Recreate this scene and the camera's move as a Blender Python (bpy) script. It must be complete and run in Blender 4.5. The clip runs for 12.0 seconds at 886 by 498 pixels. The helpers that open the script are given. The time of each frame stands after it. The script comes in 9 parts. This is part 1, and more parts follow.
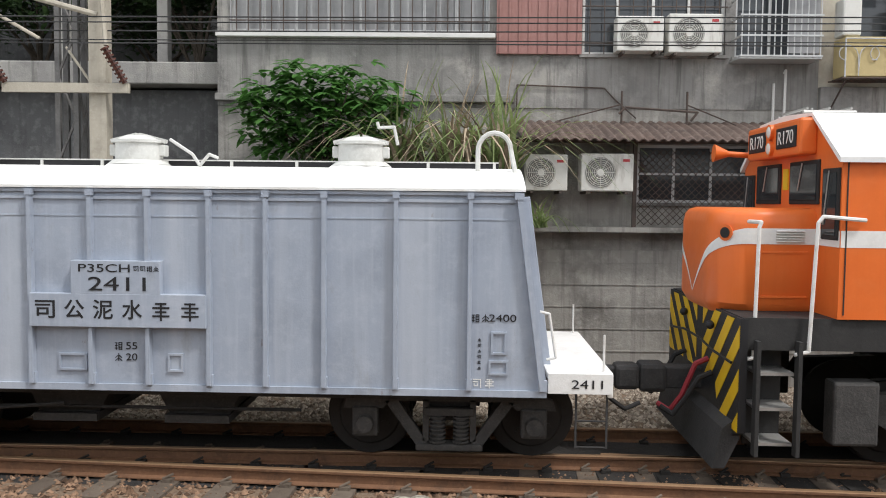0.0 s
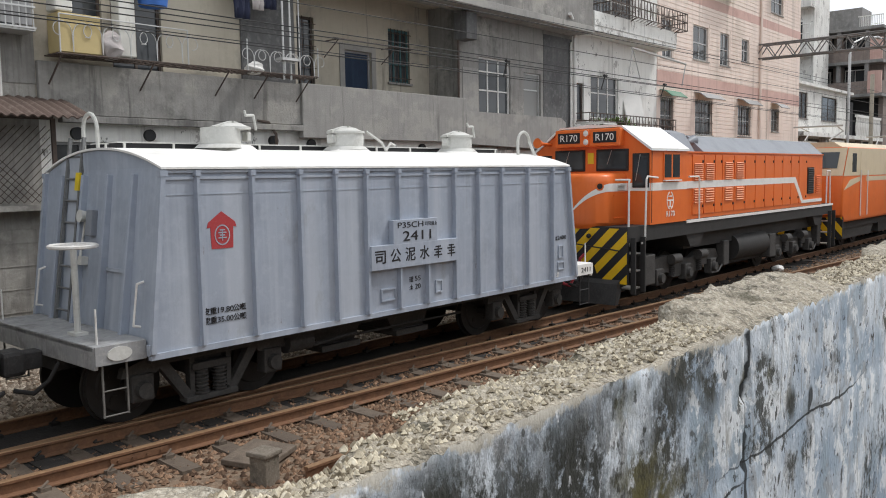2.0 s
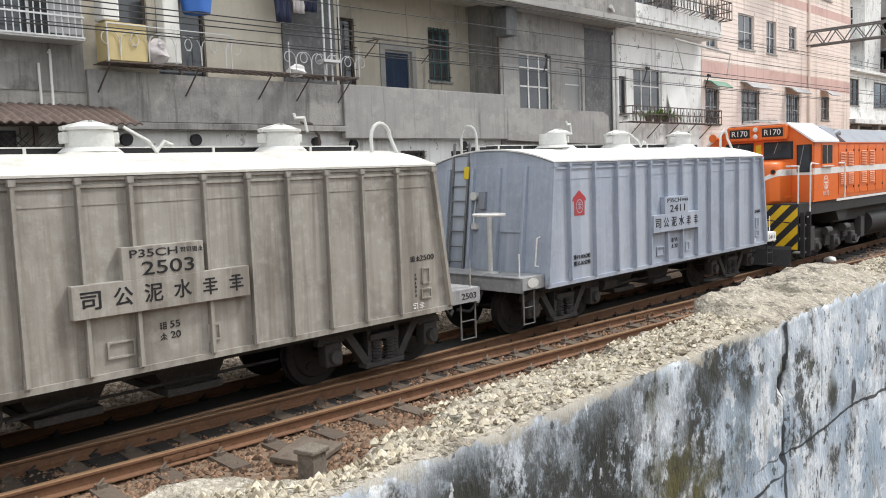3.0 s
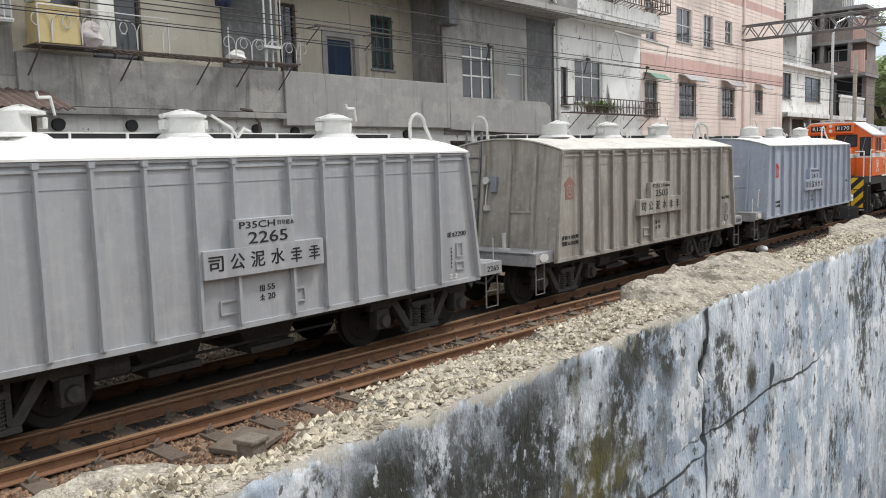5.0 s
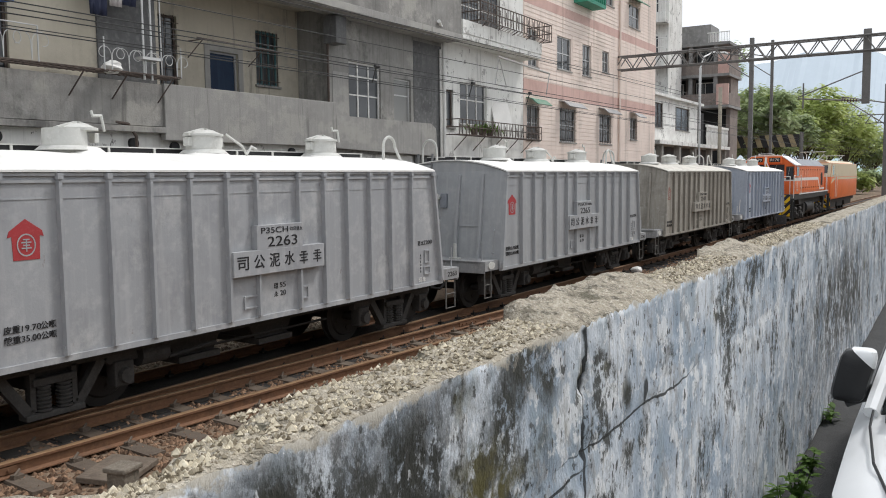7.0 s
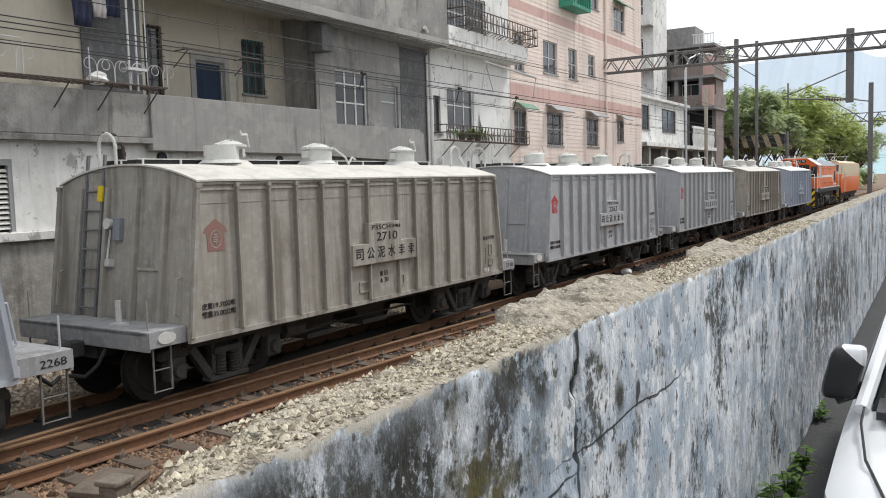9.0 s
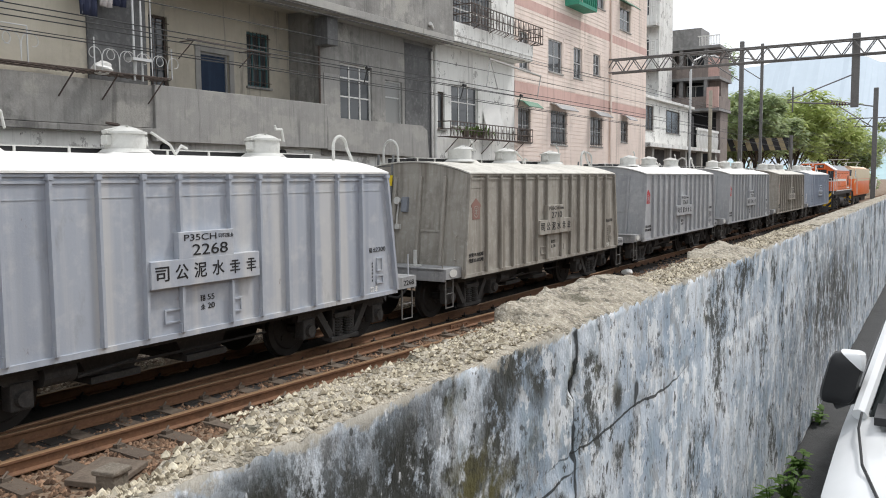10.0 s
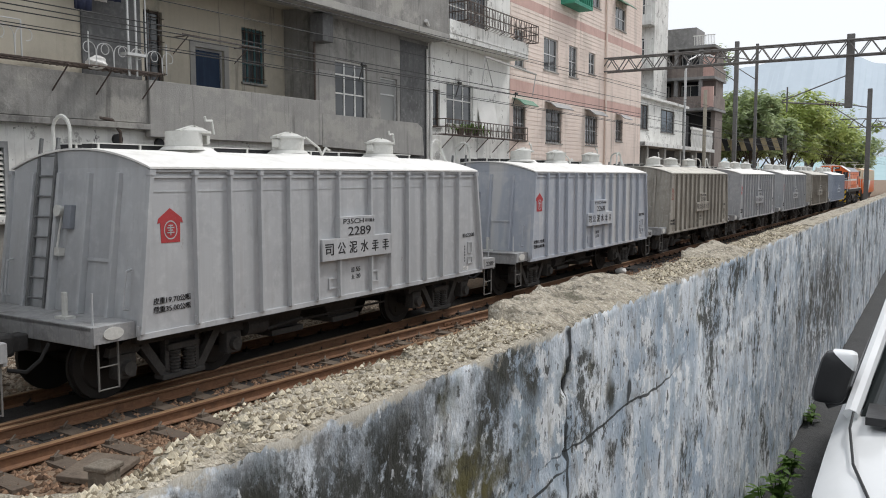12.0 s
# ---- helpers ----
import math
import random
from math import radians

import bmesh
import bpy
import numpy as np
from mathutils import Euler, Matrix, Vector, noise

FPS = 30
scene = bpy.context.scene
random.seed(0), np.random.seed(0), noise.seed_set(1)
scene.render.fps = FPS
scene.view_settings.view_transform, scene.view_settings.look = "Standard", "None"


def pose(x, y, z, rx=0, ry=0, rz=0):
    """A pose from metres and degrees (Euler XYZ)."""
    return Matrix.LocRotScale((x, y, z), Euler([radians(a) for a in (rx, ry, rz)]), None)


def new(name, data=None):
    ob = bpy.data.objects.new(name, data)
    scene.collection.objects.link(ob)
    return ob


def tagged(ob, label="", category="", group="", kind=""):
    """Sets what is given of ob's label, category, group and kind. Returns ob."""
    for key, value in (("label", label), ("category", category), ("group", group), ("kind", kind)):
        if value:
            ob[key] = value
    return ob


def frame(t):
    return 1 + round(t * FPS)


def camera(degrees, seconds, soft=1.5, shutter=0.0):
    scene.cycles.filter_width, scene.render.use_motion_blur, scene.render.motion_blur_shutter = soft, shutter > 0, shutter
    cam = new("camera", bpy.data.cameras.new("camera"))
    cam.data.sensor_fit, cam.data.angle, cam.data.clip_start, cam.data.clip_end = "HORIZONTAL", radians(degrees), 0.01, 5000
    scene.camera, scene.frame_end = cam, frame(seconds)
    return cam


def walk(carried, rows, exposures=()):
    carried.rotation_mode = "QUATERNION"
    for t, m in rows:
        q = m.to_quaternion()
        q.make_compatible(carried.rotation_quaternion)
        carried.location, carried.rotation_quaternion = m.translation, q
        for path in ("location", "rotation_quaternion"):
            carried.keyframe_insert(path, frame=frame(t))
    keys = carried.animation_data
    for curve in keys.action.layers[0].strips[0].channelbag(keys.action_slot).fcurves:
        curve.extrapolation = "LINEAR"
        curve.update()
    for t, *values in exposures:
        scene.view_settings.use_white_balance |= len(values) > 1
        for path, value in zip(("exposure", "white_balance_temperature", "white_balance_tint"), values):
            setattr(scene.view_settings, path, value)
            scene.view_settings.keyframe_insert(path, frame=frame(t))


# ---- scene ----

# ---------------- camera: held up by hand beside a wall, panning along the railway ----------------
EYE = 2.69
TURNS = (  # seconds, place across, yaw, pitch, roll
    (0, 0.08, 0.80, -3.34, -0.60),
    (0.5, 0.08, -23.30, -3.63, -0.69),
    (1, 0.08, -36.85, -4.23, 0.04),
    (1.5, 0.08, -46.70, -4.79, 0.20),
    (2, 0.08, -49.38, -5.21, 0.90),
    (2.5, 0.08, -48.28, -5.16, 1.59),
    (3, 0.04, -46.37, -5.30, 2.19),
    (5, 0, -50.25, -6.21, 1.74),
    (5.5, 0, -54.98, -6.31, 0.85),
    (6, 0, -56.56, -6.12, 0.38),
    (6.5, 0, -57.35, -5.66, 0.37),
    (7, 0, -58.14, -5.00, 0.62),
    (9, 0, -58.93, -4.63, 1.62),
    (9.5, 0, -58.80, -4.75, 1.12),
    (10, 0, -58.75, -4.86, 0.46),
    (10.5, 0, -58.89, -4.97, 0.50),
    (11, 0, -59.04, -4.93, 0.36),
    (11.5, 0, -59.16, -4.98, 0.05),
    (12, 0, -59.12, -5.03, 0.05),
)
cam = camera(56.63, 12.0, soft=1.0)
walk(cam, [(t, pose(0, cy, EYE, 90 + pitch, roll, yaw)) for t, cy, yaw, pitch, roll in TURNS],
     exposures=[(0, 0.25), (0.5, 0.5), (1.0, 0.33), (1.5, 0.22), (2.0, -0.1), (2.5, 0.2), (3.0, 0.4), (5.0, 0.16), (6.0, -0.12), (6.5, 0.02), (7.0, -0.12), (9.0, 0.03), (9.5, 0.05), (10.0, 0.05), (10.5, -0.17), (11.0, -0.45), (11.5, -0.49), (12, -0.22)])

# ---------------- light: bright hazy sky, soft sun ----------------
SUN_EL, SUN_AZ = 56, 125   # degrees; azimuth clockwise from +y
world = bpy.data.worlds.new("hazy_sky")
scene.world = world
world.use_nodes = True
wt = world.node_tree
sky = wt.nodes.new("ShaderNodeTexSky")
sky.sky_type, sky.sun_disc = "NISHITA", False
sky.sun_elevation, sky.sun_rotation = radians(SUN_EL), radians(SUN_AZ)
sky.air_density, sky.dust_density, sky.ozone_density = 1.0, 6.0, 0.6
veil = wt.nodes.new("ShaderNodeMix")
veil.data_type = "RGBA"
veil.inputs["Factor"].default_value = 0.85
veil.inputs["B"].default_value = (12.5, 13.0, 13.7, 1)
wt.links.new(sky.outputs["Color"], veil.inputs["A"])
wt.links.new(veil.outputs["Result"], wt.nodes["Background"].inputs["Color"])
wt.nodes["Background"].inputs["Strength"].default_value = 0.10
sun_data = bpy.data.lights.new("sun", "SUN")
sun_data.energy, sun_data.angle, sun_data.color = 2.0, radians(8), (1.0, 0.98, 0.965)
sun = new("sun", sun_data)
sun.rotation_euler = (radians(90 - SUN_EL), 0, radians(180 - SUN_AZ))

# ---------------- mesh helpers ----------------
def bm_new():
    return bmesh.new()


def box(bm, x0, x1, y0, y1, z0, z1, m=None, bevel=0.0):
    """A box between the given bounds, moved by m, with bevelled edges where asked."""
    r = bmesh.ops.create_cube(bm, size=1.0)
    vs = r["verts"]
    bmesh.ops.scale(bm, vec=(x1 - x0, y1 - y0, z1 - z0), verts=vs)
    bmesh.ops.translate(bm, vec=((x0 + x1) / 2, (y0 + y1) / 2, (z0 + z1) / 2), verts=vs)
    if bevel:
        es = {e for v in vs for e in v.link_edges}
        out = bmesh.ops.bevel(bm, geom=list(es), offset=bevel, segments=2, affect="EDGES", profile=0.5)
        vs = list({v for f in out["faces"] for v in f.verts} | {v for v in vs if v.is_valid})
    if m is not None:
        bmesh.ops.transform(bm, matrix=m, verts=vs)
    return bm


def rod(bm, a, b, r, seg=8, r2=None, cap=True):
    """A round bar from a to b."""
    a, b = Vector(a), Vector(b)
    d = b - a
    if d.length < 1e-6:
        return bm
    m = Matrix.Translation((a + b) / 2) @ d.to_track_quat("Z", "Y").to_matrix().to_4x4()
    bmesh.ops.create_cone(bm, cap_ends=cap, segments=seg, radius1=r, radius2=r if r2 is None else r2, depth=d.length, matrix=m)
    return bm


def pipe(bm, pts, r, seg=7):
    """A bent round bar through pts."""
    for a, b in zip(pts, pts[1:]):
        rod(bm, a, b, r, seg)
    for p in pts[1:-1]:
        bmesh.ops.create_icosphere(bm, subdivisions=1, radius=r * 1.02, matrix=Matrix.Translation(p))
    return bm


def prism(bm, outline, axis, lo, hi):
    """A solid with the given outline (pairs), drawn out along an axis from lo to hi."""
    def at(p, q):
        return {"x": (q, p[0], p[1]), "y": (p[0], q, p[1]), "z": (p[0], p[1], q)}[axis]
    a = [bm.verts.new(at(p, lo)) for p in outline]
    b = [bm.verts.new(at(p, hi)) for p in outline]
    n = len(a)
    faces = [bm.faces.new(a), bm.faces.new(list(reversed(b)))]
    for i in range(n):
        faces.append(bm.faces.new((a[i], b[i], b[(i + 1) % n], a[(i + 1) % n])))
    bmesh.ops.recalc_face_normals(bm, faces=faces)
    return bm


def mesh_of(name, bm, material, smooth=False):
    me = bpy.data.meshes.new(name)
    bm.to_mesh(me)
    bm.free()
    for mt in (material if isinstance(material, (list, tuple)) else [material]):
        me.materials.append(mt)
    if smooth:
        for p in me.polygons:
            p.use_smooth = True
        me.set_sharp_from_angle(angle=radians(38))
    return me


def part(name, bm, material, parent, label="", smooth=False, at=None):
    ob = new(name, mesh_of(name, bm, material, smooth))
    ob.parent = parent
    if at is not None:
        ob.matrix_basis = at
    return tagged(ob, label)


def thing(name, label, category, group="", kind="", at=None):
    ob = new(name)
    ob.empty_display_size = 0.2
    if at is not None:
        ob.matrix_basis = at
    return tagged(ob, label, category, group, kind)


def solid(name, bm, material, label="", category="", group="", kind="", smooth=False, at=None):
    ob = new(name, mesh_of(name, bm, material, smooth))
    if at is not None:
        ob.matrix_basis = at
    return tagged(ob, label, category, group, kind)


# ---------------- materials ----------------
def mat(name, base, rough=0.7, metal=0.0, dark=None, light=None, scale=2.0, amount=0.5, streak=0.0, streak_col=None,
        bump=0.15, grain=40.0, spec=0.4, vary=0.0, stretch=(1, 1, 1)):
    """A worn surface: base colour, blotches of a darker and a lighter tone, streaks that run down, fine grain and relief."""
    m = bpy.data.materials.new(name)
    m.use_nodes = True
    t = m.node_tree
    n, l = t.nodes, t.links
    b = n["Principled BSDF"]
    b.inputs["Roughness"].default_value, b.inputs["Metallic"].default_value = rough, metal
    b.inputs["Specular IOR Level"].default_value = spec
    co = n.new("ShaderNodeTexCoord")
    mp = n.new("ShaderNodeMapping")
    mp.inputs["Scale"].default_value = stretch
    l.new(co.outputs["Object"], mp.inputs["Vector"])

    def noise_tex(sc, detail, vec):
        q = n.new("ShaderNodeTexNoise")
        q.inputs["Scale"].default_value, q.inputs["Detail"].default_value = sc, detail
        q.inputs["Roughness"].default_value = 0.62
        l.new(vec, q.inputs["Vector"])
        return q.outputs["Fac"]

    def ramp(fac, lo, hi):
        q = n.new("ShaderNodeMapRange")
        q.inputs["From Min"].default_value, q.inputs["From Max"].default_value = lo, hi
        l.new(fac, q.inputs["Value"])
        return q.outputs["Result"]

    def mix(a, c, fac, top=1.0):
        q = n.new("ShaderNodeMix")
        q.data_type = "RGBA"
        if isinstance(a, tuple):
            q.inputs["A"].default_value = (*a, 1)
        else:
            l.new(a, q.inputs["A"])
        if isinstance(c, tuple):
            q.inputs["B"].default_value = (*c, 1)
        else:
            l.new(c, q.inputs["B"])
        k = n.new("ShaderNodeMath")
        k.operation = "MULTIPLY"
        k.inputs[1].default_value = top
        l.new(fac, k.inputs[0])
        l.new(k.outputs[0], q.inputs["Factor"])
        return q.outputs["Result"]

    dark = dark or tuple(c * 0.6 for c in base)
    light = light or tuple(min(1, c * 1.25) for c in base)
    big = noise_tex(scale, 5, mp.outputs["Vector"])
    col = mix(base, dark, ramp(big, 0.48, 0.72), amount)
    small = noise_tex(scale * 5.3, 4, mp.outputs["Vector"])
    col = mix(col, light, ramp(small, 0.5, 0.75), amount * 0.7)
    if streak:
        sm = n.new("ShaderNodeMapping")
        sm.inputs["Scale"].default_value = (9, 9, 0.35)
        l.new(co.outputs["Object"], sm.inputs["Vector"])
        col = mix(col, streak_col or dark, ramp(noise_tex(1.3, 6, sm.outputs["Vector"]), 0.5, 0.7), streak)
    if vary:
        oi = n.new("ShaderNodeObjectInfo")
        col = mix(col, dark, oi.outputs["Random"], vary)
    l.new(col, b.inputs["Base Color"])
    fine = noise_tex(grain, 3, co.outputs["Object"])
    rr = n.new("ShaderNodeMapRange")
    rr.inputs["To Min"].default_value, rr.inputs["To Max"].default_value = max(0, rough - 0.12), min(1, rough + 0.12)
    l.new(small, rr.inputs["Value"])
    l.new(rr.outputs["Result"], b.inputs["Roughness"])
    if bump:
        bp = n.new("ShaderNodeBump")
        bp.inputs["Strength"].default_value, bp.inputs["Distance"].default_value = bump, 0.02
        l.new(fine, bp.inputs["Height"])
        l.new(bp.outputs["Normal"], b.inputs["Normal"])
    return m


def glass(name, tint=(0.02, 0.025, 0.03), rough=0.06):
    """Dark window glass that mirrors the street."""
    m = bpy.data.materials.new(name)
    m.use_nodes = True
    b = m.node_tree.nodes["Principled BSDF"]
    b.inputs["Base Color"].default_value = (*tint, 1)
    b.inputs["Roughness"].default_value = rough
    b.inputs["Specular IOR Level"].default_value = 0.6
    return m


M_BALLAST = mat("ballast_stone", (0.2, 0.138, 0.092), 0.95, dark=(0.08, 0.058, 0.042), light=(0.38, 0.31, 0.23), scale=9, amount=0.9, bump=0.9, grain=28)
M_STONE = mat("loose_stone", (0.31, 0.21, 0.145), 0.95, dark=(0.08, 0.055, 0.04), light=(0.4, 0.33, 0.25), scale=6, amount=0.7, bump=0.4, vary=0.6)
M_RAIL = mat("rusty_rail", (0.17, 0.085, 0.045), 0.75, dark=(0.08, 0.045, 0.028), light=(0.28, 0.15, 0.08), scale=5, amount=0.7, bump=0.3)
M_RAILTOP = mat("worn_rail_head", (0.297, 0.18, 0.099), 0.45, metal=0.3, dark=(0.18, 0.108, 0.063), scale=4, amount=0.5, bump=0.05)
M_SLEEPER = mat("concrete_sleeper", (0.15, 0.118, 0.09), 0.9, dark=(0.07, 0.052, 0.04), light=(0.22, 0.18, 0.14), scale=4, amount=0.8, bump=0.4, vary=0.5)
M_WAGON = mat("blue_grey_paint", (0.348, 0.39, 0.462), 0.5, dark=(0.24, 0.27, 0.324), light=(0.48, 0.516, 0.576), scale=1.6, amount=0.6, streak=0.35, streak_col=(0.5, 0.535, 0.59), bump=0.08)
M_RENDER = mat("grey_render", (0.271, 0.262, 0.246), 0.92, dark=(0.164, 0.156, 0.148), light=(0.361, 0.353, 0.328), scale=0.8, amount=0.95, streak=0.6, bump=0.45, grain=25)
M_WHITEWALL = mat("old_white_wall", (0.78, 0.775, 0.74), 0.9, dark=(0.45, 0.43, 0.4), light=(0.78, 0.77, 0.74), scale=1.1, amount=0.6, streak=0.3, bump=0.3)
M_PINK = mat("pink_tile_wall", (0.814, 0.693, 0.616), 0.7, dark=(0.66, 0.539, 0.473), light=(0.88, 0.792, 0.715), scale=0.7, amount=0.4, streak=0.35, bump=0.1)
M_ORANGE = mat("orange_loco_paint", (0.78, 0.17, 0.034), 0.36, dark=(0.56, 0.1, 0.02), light=(0.8, 0.22, 0.06), scale=1.2, amount=0.4, streak=0.15, bump=0.04)
M_WALLTOP = mat("crumbled_concrete", (0.42, 0.4, 0.34), 0.95, dark=(0.2, 0.18, 0.14), light=(0.6, 0.58, 0.5), scale=8, amount=0.9, bump=1.0, grain=30)

# ---------------- more materials: the train ----------------
M_W_BLUE = M_WAGON
M_W_BROWN = mat("dusty_brown_grey_paint", (0.35, 0.33, 0.29), 0.75, dark=(0.18, 0.163, 0.138), light=(0.5, 0.48, 0.44), scale=1.5, amount=0.8, streak=0.6, streak_col=(0.24, 0.21, 0.168), bump=0.12)
M_W_GREY = mat("plain_grey_paint", (0.365, 0.378, 0.392), 0.6, dark=(0.257, 0.263, 0.27), light=(0.54, 0.54, 0.527), scale=1.3, amount=0.5, streak=0.4, streak_col=(0.499, 0.499, 0.486), bump=0.08)
M_W_PALE = mat("pale_dusty_grey_paint", (0.36, 0.37, 0.385), 0.7, dark=(0.27, 0.275, 0.29), light=(0.54, 0.54, 0.54), scale=1.2, amount=0.7, streak=0.35, streak_col=(0.5, 0.5, 0.5), bump=0.1)
M_W_LIGHT = mat("light_grey_paint", (0.456, 0.468, 0.48), 0.6, dark=(0.312, 0.318, 0.336), light=(0.624, 0.636, 0.636), scale=1.3, amount=0.6, streak=0.6, streak_col=(0.396, 0.396, 0.402), bump=0.08)
M_W_STREAK = mat("streaked_blue_grey_paint", (0.396, 0.426, 0.48), 0.6, dark=(0.324, 0.348, 0.396), light=(0.66, 0.66, 0.636), scale=0.9, amount=0.6, streak=0.25, streak_col=(0.6, 0.6, 0.58), bump=0.08)
M_DUSTROOF = mat("cement_dusted_roof", (0.8, 0.79, 0.76), 0.85, dark=(0.58, 0.57, 0.54), light=(0.88, 0.87, 0.85), scale=2.2, amount=0.6, bump=0.2)
M_DUSTROOF2 = mat("grey_dusted_roof", (0.58, 0.56, 0.505), 0.9, dark=(0.36, 0.345, 0.31), light=(0.78, 0.76, 0.71), scale=2.2, amount=0.7, bump=0.25)
M_HATCH = mat("hatch_paint", (0.58, 0.58, 0.55), 0.7, dark=(0.38, 0.37, 0.34), light=(0.74, 0.735, 0.7), scale=6, amount=0.6, bump=0.1)
M_UNDER = mat("grimy_running_gear", (0.042, 0.041, 0.041), 0.8, dark=(0.022, 0.022, 0.022), light=(0.085, 0.08, 0.075), scale=5, amount=0.8, bump=0.3)
M_PLATFORM = mat("dirty_platform_steel", (0.31, 0.315, 0.32), 0.75, dark=(0.15, 0.145, 0.14), light=(0.48, 0.475, 0.46), scale=3, amount=0.9, streak=0.4, bump=0.15)
M_STEPS = mat("dull_step_iron", (0.16, 0.155, 0.145), 0.7, dark=(0.08, 0.075, 0.07), scale=8, amount=0.6, bump=0.1)
M_LADDER = mat("grimy_ladder_paint", (0.17, 0.175, 0.175), 0.65, dark=(0.08, 0.08, 0.08), light=(0.3, 0.3, 0.3), scale=6, amount=0.7, bump=0.1)
M_BOGIE = mat("grey_brown_bogie_steel", (0.055, 0.053, 0.051), 0.75, dark=(0.03, 0.029, 0.028), light=(0.12, 0.11, 0.1), scale=5, amount=0.8, bump=0.3)
M_TYRE = mat("wheel_steel", (0.035, 0.032, 0.03), 0.6, metal=0.3, scale=8, amount=0.6, bump=0.2)
M_BLACK = mat("black_paint", (0.018, 0.018, 0.02), 0.55, scale=4, amount=0.4, bump=0.05)
M_WHITE = mat("white_paint", (0.78, 0.77, 0.74), 0.5, dark=(0.6, 0.58, 0.54), scale=6, amount=0.4, bump=0.05)
M_WHITEBAR = mat("white_handrail_paint", (0.75, 0.74, 0.71), 0.45, dark=(0.5, 0.42, 0.35), scale=12, amount=0.4, bump=0.05)
M_RED = mat("red_sign_paint", (0.42, 0.045, 0.05), 0.6, dark=(0.32, 0.05, 0.05), light=(0.5, 0.16, 0.15), scale=9, amount=0.4, bump=0.05)
M_RED_OLD = mat("faded_red_sign_paint", (0.27, 0.15, 0.125), 0.8, dark=(0.24, 0.18, 0.15), scale=9, amount=0.6, bump=0.05)
M_YELLOW = mat("yellow_stripe_paint", (0.72, 0.45, 0.01), 0.55, dark=(0.5, 0.3, 0.02), scale=7, amount=0.4, bump=0.08)
M_TAG = mat("yellow_tag", (0.75, 0.55, 0.03), 0.5, scale=8, amount=0.2, bump=0)
M_DECKGREY = mat("dark_grey_deck_paint", (0.03, 0.0295, 0.029), 0.7, dark=(0.016, 0.016, 0.015), light=(0.055, 0.052, 0.05), scale=3, amount=0.7, streak=0.3, bump=0.15)
# paler than the loco's orange: highlights on the slats are painted in
M_LOUVRE = mat("highlight_orange_louvre", (0.78, 0.36, 0.2), 0.6, dark=(0.6, 0.2, 0.08), light=(0.85, 0.55, 0.42), scale=6, amount=0.6, bump=0.05)
M_ROOFGREY = mat("blue_grey_hood_roof", (0.23, 0.247, 0.276), 0.5, dark=(0.149, 0.161, 0.178), light=(0.322, 0.333, 0.356), scale=2, amount=0.6, streak=0.2, bump=0.06)
M_CABROOF = mat("white_cab_roof", (0.8, 0.8, 0.78), 0.6, dark=(0.62, 0.61, 0.58), scale=2.5, amount=0.4, bump=0.06)
M_CREAM = mat("cream_loco_paint", (0.62, 0.52, 0.36), 0.5, dark=(0.5, 0.4, 0.27), scale=2, amount=0.4, streak=0.2, bump=0.05)
M_RUBBER = mat("black_rubber", (0.025, 0.024, 0.024), 0.8, scale=10, amount=0.4, bump=0.1)
M_HOSE_RED = mat("red_hose", (0.3, 0.03, 0.04), 0.6, scale=10, amount=0.3, bump=0.1)
M_GLASS = glass("cab_glass", (0.03, 0.036, 0.04))
M_LAMP = glass("headlamp_glass", (0.75, 0.74, 0.7), 0.12)
M_CHROME = mat("lamp_ring", (0.5, 0.5, 0.5), 0.3, metal=0.9, amount=0.2, bump=0)
M_STEEL = mat("bare_steel", (0.42, 0.41, 0.39), 0.45, metal=0.5, amount=0.4, bump=0.05)


# ---------------- the line of the railway: straight, at a slight angle to the houses ----------------
HEADING = -1.03


def lane(x, off=0.0):
    return 9.29 - 0.018 * x + off

# ---------------- ground, ballast, tracks ----------------
M_GRAVELBACK = mat("grey_track_gravel", (0.26, 0.225, 0.18), 0.95, dark=(0.12, 0.1, 0.08), light=(0.45, 0.4, 0.34), scale=8, amount=0.9, bump=0.9, grain=26)
M_STONE_PALE = mat("pale_stone", (0.36, 0.31, 0.25), 0.95, dark=(0.15, 0.12, 0.09), light=(0.55, 0.5, 0.42), scale=6, amount=0.7, bump=0.4)


def tint_islands(m_, lo, hi):
    """Each loose piece takes a tone of its own."""
    t_ = m_.node_tree
    g_ = t_.nodes.new("ShaderNodeNewGeometry")
    b_ = t_.nodes["Principled BSDF"]
    old = b_.inputs["Base Color"].links[0].from_socket
    mx_ = t_.nodes.new("ShaderNodeMix")
    mx_.data_type, mx_.blend_type = "RGBA", "MULTIPLY"
    mx_.inputs["Factor"].default_value = 1.0
    rp_ = t_.nodes.new("ShaderNodeValToRGB")
    rp_.color_ramp.elements[0].color, rp_.color_ramp.elements[1].color = (*lo, 1), (*hi, 1)
    t_.links.new(g_.outputs["Random Per Island"], rp_.inputs["Fac"])
    t_.links.new(old, mx_.inputs["A"])
    t_.links.new(rp_.outputs["Color"], mx_.inputs["B"])
    t_.links.new(mx_.outputs["Result"], b_.inputs["Base Color"])


tint_islands(M_STONE, (0.3, 0.24, 0.2), (1.6, 1.45, 1.3))
tint_islands(M_STONE_PALE, (0.35, 0.3, 0.27), (1.5, 1.5, 1.5))


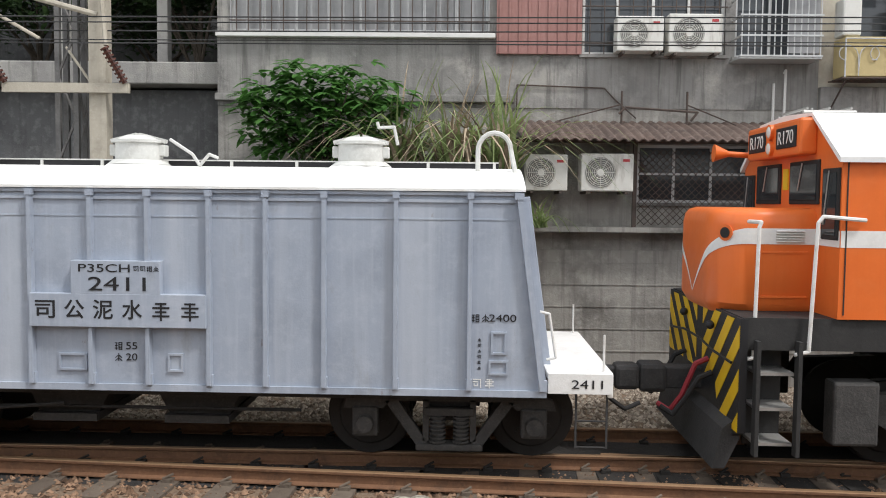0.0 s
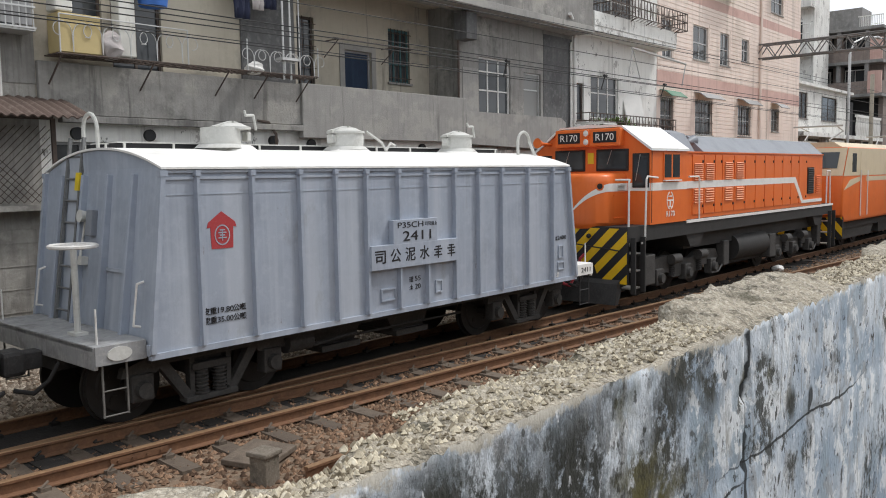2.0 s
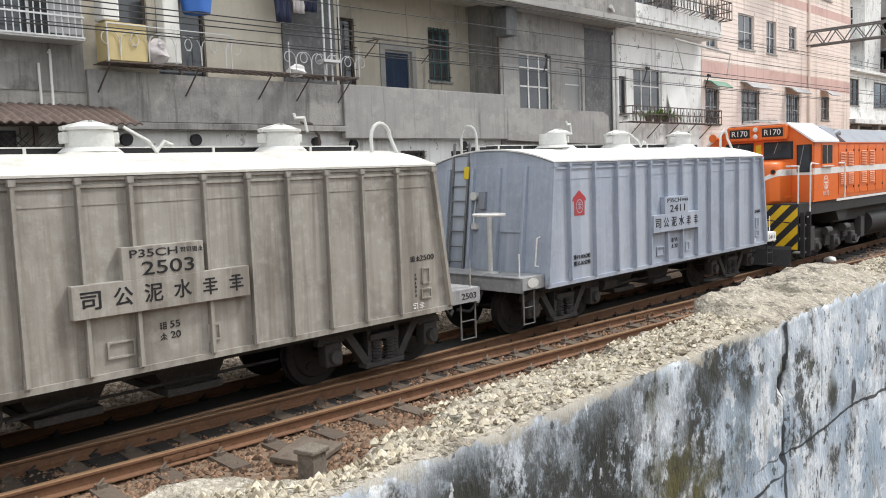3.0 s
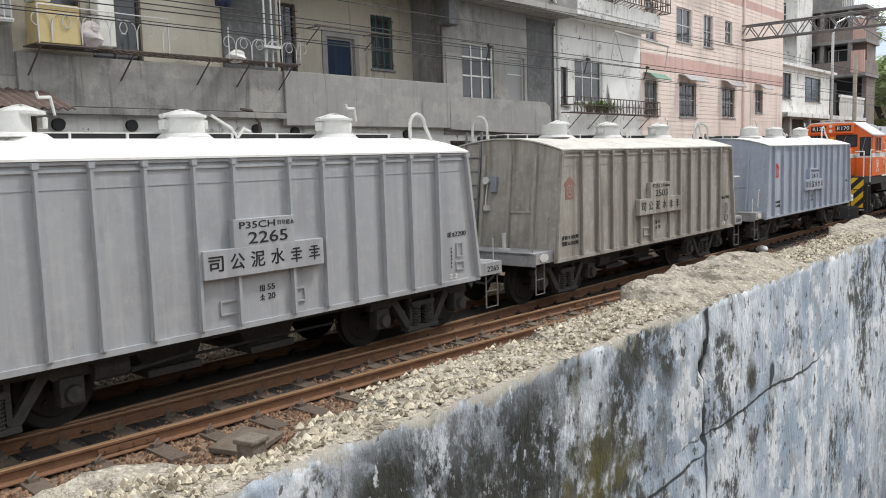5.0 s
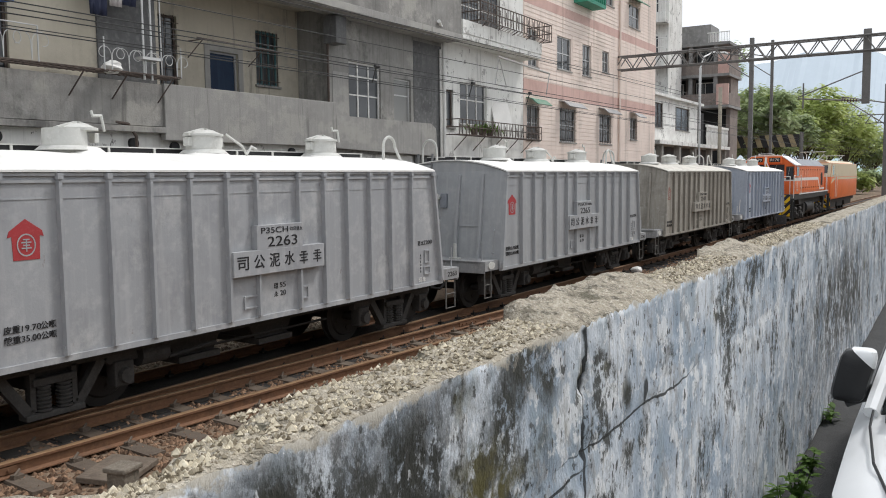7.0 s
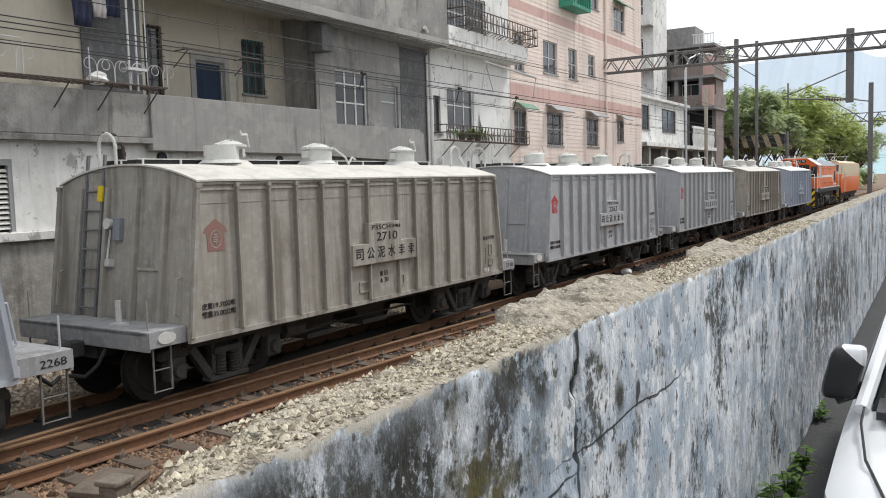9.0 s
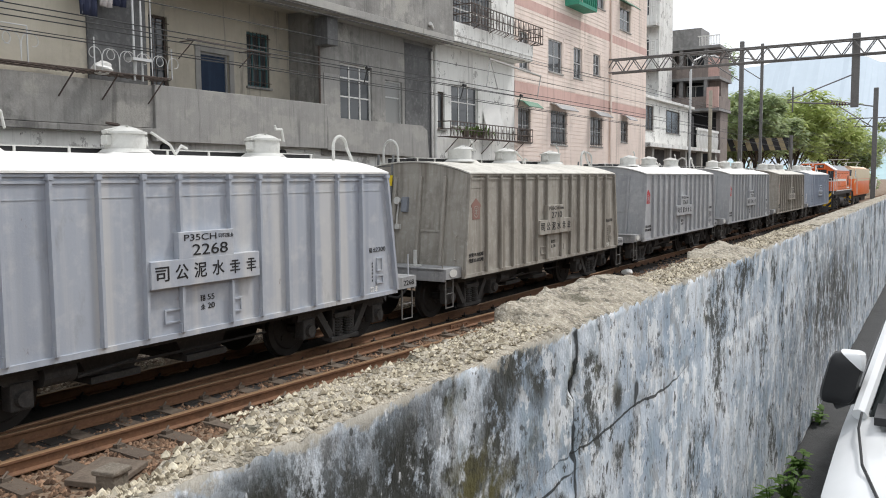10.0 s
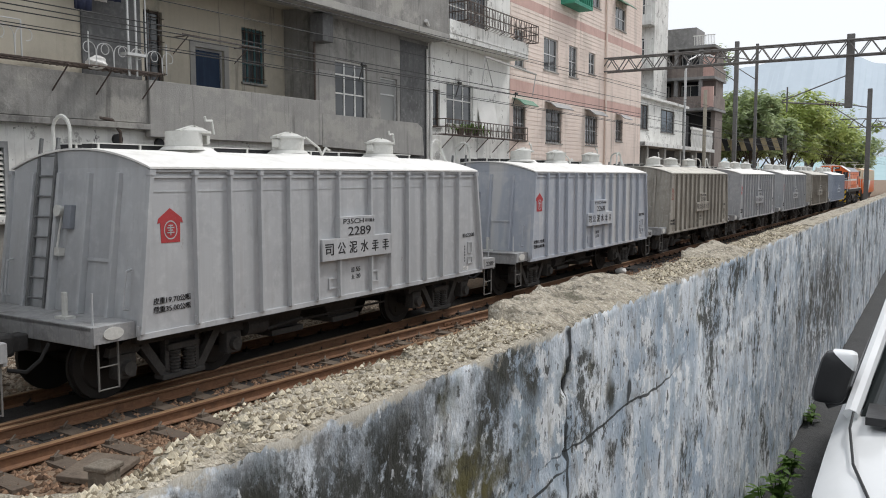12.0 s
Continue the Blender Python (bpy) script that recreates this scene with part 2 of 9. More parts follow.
def grid_sheet(name, xs, ys, height, material, label, category):
    verts = [(x, y, height(x, y)) for y in ys for x in xs]
    nx = len(xs)
    faces = [(j * nx + i, j * nx + i + 1, (j + 1) * nx + i + 1, (j + 1) * nx + i) for j in range(len(ys) - 1) for i in range(nx - 1)]
    me = bpy.data.meshes.new(name)
    me.from_pydata(verts, [], faces)
    me.materials.append(material)
    for p in me.polygons:
        p.use_smooth = True
    return tagged(new(name, me), label, category, kind="structure")


def siding_a(x):
    return 8.02 - 0.08 * x


def siding_b(x):
    return 8.92 - 0.083 * x


def bed(x, y):
    """Height of the ballast: a low bank under the tracks, falling a little towards the wall."""
    base = -0.19 + 0.02 * noise.noise((x * 1.7, y * 1.7, 0)) + 0.012 * noise.noise((x * 6, y * 6, 3))
    if y < 5.6:
        base -= 0.05 * min(1, (5.6 - y) / 2)
    return base


xs = [-900, -300, -80, -30, -14] + [-10 + 0.3 * k for k in range(170)] + [44, 52, 70, 110, 200, 500, 1500]
ys = [-900, -200, -30, 0.9, 2.5, 4.0] + [5.0 + 0.3 * k for k in range(28)] + [14, 20, 40, 120, 400, 1500]
grid_sheet("ground", xs, ys, bed, M_BALLAST, "brown trodden ballast ground beside the rails", "ground")


def stones(name, count, area, size, material, seed, label):
    """Loose ballast, too many to count: small broken stones, joined."""
    rng = np.random.default_rng(seed)
    x = rng.uniform(area[0], area[1], count)
    y = rng.uniform(area[2], area[3], count)
    r = rng.uniform(size[0], size[1], count)
    base = np.array([(1, 0, 0), (0, 1, 0), (-1, 0, 0), (0, -1, 0), (0, 0, 0.8), (0.2, 0.1, -0.6)])
    tri = np.array([(0, 1, 4), (1, 2, 4), (2, 3, 4), (3, 0, 4), (1, 0, 5), (2, 1, 5), (3, 2, 5), (0, 3, 5)])
    v = base[None] * rng.uniform(0.55, 1.15, (count, 6, 3)) * r[:, None, None]
    a = rng.uniform(0, 6.28, count)
    c, s = np.cos(a)[:, None], np.sin(a)[:, None]
    vx, vy = v[..., 0] * c - v[..., 1] * s, v[..., 0] * s + v[..., 1] * c
    z = np.array([bed(p, q) for p, q in zip(x, y)]) + r * 0.15
    v = np.stack([vx + x[:, None], vy + y[:, None], v[..., 2] + z[:, None]], -1).reshape(-1, 3)
    f = (tri[None] + (np.arange(count) * 6)[:, None, None]).reshape(-1, 3)
    me = bpy.data.meshes.new(name)
    me.from_pydata(v.tolist(), [], f.tolist())
    me.materials.append(material)
    tagged(new(name, me), label, "gravel", kind="stuff")


stones("ballast", 34000, (-6, 24, 5.6, 9.0), (0.022, 0.05), M_STONE, 3, "loose rust-brown ballast stones between the rails")
stones("ballast", 9000, (24, 60, 4.0, 9.0), (0.03, 0.06), M_STONE, 4, "loose rust-brown ballast stones farther along the line")
stones("ballast", 26000, (-10, 16, 9.9, 13.0), (0.025, 0.055), M_STONE_PALE, 5, "pale grey-brown gravel behind the running track")


def rail_bar(parent, p, q):
    """A flat-bottomed rail from p to q: foot, web and worn head."""
    p, q = Vector(p), Vector(q)
    d = q - p
    at = Matrix.Translation(p) @ Matrix.Rotation(math.atan2(d.y, d.x), 4, "Z")
    n = d.length
    bm = bm_new()
    prism(bm, [(-0.062, -0.15), (0.062, -0.15), (0.06, -0.138), (0.012, -0.122), (0.01, -0.045), (0.033, -0.032), (0.033, -0.008), (-0.033, -0.008), (-0.033, -0.032), (-0.01, -0.045), (-0.012, -0.122), (-0.06, -0.138)], "x", 0, n)
    r = part("rail", bm, M_RAIL, parent, at=at)
    bm = bm_new()
    prism(bm, [(-0.032, -0.008), (0.032, -0.008), (0.028, 0.0), (-0.028, 0.0)], "x", 0, n)
    part("rail_head", bm, M_RAILTOP, r)
    return r


def sleeper_mesh(length, clips):
    bm = bm_new()
    prism(bm, [(-0.12, -0.36), (0.12, -0.36), (0.1, -0.155), (-0.1, -0.155)], "y", -length / 2, length / 2)
    me_clips = []
    for y in clips:
        for s in (-1, 1):
            box(bm, -0.05, 0.05, y + s * 0.1 - 0.04, y + s * 0.1 + 0.04, -0.156, -0.12)
            rod(bm, (-0.05, y + s * 0.13, -0.12), (0.04, y + s * 0.07, -0.085), 0.014, 6)
    return mesh_of("sleeper", bm, M_SLEEPER)


def track(name, label):
    return thing(name, label, "railway track", kind="structure")


main_track = track("track_main", "running line with rusty rails on concrete sleepers")
X0, X1 = -60, 260
for off in (-0.5335, 0.5335):
    rail_bar(main_track, (X0, lane(X0, off), 0), (X1, lane(X1, off), 0))
SL = sleeper_mesh(2.0, (-0.5335, 0.5335))
# near-black sleepers: oil, and the train's shade put into the colour
SL.materials[0] = mat("oil_shade_sleeper", (0.03, 0.027, 0.024), 0.9, amount=0.7, bump=0.3)
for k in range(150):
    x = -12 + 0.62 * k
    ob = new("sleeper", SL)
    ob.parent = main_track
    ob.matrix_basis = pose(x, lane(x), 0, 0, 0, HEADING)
side_track = track("track_siding", "rusty siding that parts from the running line at a turnout")
rail_bar(side_track, (-10.5, siding_a(-10.5), 0), (90, siding_a(90), 0))
rail_bar(side_track, (1.6, siding_b(1.6), 0), (90, siding_b(90), 0))
SL2 = sleeper_mesh(2.05, (-0.44, 0.44))
for k in range(120):
    x = -4.0 + 0.6 * k
    y = (siding_a(x) + siding_b(x)) / 2
    ob = new("sleeper", SL2)
    ob.parent = side_track
    ob.matrix_basis = pose(x, y, -0.004 * (k % 2), 0, 0, -4.6 + random.uniform(-0.8, 0.8))
spare = thing("spare_rail", "short rusty spare rail lying in the ballast", "rail")
rail_bar(spare, (4.85, 6.0, -0.04), (10.5, 5.98, -0.04))
# fishplates on the siding rails
for x, f in ((4.1, siding_a), (13.4, siding_b), (22, siding_a)):
    bm = bm_new()
    box(bm, -0.3, 0.3, -0.03, 0.03, -0.115, -0.045)
    for k in range(4):
        rod(bm, (-0.22 + k * 0.147, -0.05, -0.08), (-0.22 + k * 0.147, 0.05, -0.08), 0.016, 6)
    part("fishplate", bm, M_RAIL, side_track, at=pose(x, f(x), 0, 0, 0, -4.6))

# marker post, cover slab, white stone and far crossing slab
bm = bm_new()
box(bm, -0.1, 0.1, -0.1, 0.1, -0.3, 0.08, bevel=0.012)
box(bm, -0.125, 0.125, -0.125, 0.125, 0.08, 0.13, bevel=0.016)
solid("marker_post", bm, mat("mossy_concrete", (0.17, 0.145, 0.115), 0.95, dark=(0.06, 0.053, 0.04), light=(0.34, 0.3, 0.24), scale=7, amount=0.8, bump=0.5), "squat dark concrete marker post standing in the ballast", "post", at=pose(4.6, 6.3, 0, 0, 0, 12))
bm = bm_new()
box(bm, -0.3, 0.3, -0.26, 0.26, -0.03, 0.03, bevel=0.01)
solid("cover_slab", bm, M_SLEEPER, "flat concrete cover slab lying in the ballast", "slab", at=pose(4.95, 6.85, -0.13, 2, -3, 20))
bm = bm_new()
bmesh.ops.create_icosphere(bm, subdivisions=2, radius=0.17)
for v in bm.verts:
    v.co += Vector(noise.noise_vector(v.co * 6)) * 0.04
    v.co.z *= 0.6
solid("white_stone", bm, M_WHITE, "white painted marker stone beside the track", "stone", at=pose(23.5, 7.9, -0.1))
bm = bm_new()
box(bm, 62, 90, 6.2, 6.9, -0.15, 0.0)
box(bm, 66, 70, 4.2, 6.2, -0.16, 0.02)
solid("crossing_slab", bm, M_SLEEPER, "pale concrete slab of a crossing over the siding", "slab")
bm = bm_new()
rod(bm, (69.5, 4.6, 0.0), (71.0, 4.4, 2.4), 0.06)
solid("leaning_post", bm, M_WHITE, "white leaning marker post beside the crossing", "post")

# strip under the train: its shade is painted in, along with oil
M_OILSHADE = mat("oil_shade_ballast", (0.034, 0.031, 0.029), 0.9, dark=(0.018, 0.017, 0.016), light=(0.065, 0.058, 0.052), scale=9, amount=0.9, bump=0.9, grain=28)
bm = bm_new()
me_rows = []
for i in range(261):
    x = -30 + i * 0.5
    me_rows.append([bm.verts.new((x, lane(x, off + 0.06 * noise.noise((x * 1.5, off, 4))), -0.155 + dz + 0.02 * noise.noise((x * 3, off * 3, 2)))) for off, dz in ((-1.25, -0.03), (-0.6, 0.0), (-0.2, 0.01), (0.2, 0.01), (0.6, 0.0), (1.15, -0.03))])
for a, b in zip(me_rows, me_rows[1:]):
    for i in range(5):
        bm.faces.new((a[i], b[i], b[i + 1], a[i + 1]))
solid("oily_bed", bm, M_OILSHADE, "ballast between the running rails, blackened by oil and painted train shade", "ground", kind="structure", smooth=True)

# ---------------- boundary wall beside the camera, road and parked car ----------------
WALL_TOP, ROAD_Z = EYE - 0.4, EYE - 2.02


def peeling(name):
    """Old pale blue-white limewash: peeled to grey, black mould patches, rain streaks."""
    m = bpy.data.materials.new(name)
    m.use_nodes = True
    t = m.node_tree
    n, l = t.nodes, t.links
    b = n["Principled BSDF"]
    b.inputs["Roughness"].default_value = 0.9
    b.inputs["Specular IOR Level"].default_value = 0.25
    co = n.new("ShaderNodeTexCoord")

    def field(scale, stretch, detail, lo, hi, rough=0.65, shift=(0, 0, 0)):
        mp = n.new("ShaderNodeMapping")
        mp.inputs["Scale"].default_value = stretch
        mp.inputs["Location"].default_value = shift
        l.new(co.outputs["Object"], mp.inputs["Vector"])
        q = n.new("ShaderNodeTexNoise")
        q.inputs["Scale"].default_value, q.inputs["Detail"].default_value, q.inputs["Roughness"].default_value = scale, detail, rough
        l.new(mp.outputs["Vector"], q.inputs["Vector"])
        r = n.new("ShaderNodeMapRange")
        r.inputs["From Min"].default_value, r.inputs["From Max"].default_value = lo, hi
        l.new(q.outputs["Fac"], r.inputs["Value"])
        return r.outputs["Result"]

    def mix(a, c, fac):
        q = n.new("ShaderNodeMix")
        q.data_type = "RGBA"
        if isinstance(a, tuple):
            q.inputs["A"].default_value = (*a, 1)
        else:
            l.new(a, q.inputs["A"])
        q.inputs["B"].default_value = (*c, 1)
        l.new(fac, q.inputs["Factor"])
        return q.outputs["Result"]

    def times(a, c):
        q = n.new("ShaderNodeMath")
        q.operation = "MULTIPLY"
        l.new(a, q.inputs[0])
        if isinstance(c, float):
            q.inputs[1].default_value = c
        else:
            l.new(c, q.inputs[1])
        return q.outputs[0]
    col = mix((0.36, 0.43, 0.51), (0.7, 0.735, 0.77), field(2.4, (1, 1, 0.8), 8, 0.42, 0.58, 0.65))
    col = mix(col, (0.34, 0.4, 0.44), times(field(5.0, (1.6, 1.6, 0.35), 7, 0.5, 0.6, 0.7), 0.6))
    col = mix(col, (0.36, 0.345, 0.33), times(field(8.0, (1.2, 1.2, 0.8), 7, 0.54, 0.6, 0.7, (3, 0, 5)), 0.55))
    col = mix(col, (0.86, 0.865, 0.86), times(field(6.5, (1.1, 1.1, 0.9), 8, 0.54, 0.57, 0.7, (5, 0, 9)), 0.75))
    col = mix(col, (0.3, 0.28, 0.25), times(field(18.0, (2.0, 2.0, 0.16), 5, 0.6, 0.68, 0.6, (8, 0, 2)), 0.55))
    def blot(cx, cz, r, rz):
        mp = n.new("ShaderNodeMapping")
        mp.inputs["Location"].default_value = (-cx / r, 0, -cz / rz)
        mp.inputs["Scale"].default_value = (1 / r, 0, 1 / rz)
        l.new(co.outputs["Object"], mp.inputs["Vector"])
        q = n.new("ShaderNodeVectorMath")
        q.operation = "LENGTH"
        l.new(mp.outputs["Vector"], q.inputs[0])
        r_ = n.new("ShaderNodeMapRange")
        r_.inputs["From Min"].default_value, r_.inputs["From Max"].default_value = 1.0, 0.35
        l.new(q.outputs["Value"], r_.inputs["Value"])
        return r_.outputs["Result"]
    for cx, cz, r, rz, c in ((1.2, 2.08, 0.26, 0.28, (0.045, 0.045, 0.038)), (1.62, 2.12, 0.12, 0.22, (0.06, 0.06, 0.05)), (0.95, 2.1, 0.3, 0.26, (0.05, 0.05, 0.042)), (1.27, 2.12, 0.2, 0.2, (0.045, 0.045, 0.038)), (1.72, 2.26, 0.17, 0.12, (0.06, 0.06, 0.05)), (0.86, 2.18, 0.13, 0.12, (0.05, 0.05, 0.04)),
                            (1.52, 2.06, 0.13, 0.09, (0.1, 0.09, 0.045)), (1.05, 2.02, 0.16, 0.16, (0.05, 0.05, 0.04)), (1.86, 2.2, 0.1, 0.12, (0.06, 0.06, 0.05)),
                            (2.09, 2.12, 0.05, 0.1, (0.08, 0.075, 0.04)), (2.45, 2.0, 0.07, 0.07, (0.06, 0.06, 0.05)), (0.55, 2.15, 0.2, 0.15, (0.05, 0.05, 0.04)), (8.5, 1.5, 3.0, 0.8, (0.1, 0.1, 0.095))):
        col = mix(col, c, times(blot(cx, cz, r, rz), times(field(9, (1.1, 1.1, 0.8), 10, 0.45, 0.5, 0.8, (cx, 0, cz)), 0.97)))
    mould = times(field(2.1, (1, 1, 0.75), 8, 0.525, 0.565, 0.7, (2.4, 0, 1.1)), field(20, (1.2, 1.2, 0.8), 7, 0.44, 0.52, 0.75))
    col = mix(col, (0.055, 0.055, 0.045), times(mould, 0.92))
    chips = times(field(13, (1.5, 1.5, 0.8), 5, 0.64, 0.66, 0.6, (7, 1, 2)), 0.9)
    col = mix(col, (0.07, 0.07, 0.065), chips)
    specks = times(field(34, (1.2, 1.2, 0.8), 4, 0.63, 0.66, 0.6, (3, 1, 6)), 0.8)
    col = mix(col, (0.08, 0.078, 0.07), specks)
    col = mix(col, (0.78, 0.79, 0.8), times(field(24, (1.3, 1.3, 0.8), 5, 0.64, 0.67, 0.6, (6, 1, 1)), 0.7))
    moss = field(3.4, (1, 1, 1), 5, 0.62, 0.72, 0.6, (9, 4, 3))
    col = mix(col, (0.12, 0.11, 0.05), times(moss, 0.7))
    # heavy speckled mould on the stretch beside the camera
    col = mix(col, (0.05, 0.05, 0.042), times(blot(1.35, 2.1, 0.75, 0.3), times(field(9, (1.3, 1.3, 0.7), 8, 0.5, 0.57, 0.8, (1, 0, 8)), 0.92)))
    col = mix(col, (0.13, 0.115, 0.05), times(blot(1.5, 1.98, 0.3, 0.13), field(13, (1, 1, 0.8), 6, 0.44, 0.56, 0.7, (4, 0, 1))))
    # bare concrete where the plaster has broken off along the top edge
    split = n.new("ShaderNodeSeparateXYZ")
    l.new(co.outputs["Object"], split.inputs[0])
    ragged = n.new("ShaderNodeTexNoise")
    ragged.inputs["Scale"].default_value, ragged.inputs["Detail"].default_value, ragged.inputs["Roughness"].default_value = 6.0, 9, 0.7
    l.new(co.outputs["Object"], ragged.inputs["Vector"])
    lip = n.new("ShaderNodeMath")
    lip.operation = "MULTIPLY_ADD"
    lip.inputs[1].default_value = 0.26
    l.new(ragged.outputs["Fac"], lip.inputs[0])
    l.new(split.outputs["Z"], lip.inputs[2])
    bare = n.new("ShaderNodeMapRange")
    bare.inputs["From Min"].default_value, bare.inputs["From Max"].default_value = WALL_TOP + 0.115, WALL_TOP + 0.13
    l.new(lip.outputs[0], bare.inputs["Value"])
    col = mix(col, (0.4, 0.365, 0.3), times(bare.outputs["Result"], 0.9))
    # dark crack, joint and pour line
    wob = n.new("ShaderNodeTexNoise")
    wob.inputs["Scale"].default_value, wob.inputs["Detail"].default_value = 4.0, 6
    l.new(co.outputs["Object"], wob.inputs["Vector"])
    sc = n.new("ShaderNodeVectorMath")
    sc.operation = "MULTIPLY_ADD"
    l.new(wob.outputs["Color"], sc.inputs[0])
    sc.inputs[1].default_value, sc.inputs[2].default_value = (0.07, 0, 0.07), (-0.035, 0, -0.035)
    bent = n.new("ShaderNodeVectorMath")
    l.new(co.outputs["Object"], bent.inputs[0])
    l.new(sc.outputs[0], bent.inputs[1])
    for cx, cz, r, rz in ((2.1, 2.03, 0.012, 0.36), (2.1, 2.12, 0.022, 0.035), (2.6, 1.925, 0.75, 0.006), (1.85, 1.87, 0.3, 0.006), (3.2, 2.2, 0.004, 0.1), (2.62, 1.97, 0.03, 0.06)):
        mp = n.new("ShaderNodeMapping")
        mp.inputs["Location"].default_value = (-cx / r, 0, -cz / rz)
        mp.inputs["Scale"].default_value = (1 / r, 0, 1 / rz)
        l.new(bent.outputs[0], mp.inputs["Vector"])
        q = n.new("ShaderNodeVectorMath")
        q.operation = "LENGTH"
        l.new(mp.outputs["Vector"], q.inputs[0])
        r_ = n.new("ShaderNodeMapRange")
        r_.inputs["From Min"].default_value, r_.inputs["From Max"].default_value = 1.0, 0.7
        l.new(q.outputs["Value"], r_.inputs["Value"])
        col = mix(col, (0.03, 0.03, 0.028), times(r_.outputs["Result"], 0.9))
    l.new(col, b.inputs["Base Color"])
    bp = n.new("ShaderNodeBump")
    bp.inputs["Strength"].default_value, bp.inputs["Distance"].default_value = 0.5, 0.012
    l.new(field(22, (1, 1, 0.6), 6, 0.2, 0.8), bp.inputs["Height"])
    l.new(bp.outputs["Normal"], b.inputs["Normal"])
    return m


M_LIME = peeling("peeling_limewash")
M_RUBBLE = mat("broken_concrete_top", (0.4, 0.355, 0.28), 0.95, dark=(0.05, 0.044, 0.03), light=(0.78, 0.73, 0.63), scale=17, amount=1.0, bump=1.0, grain=70)
M_ASPHALT = mat("asphalt", (0.06, 0.06, 0.06), 0.9, dark=(0.035, 0.035, 0.035), light=(0.11, 0.11, 0.105), scale=3, amount=0.7, bump=0.5, grain=90)


def build_wall():
    xs = [-25, -12, -6, -3]
    x = -1.5
    while x < 110:
        xs.append(x)
        x += 0.012 if x < 3.2 else 0.012 + 0.013 * (x - 3.2)
    # outline across the wall, from the far foot over the top to the near foot
    prof = [("far", -0.4), ("far", 1.2), ("far", 1.9), ("far", 2.1), ("far", 2.2)]
    prof += [("top", k / 16) for k in range(17)]
    prof += [("near", k / 70) for k in range(1, 71)]
    verts, faces = [], []
    zt0 = WALL_TOP
    for x in xs:
        fine = -1.6 < x < 30
        n1 = noise.noise((x * 1.3, 0, 0)) * 0.02
        n2 = noise.noise((x * 5, 9, 0)) * 0.018
        far_y = float(np.interp(x, (-0.32, -0.24, -0.13, -0.05, 0.02, 0.09, 0.56, 0.61, 0.69, 0.76, 0.83, 0.92, 1.03, 1.6, 2.02, 2.06, 2.9, 3.0, 4.02, 4.08, 4.7, 4.8), (1.05, 1.16, 1.215, 1.2, 1.18, 1.05, 1.05, 0.94, 0.905, 0.945, 0.97, 0.99, 1.03, 1.04, 1.045, 1.08, 1.08, 1.05, 1.04, 1.07, 1.07, 1.045))) + 0.4 * n1 + 0.5 * n2
        chip = 0.035 * max(0.0, noise.noise((x * 4.3, 21, 0)) + 0.6 * noise.noise((x * 13, 22, 0)) + 0.35 * noise.noise((x * 37, 23, 0)) - 0.08) if fine else 0.0
        lump = 0.006 if x > 1.52 else 0.0
        lump += 0.04 if 2.03 < x < 2.95 else 0.036 if 4.05 < x < 4.75 else 0.0
        for kind, k in prof:
            if kind == "far":
                verts.append((x, far_y + (0.0 if k > 1.5 else 0.02), k))
            elif kind == "top":
                y = far_y + (0.85 - far_y) * k
                z = zt0 + lump * (1 - 0.85 * k) + (0.009 * noise.fractal((x * 7, y * 7, 1), 1.0, 2.0, 4) + 0.007 * noise.noise((x * 42, y * 42, 2)) + 0.005 * noise.noise((x * 90, y * 90, 5)) if fine else 0)
                edge = min(k, 1 - k)
                z -= (0.02 if k < 0.5 else 0.007) * max(0, 1 - edge / 0.1) * (0.6 + 0.8 * noise.noise((x * 9, k * 2, 7)))
                z -= chip * max(0.0, (k - 0.72) / 0.28)
                # higher, rougher slabs with broken hollows
                if lump > 0.02:
                    z += 0.016 * noise.fractal((x * 13, y * 13, 8), 1.0, 2.0, 4) - 0.02 * max(0.0, k - 0.5)
                verts.append((x, y, z))
            else:
                z = zt0 - 0.004 - chip - k * (zt0 - 0.022 - ROAD_Z - chip)
                y = 0.85 + (0.005 * noise.noise((x * 2.2, z * 2.2, 3)) + 0.002 * noise.noise((x * 18, z * 18, 3)) if fine else 0)
                if fine:
                    flake = noise.noise((x * 3.1, z * 3.1, 17))
                    if flake > 0.25:
                        y += 0.004
                    # crack, joint and pour line
                    c = abs(x - (2.1 + 0.035 * noise.noise((z * 5, 1, 1))))
                    if c < 0.012 and z > 1.9:
                        y += 0.01
                    if abs(x - 2.09) < 0.035 and abs(z - 2.12) < 0.025:
                        y += 0.015
                    if abs(x - (3.2 + 0.01 * noise.noise((z * 4, 2, 2)))) < 0.012 and z > 2.1:
                        y += 0.006
                    if abs(z - (1.925 + 0.012 * noise.noise((x * 3, 5, 5)))) < 0.013 and 1.5 < x < 5:
                        y += 0.004
                verts.append((x, y, z))
    m = len(prof)
    for i in range(len(xs) - 1):
        for j in range(m - 1):
            faces.append((i * m + j, (i + 1) * m + j, (i + 1) * m + j + 1, i * m + j + 1))
    me = bpy.data.meshes.new("boundary_wall")
    me.from_pydata(verts, [], faces)
    me.materials.append(M_RUBBLE)
    me.materials.append(M_LIME)
    for p in me.polygons:
        p.material_index = 1 if p.index % (m - 1) >= 21 else 0
        p.use_smooth = True
    return tagged(new("wall_boundary", me), "old concrete boundary wall, peeling pale limewash, crumbled top", "wall", kind="structure")


build_wall()
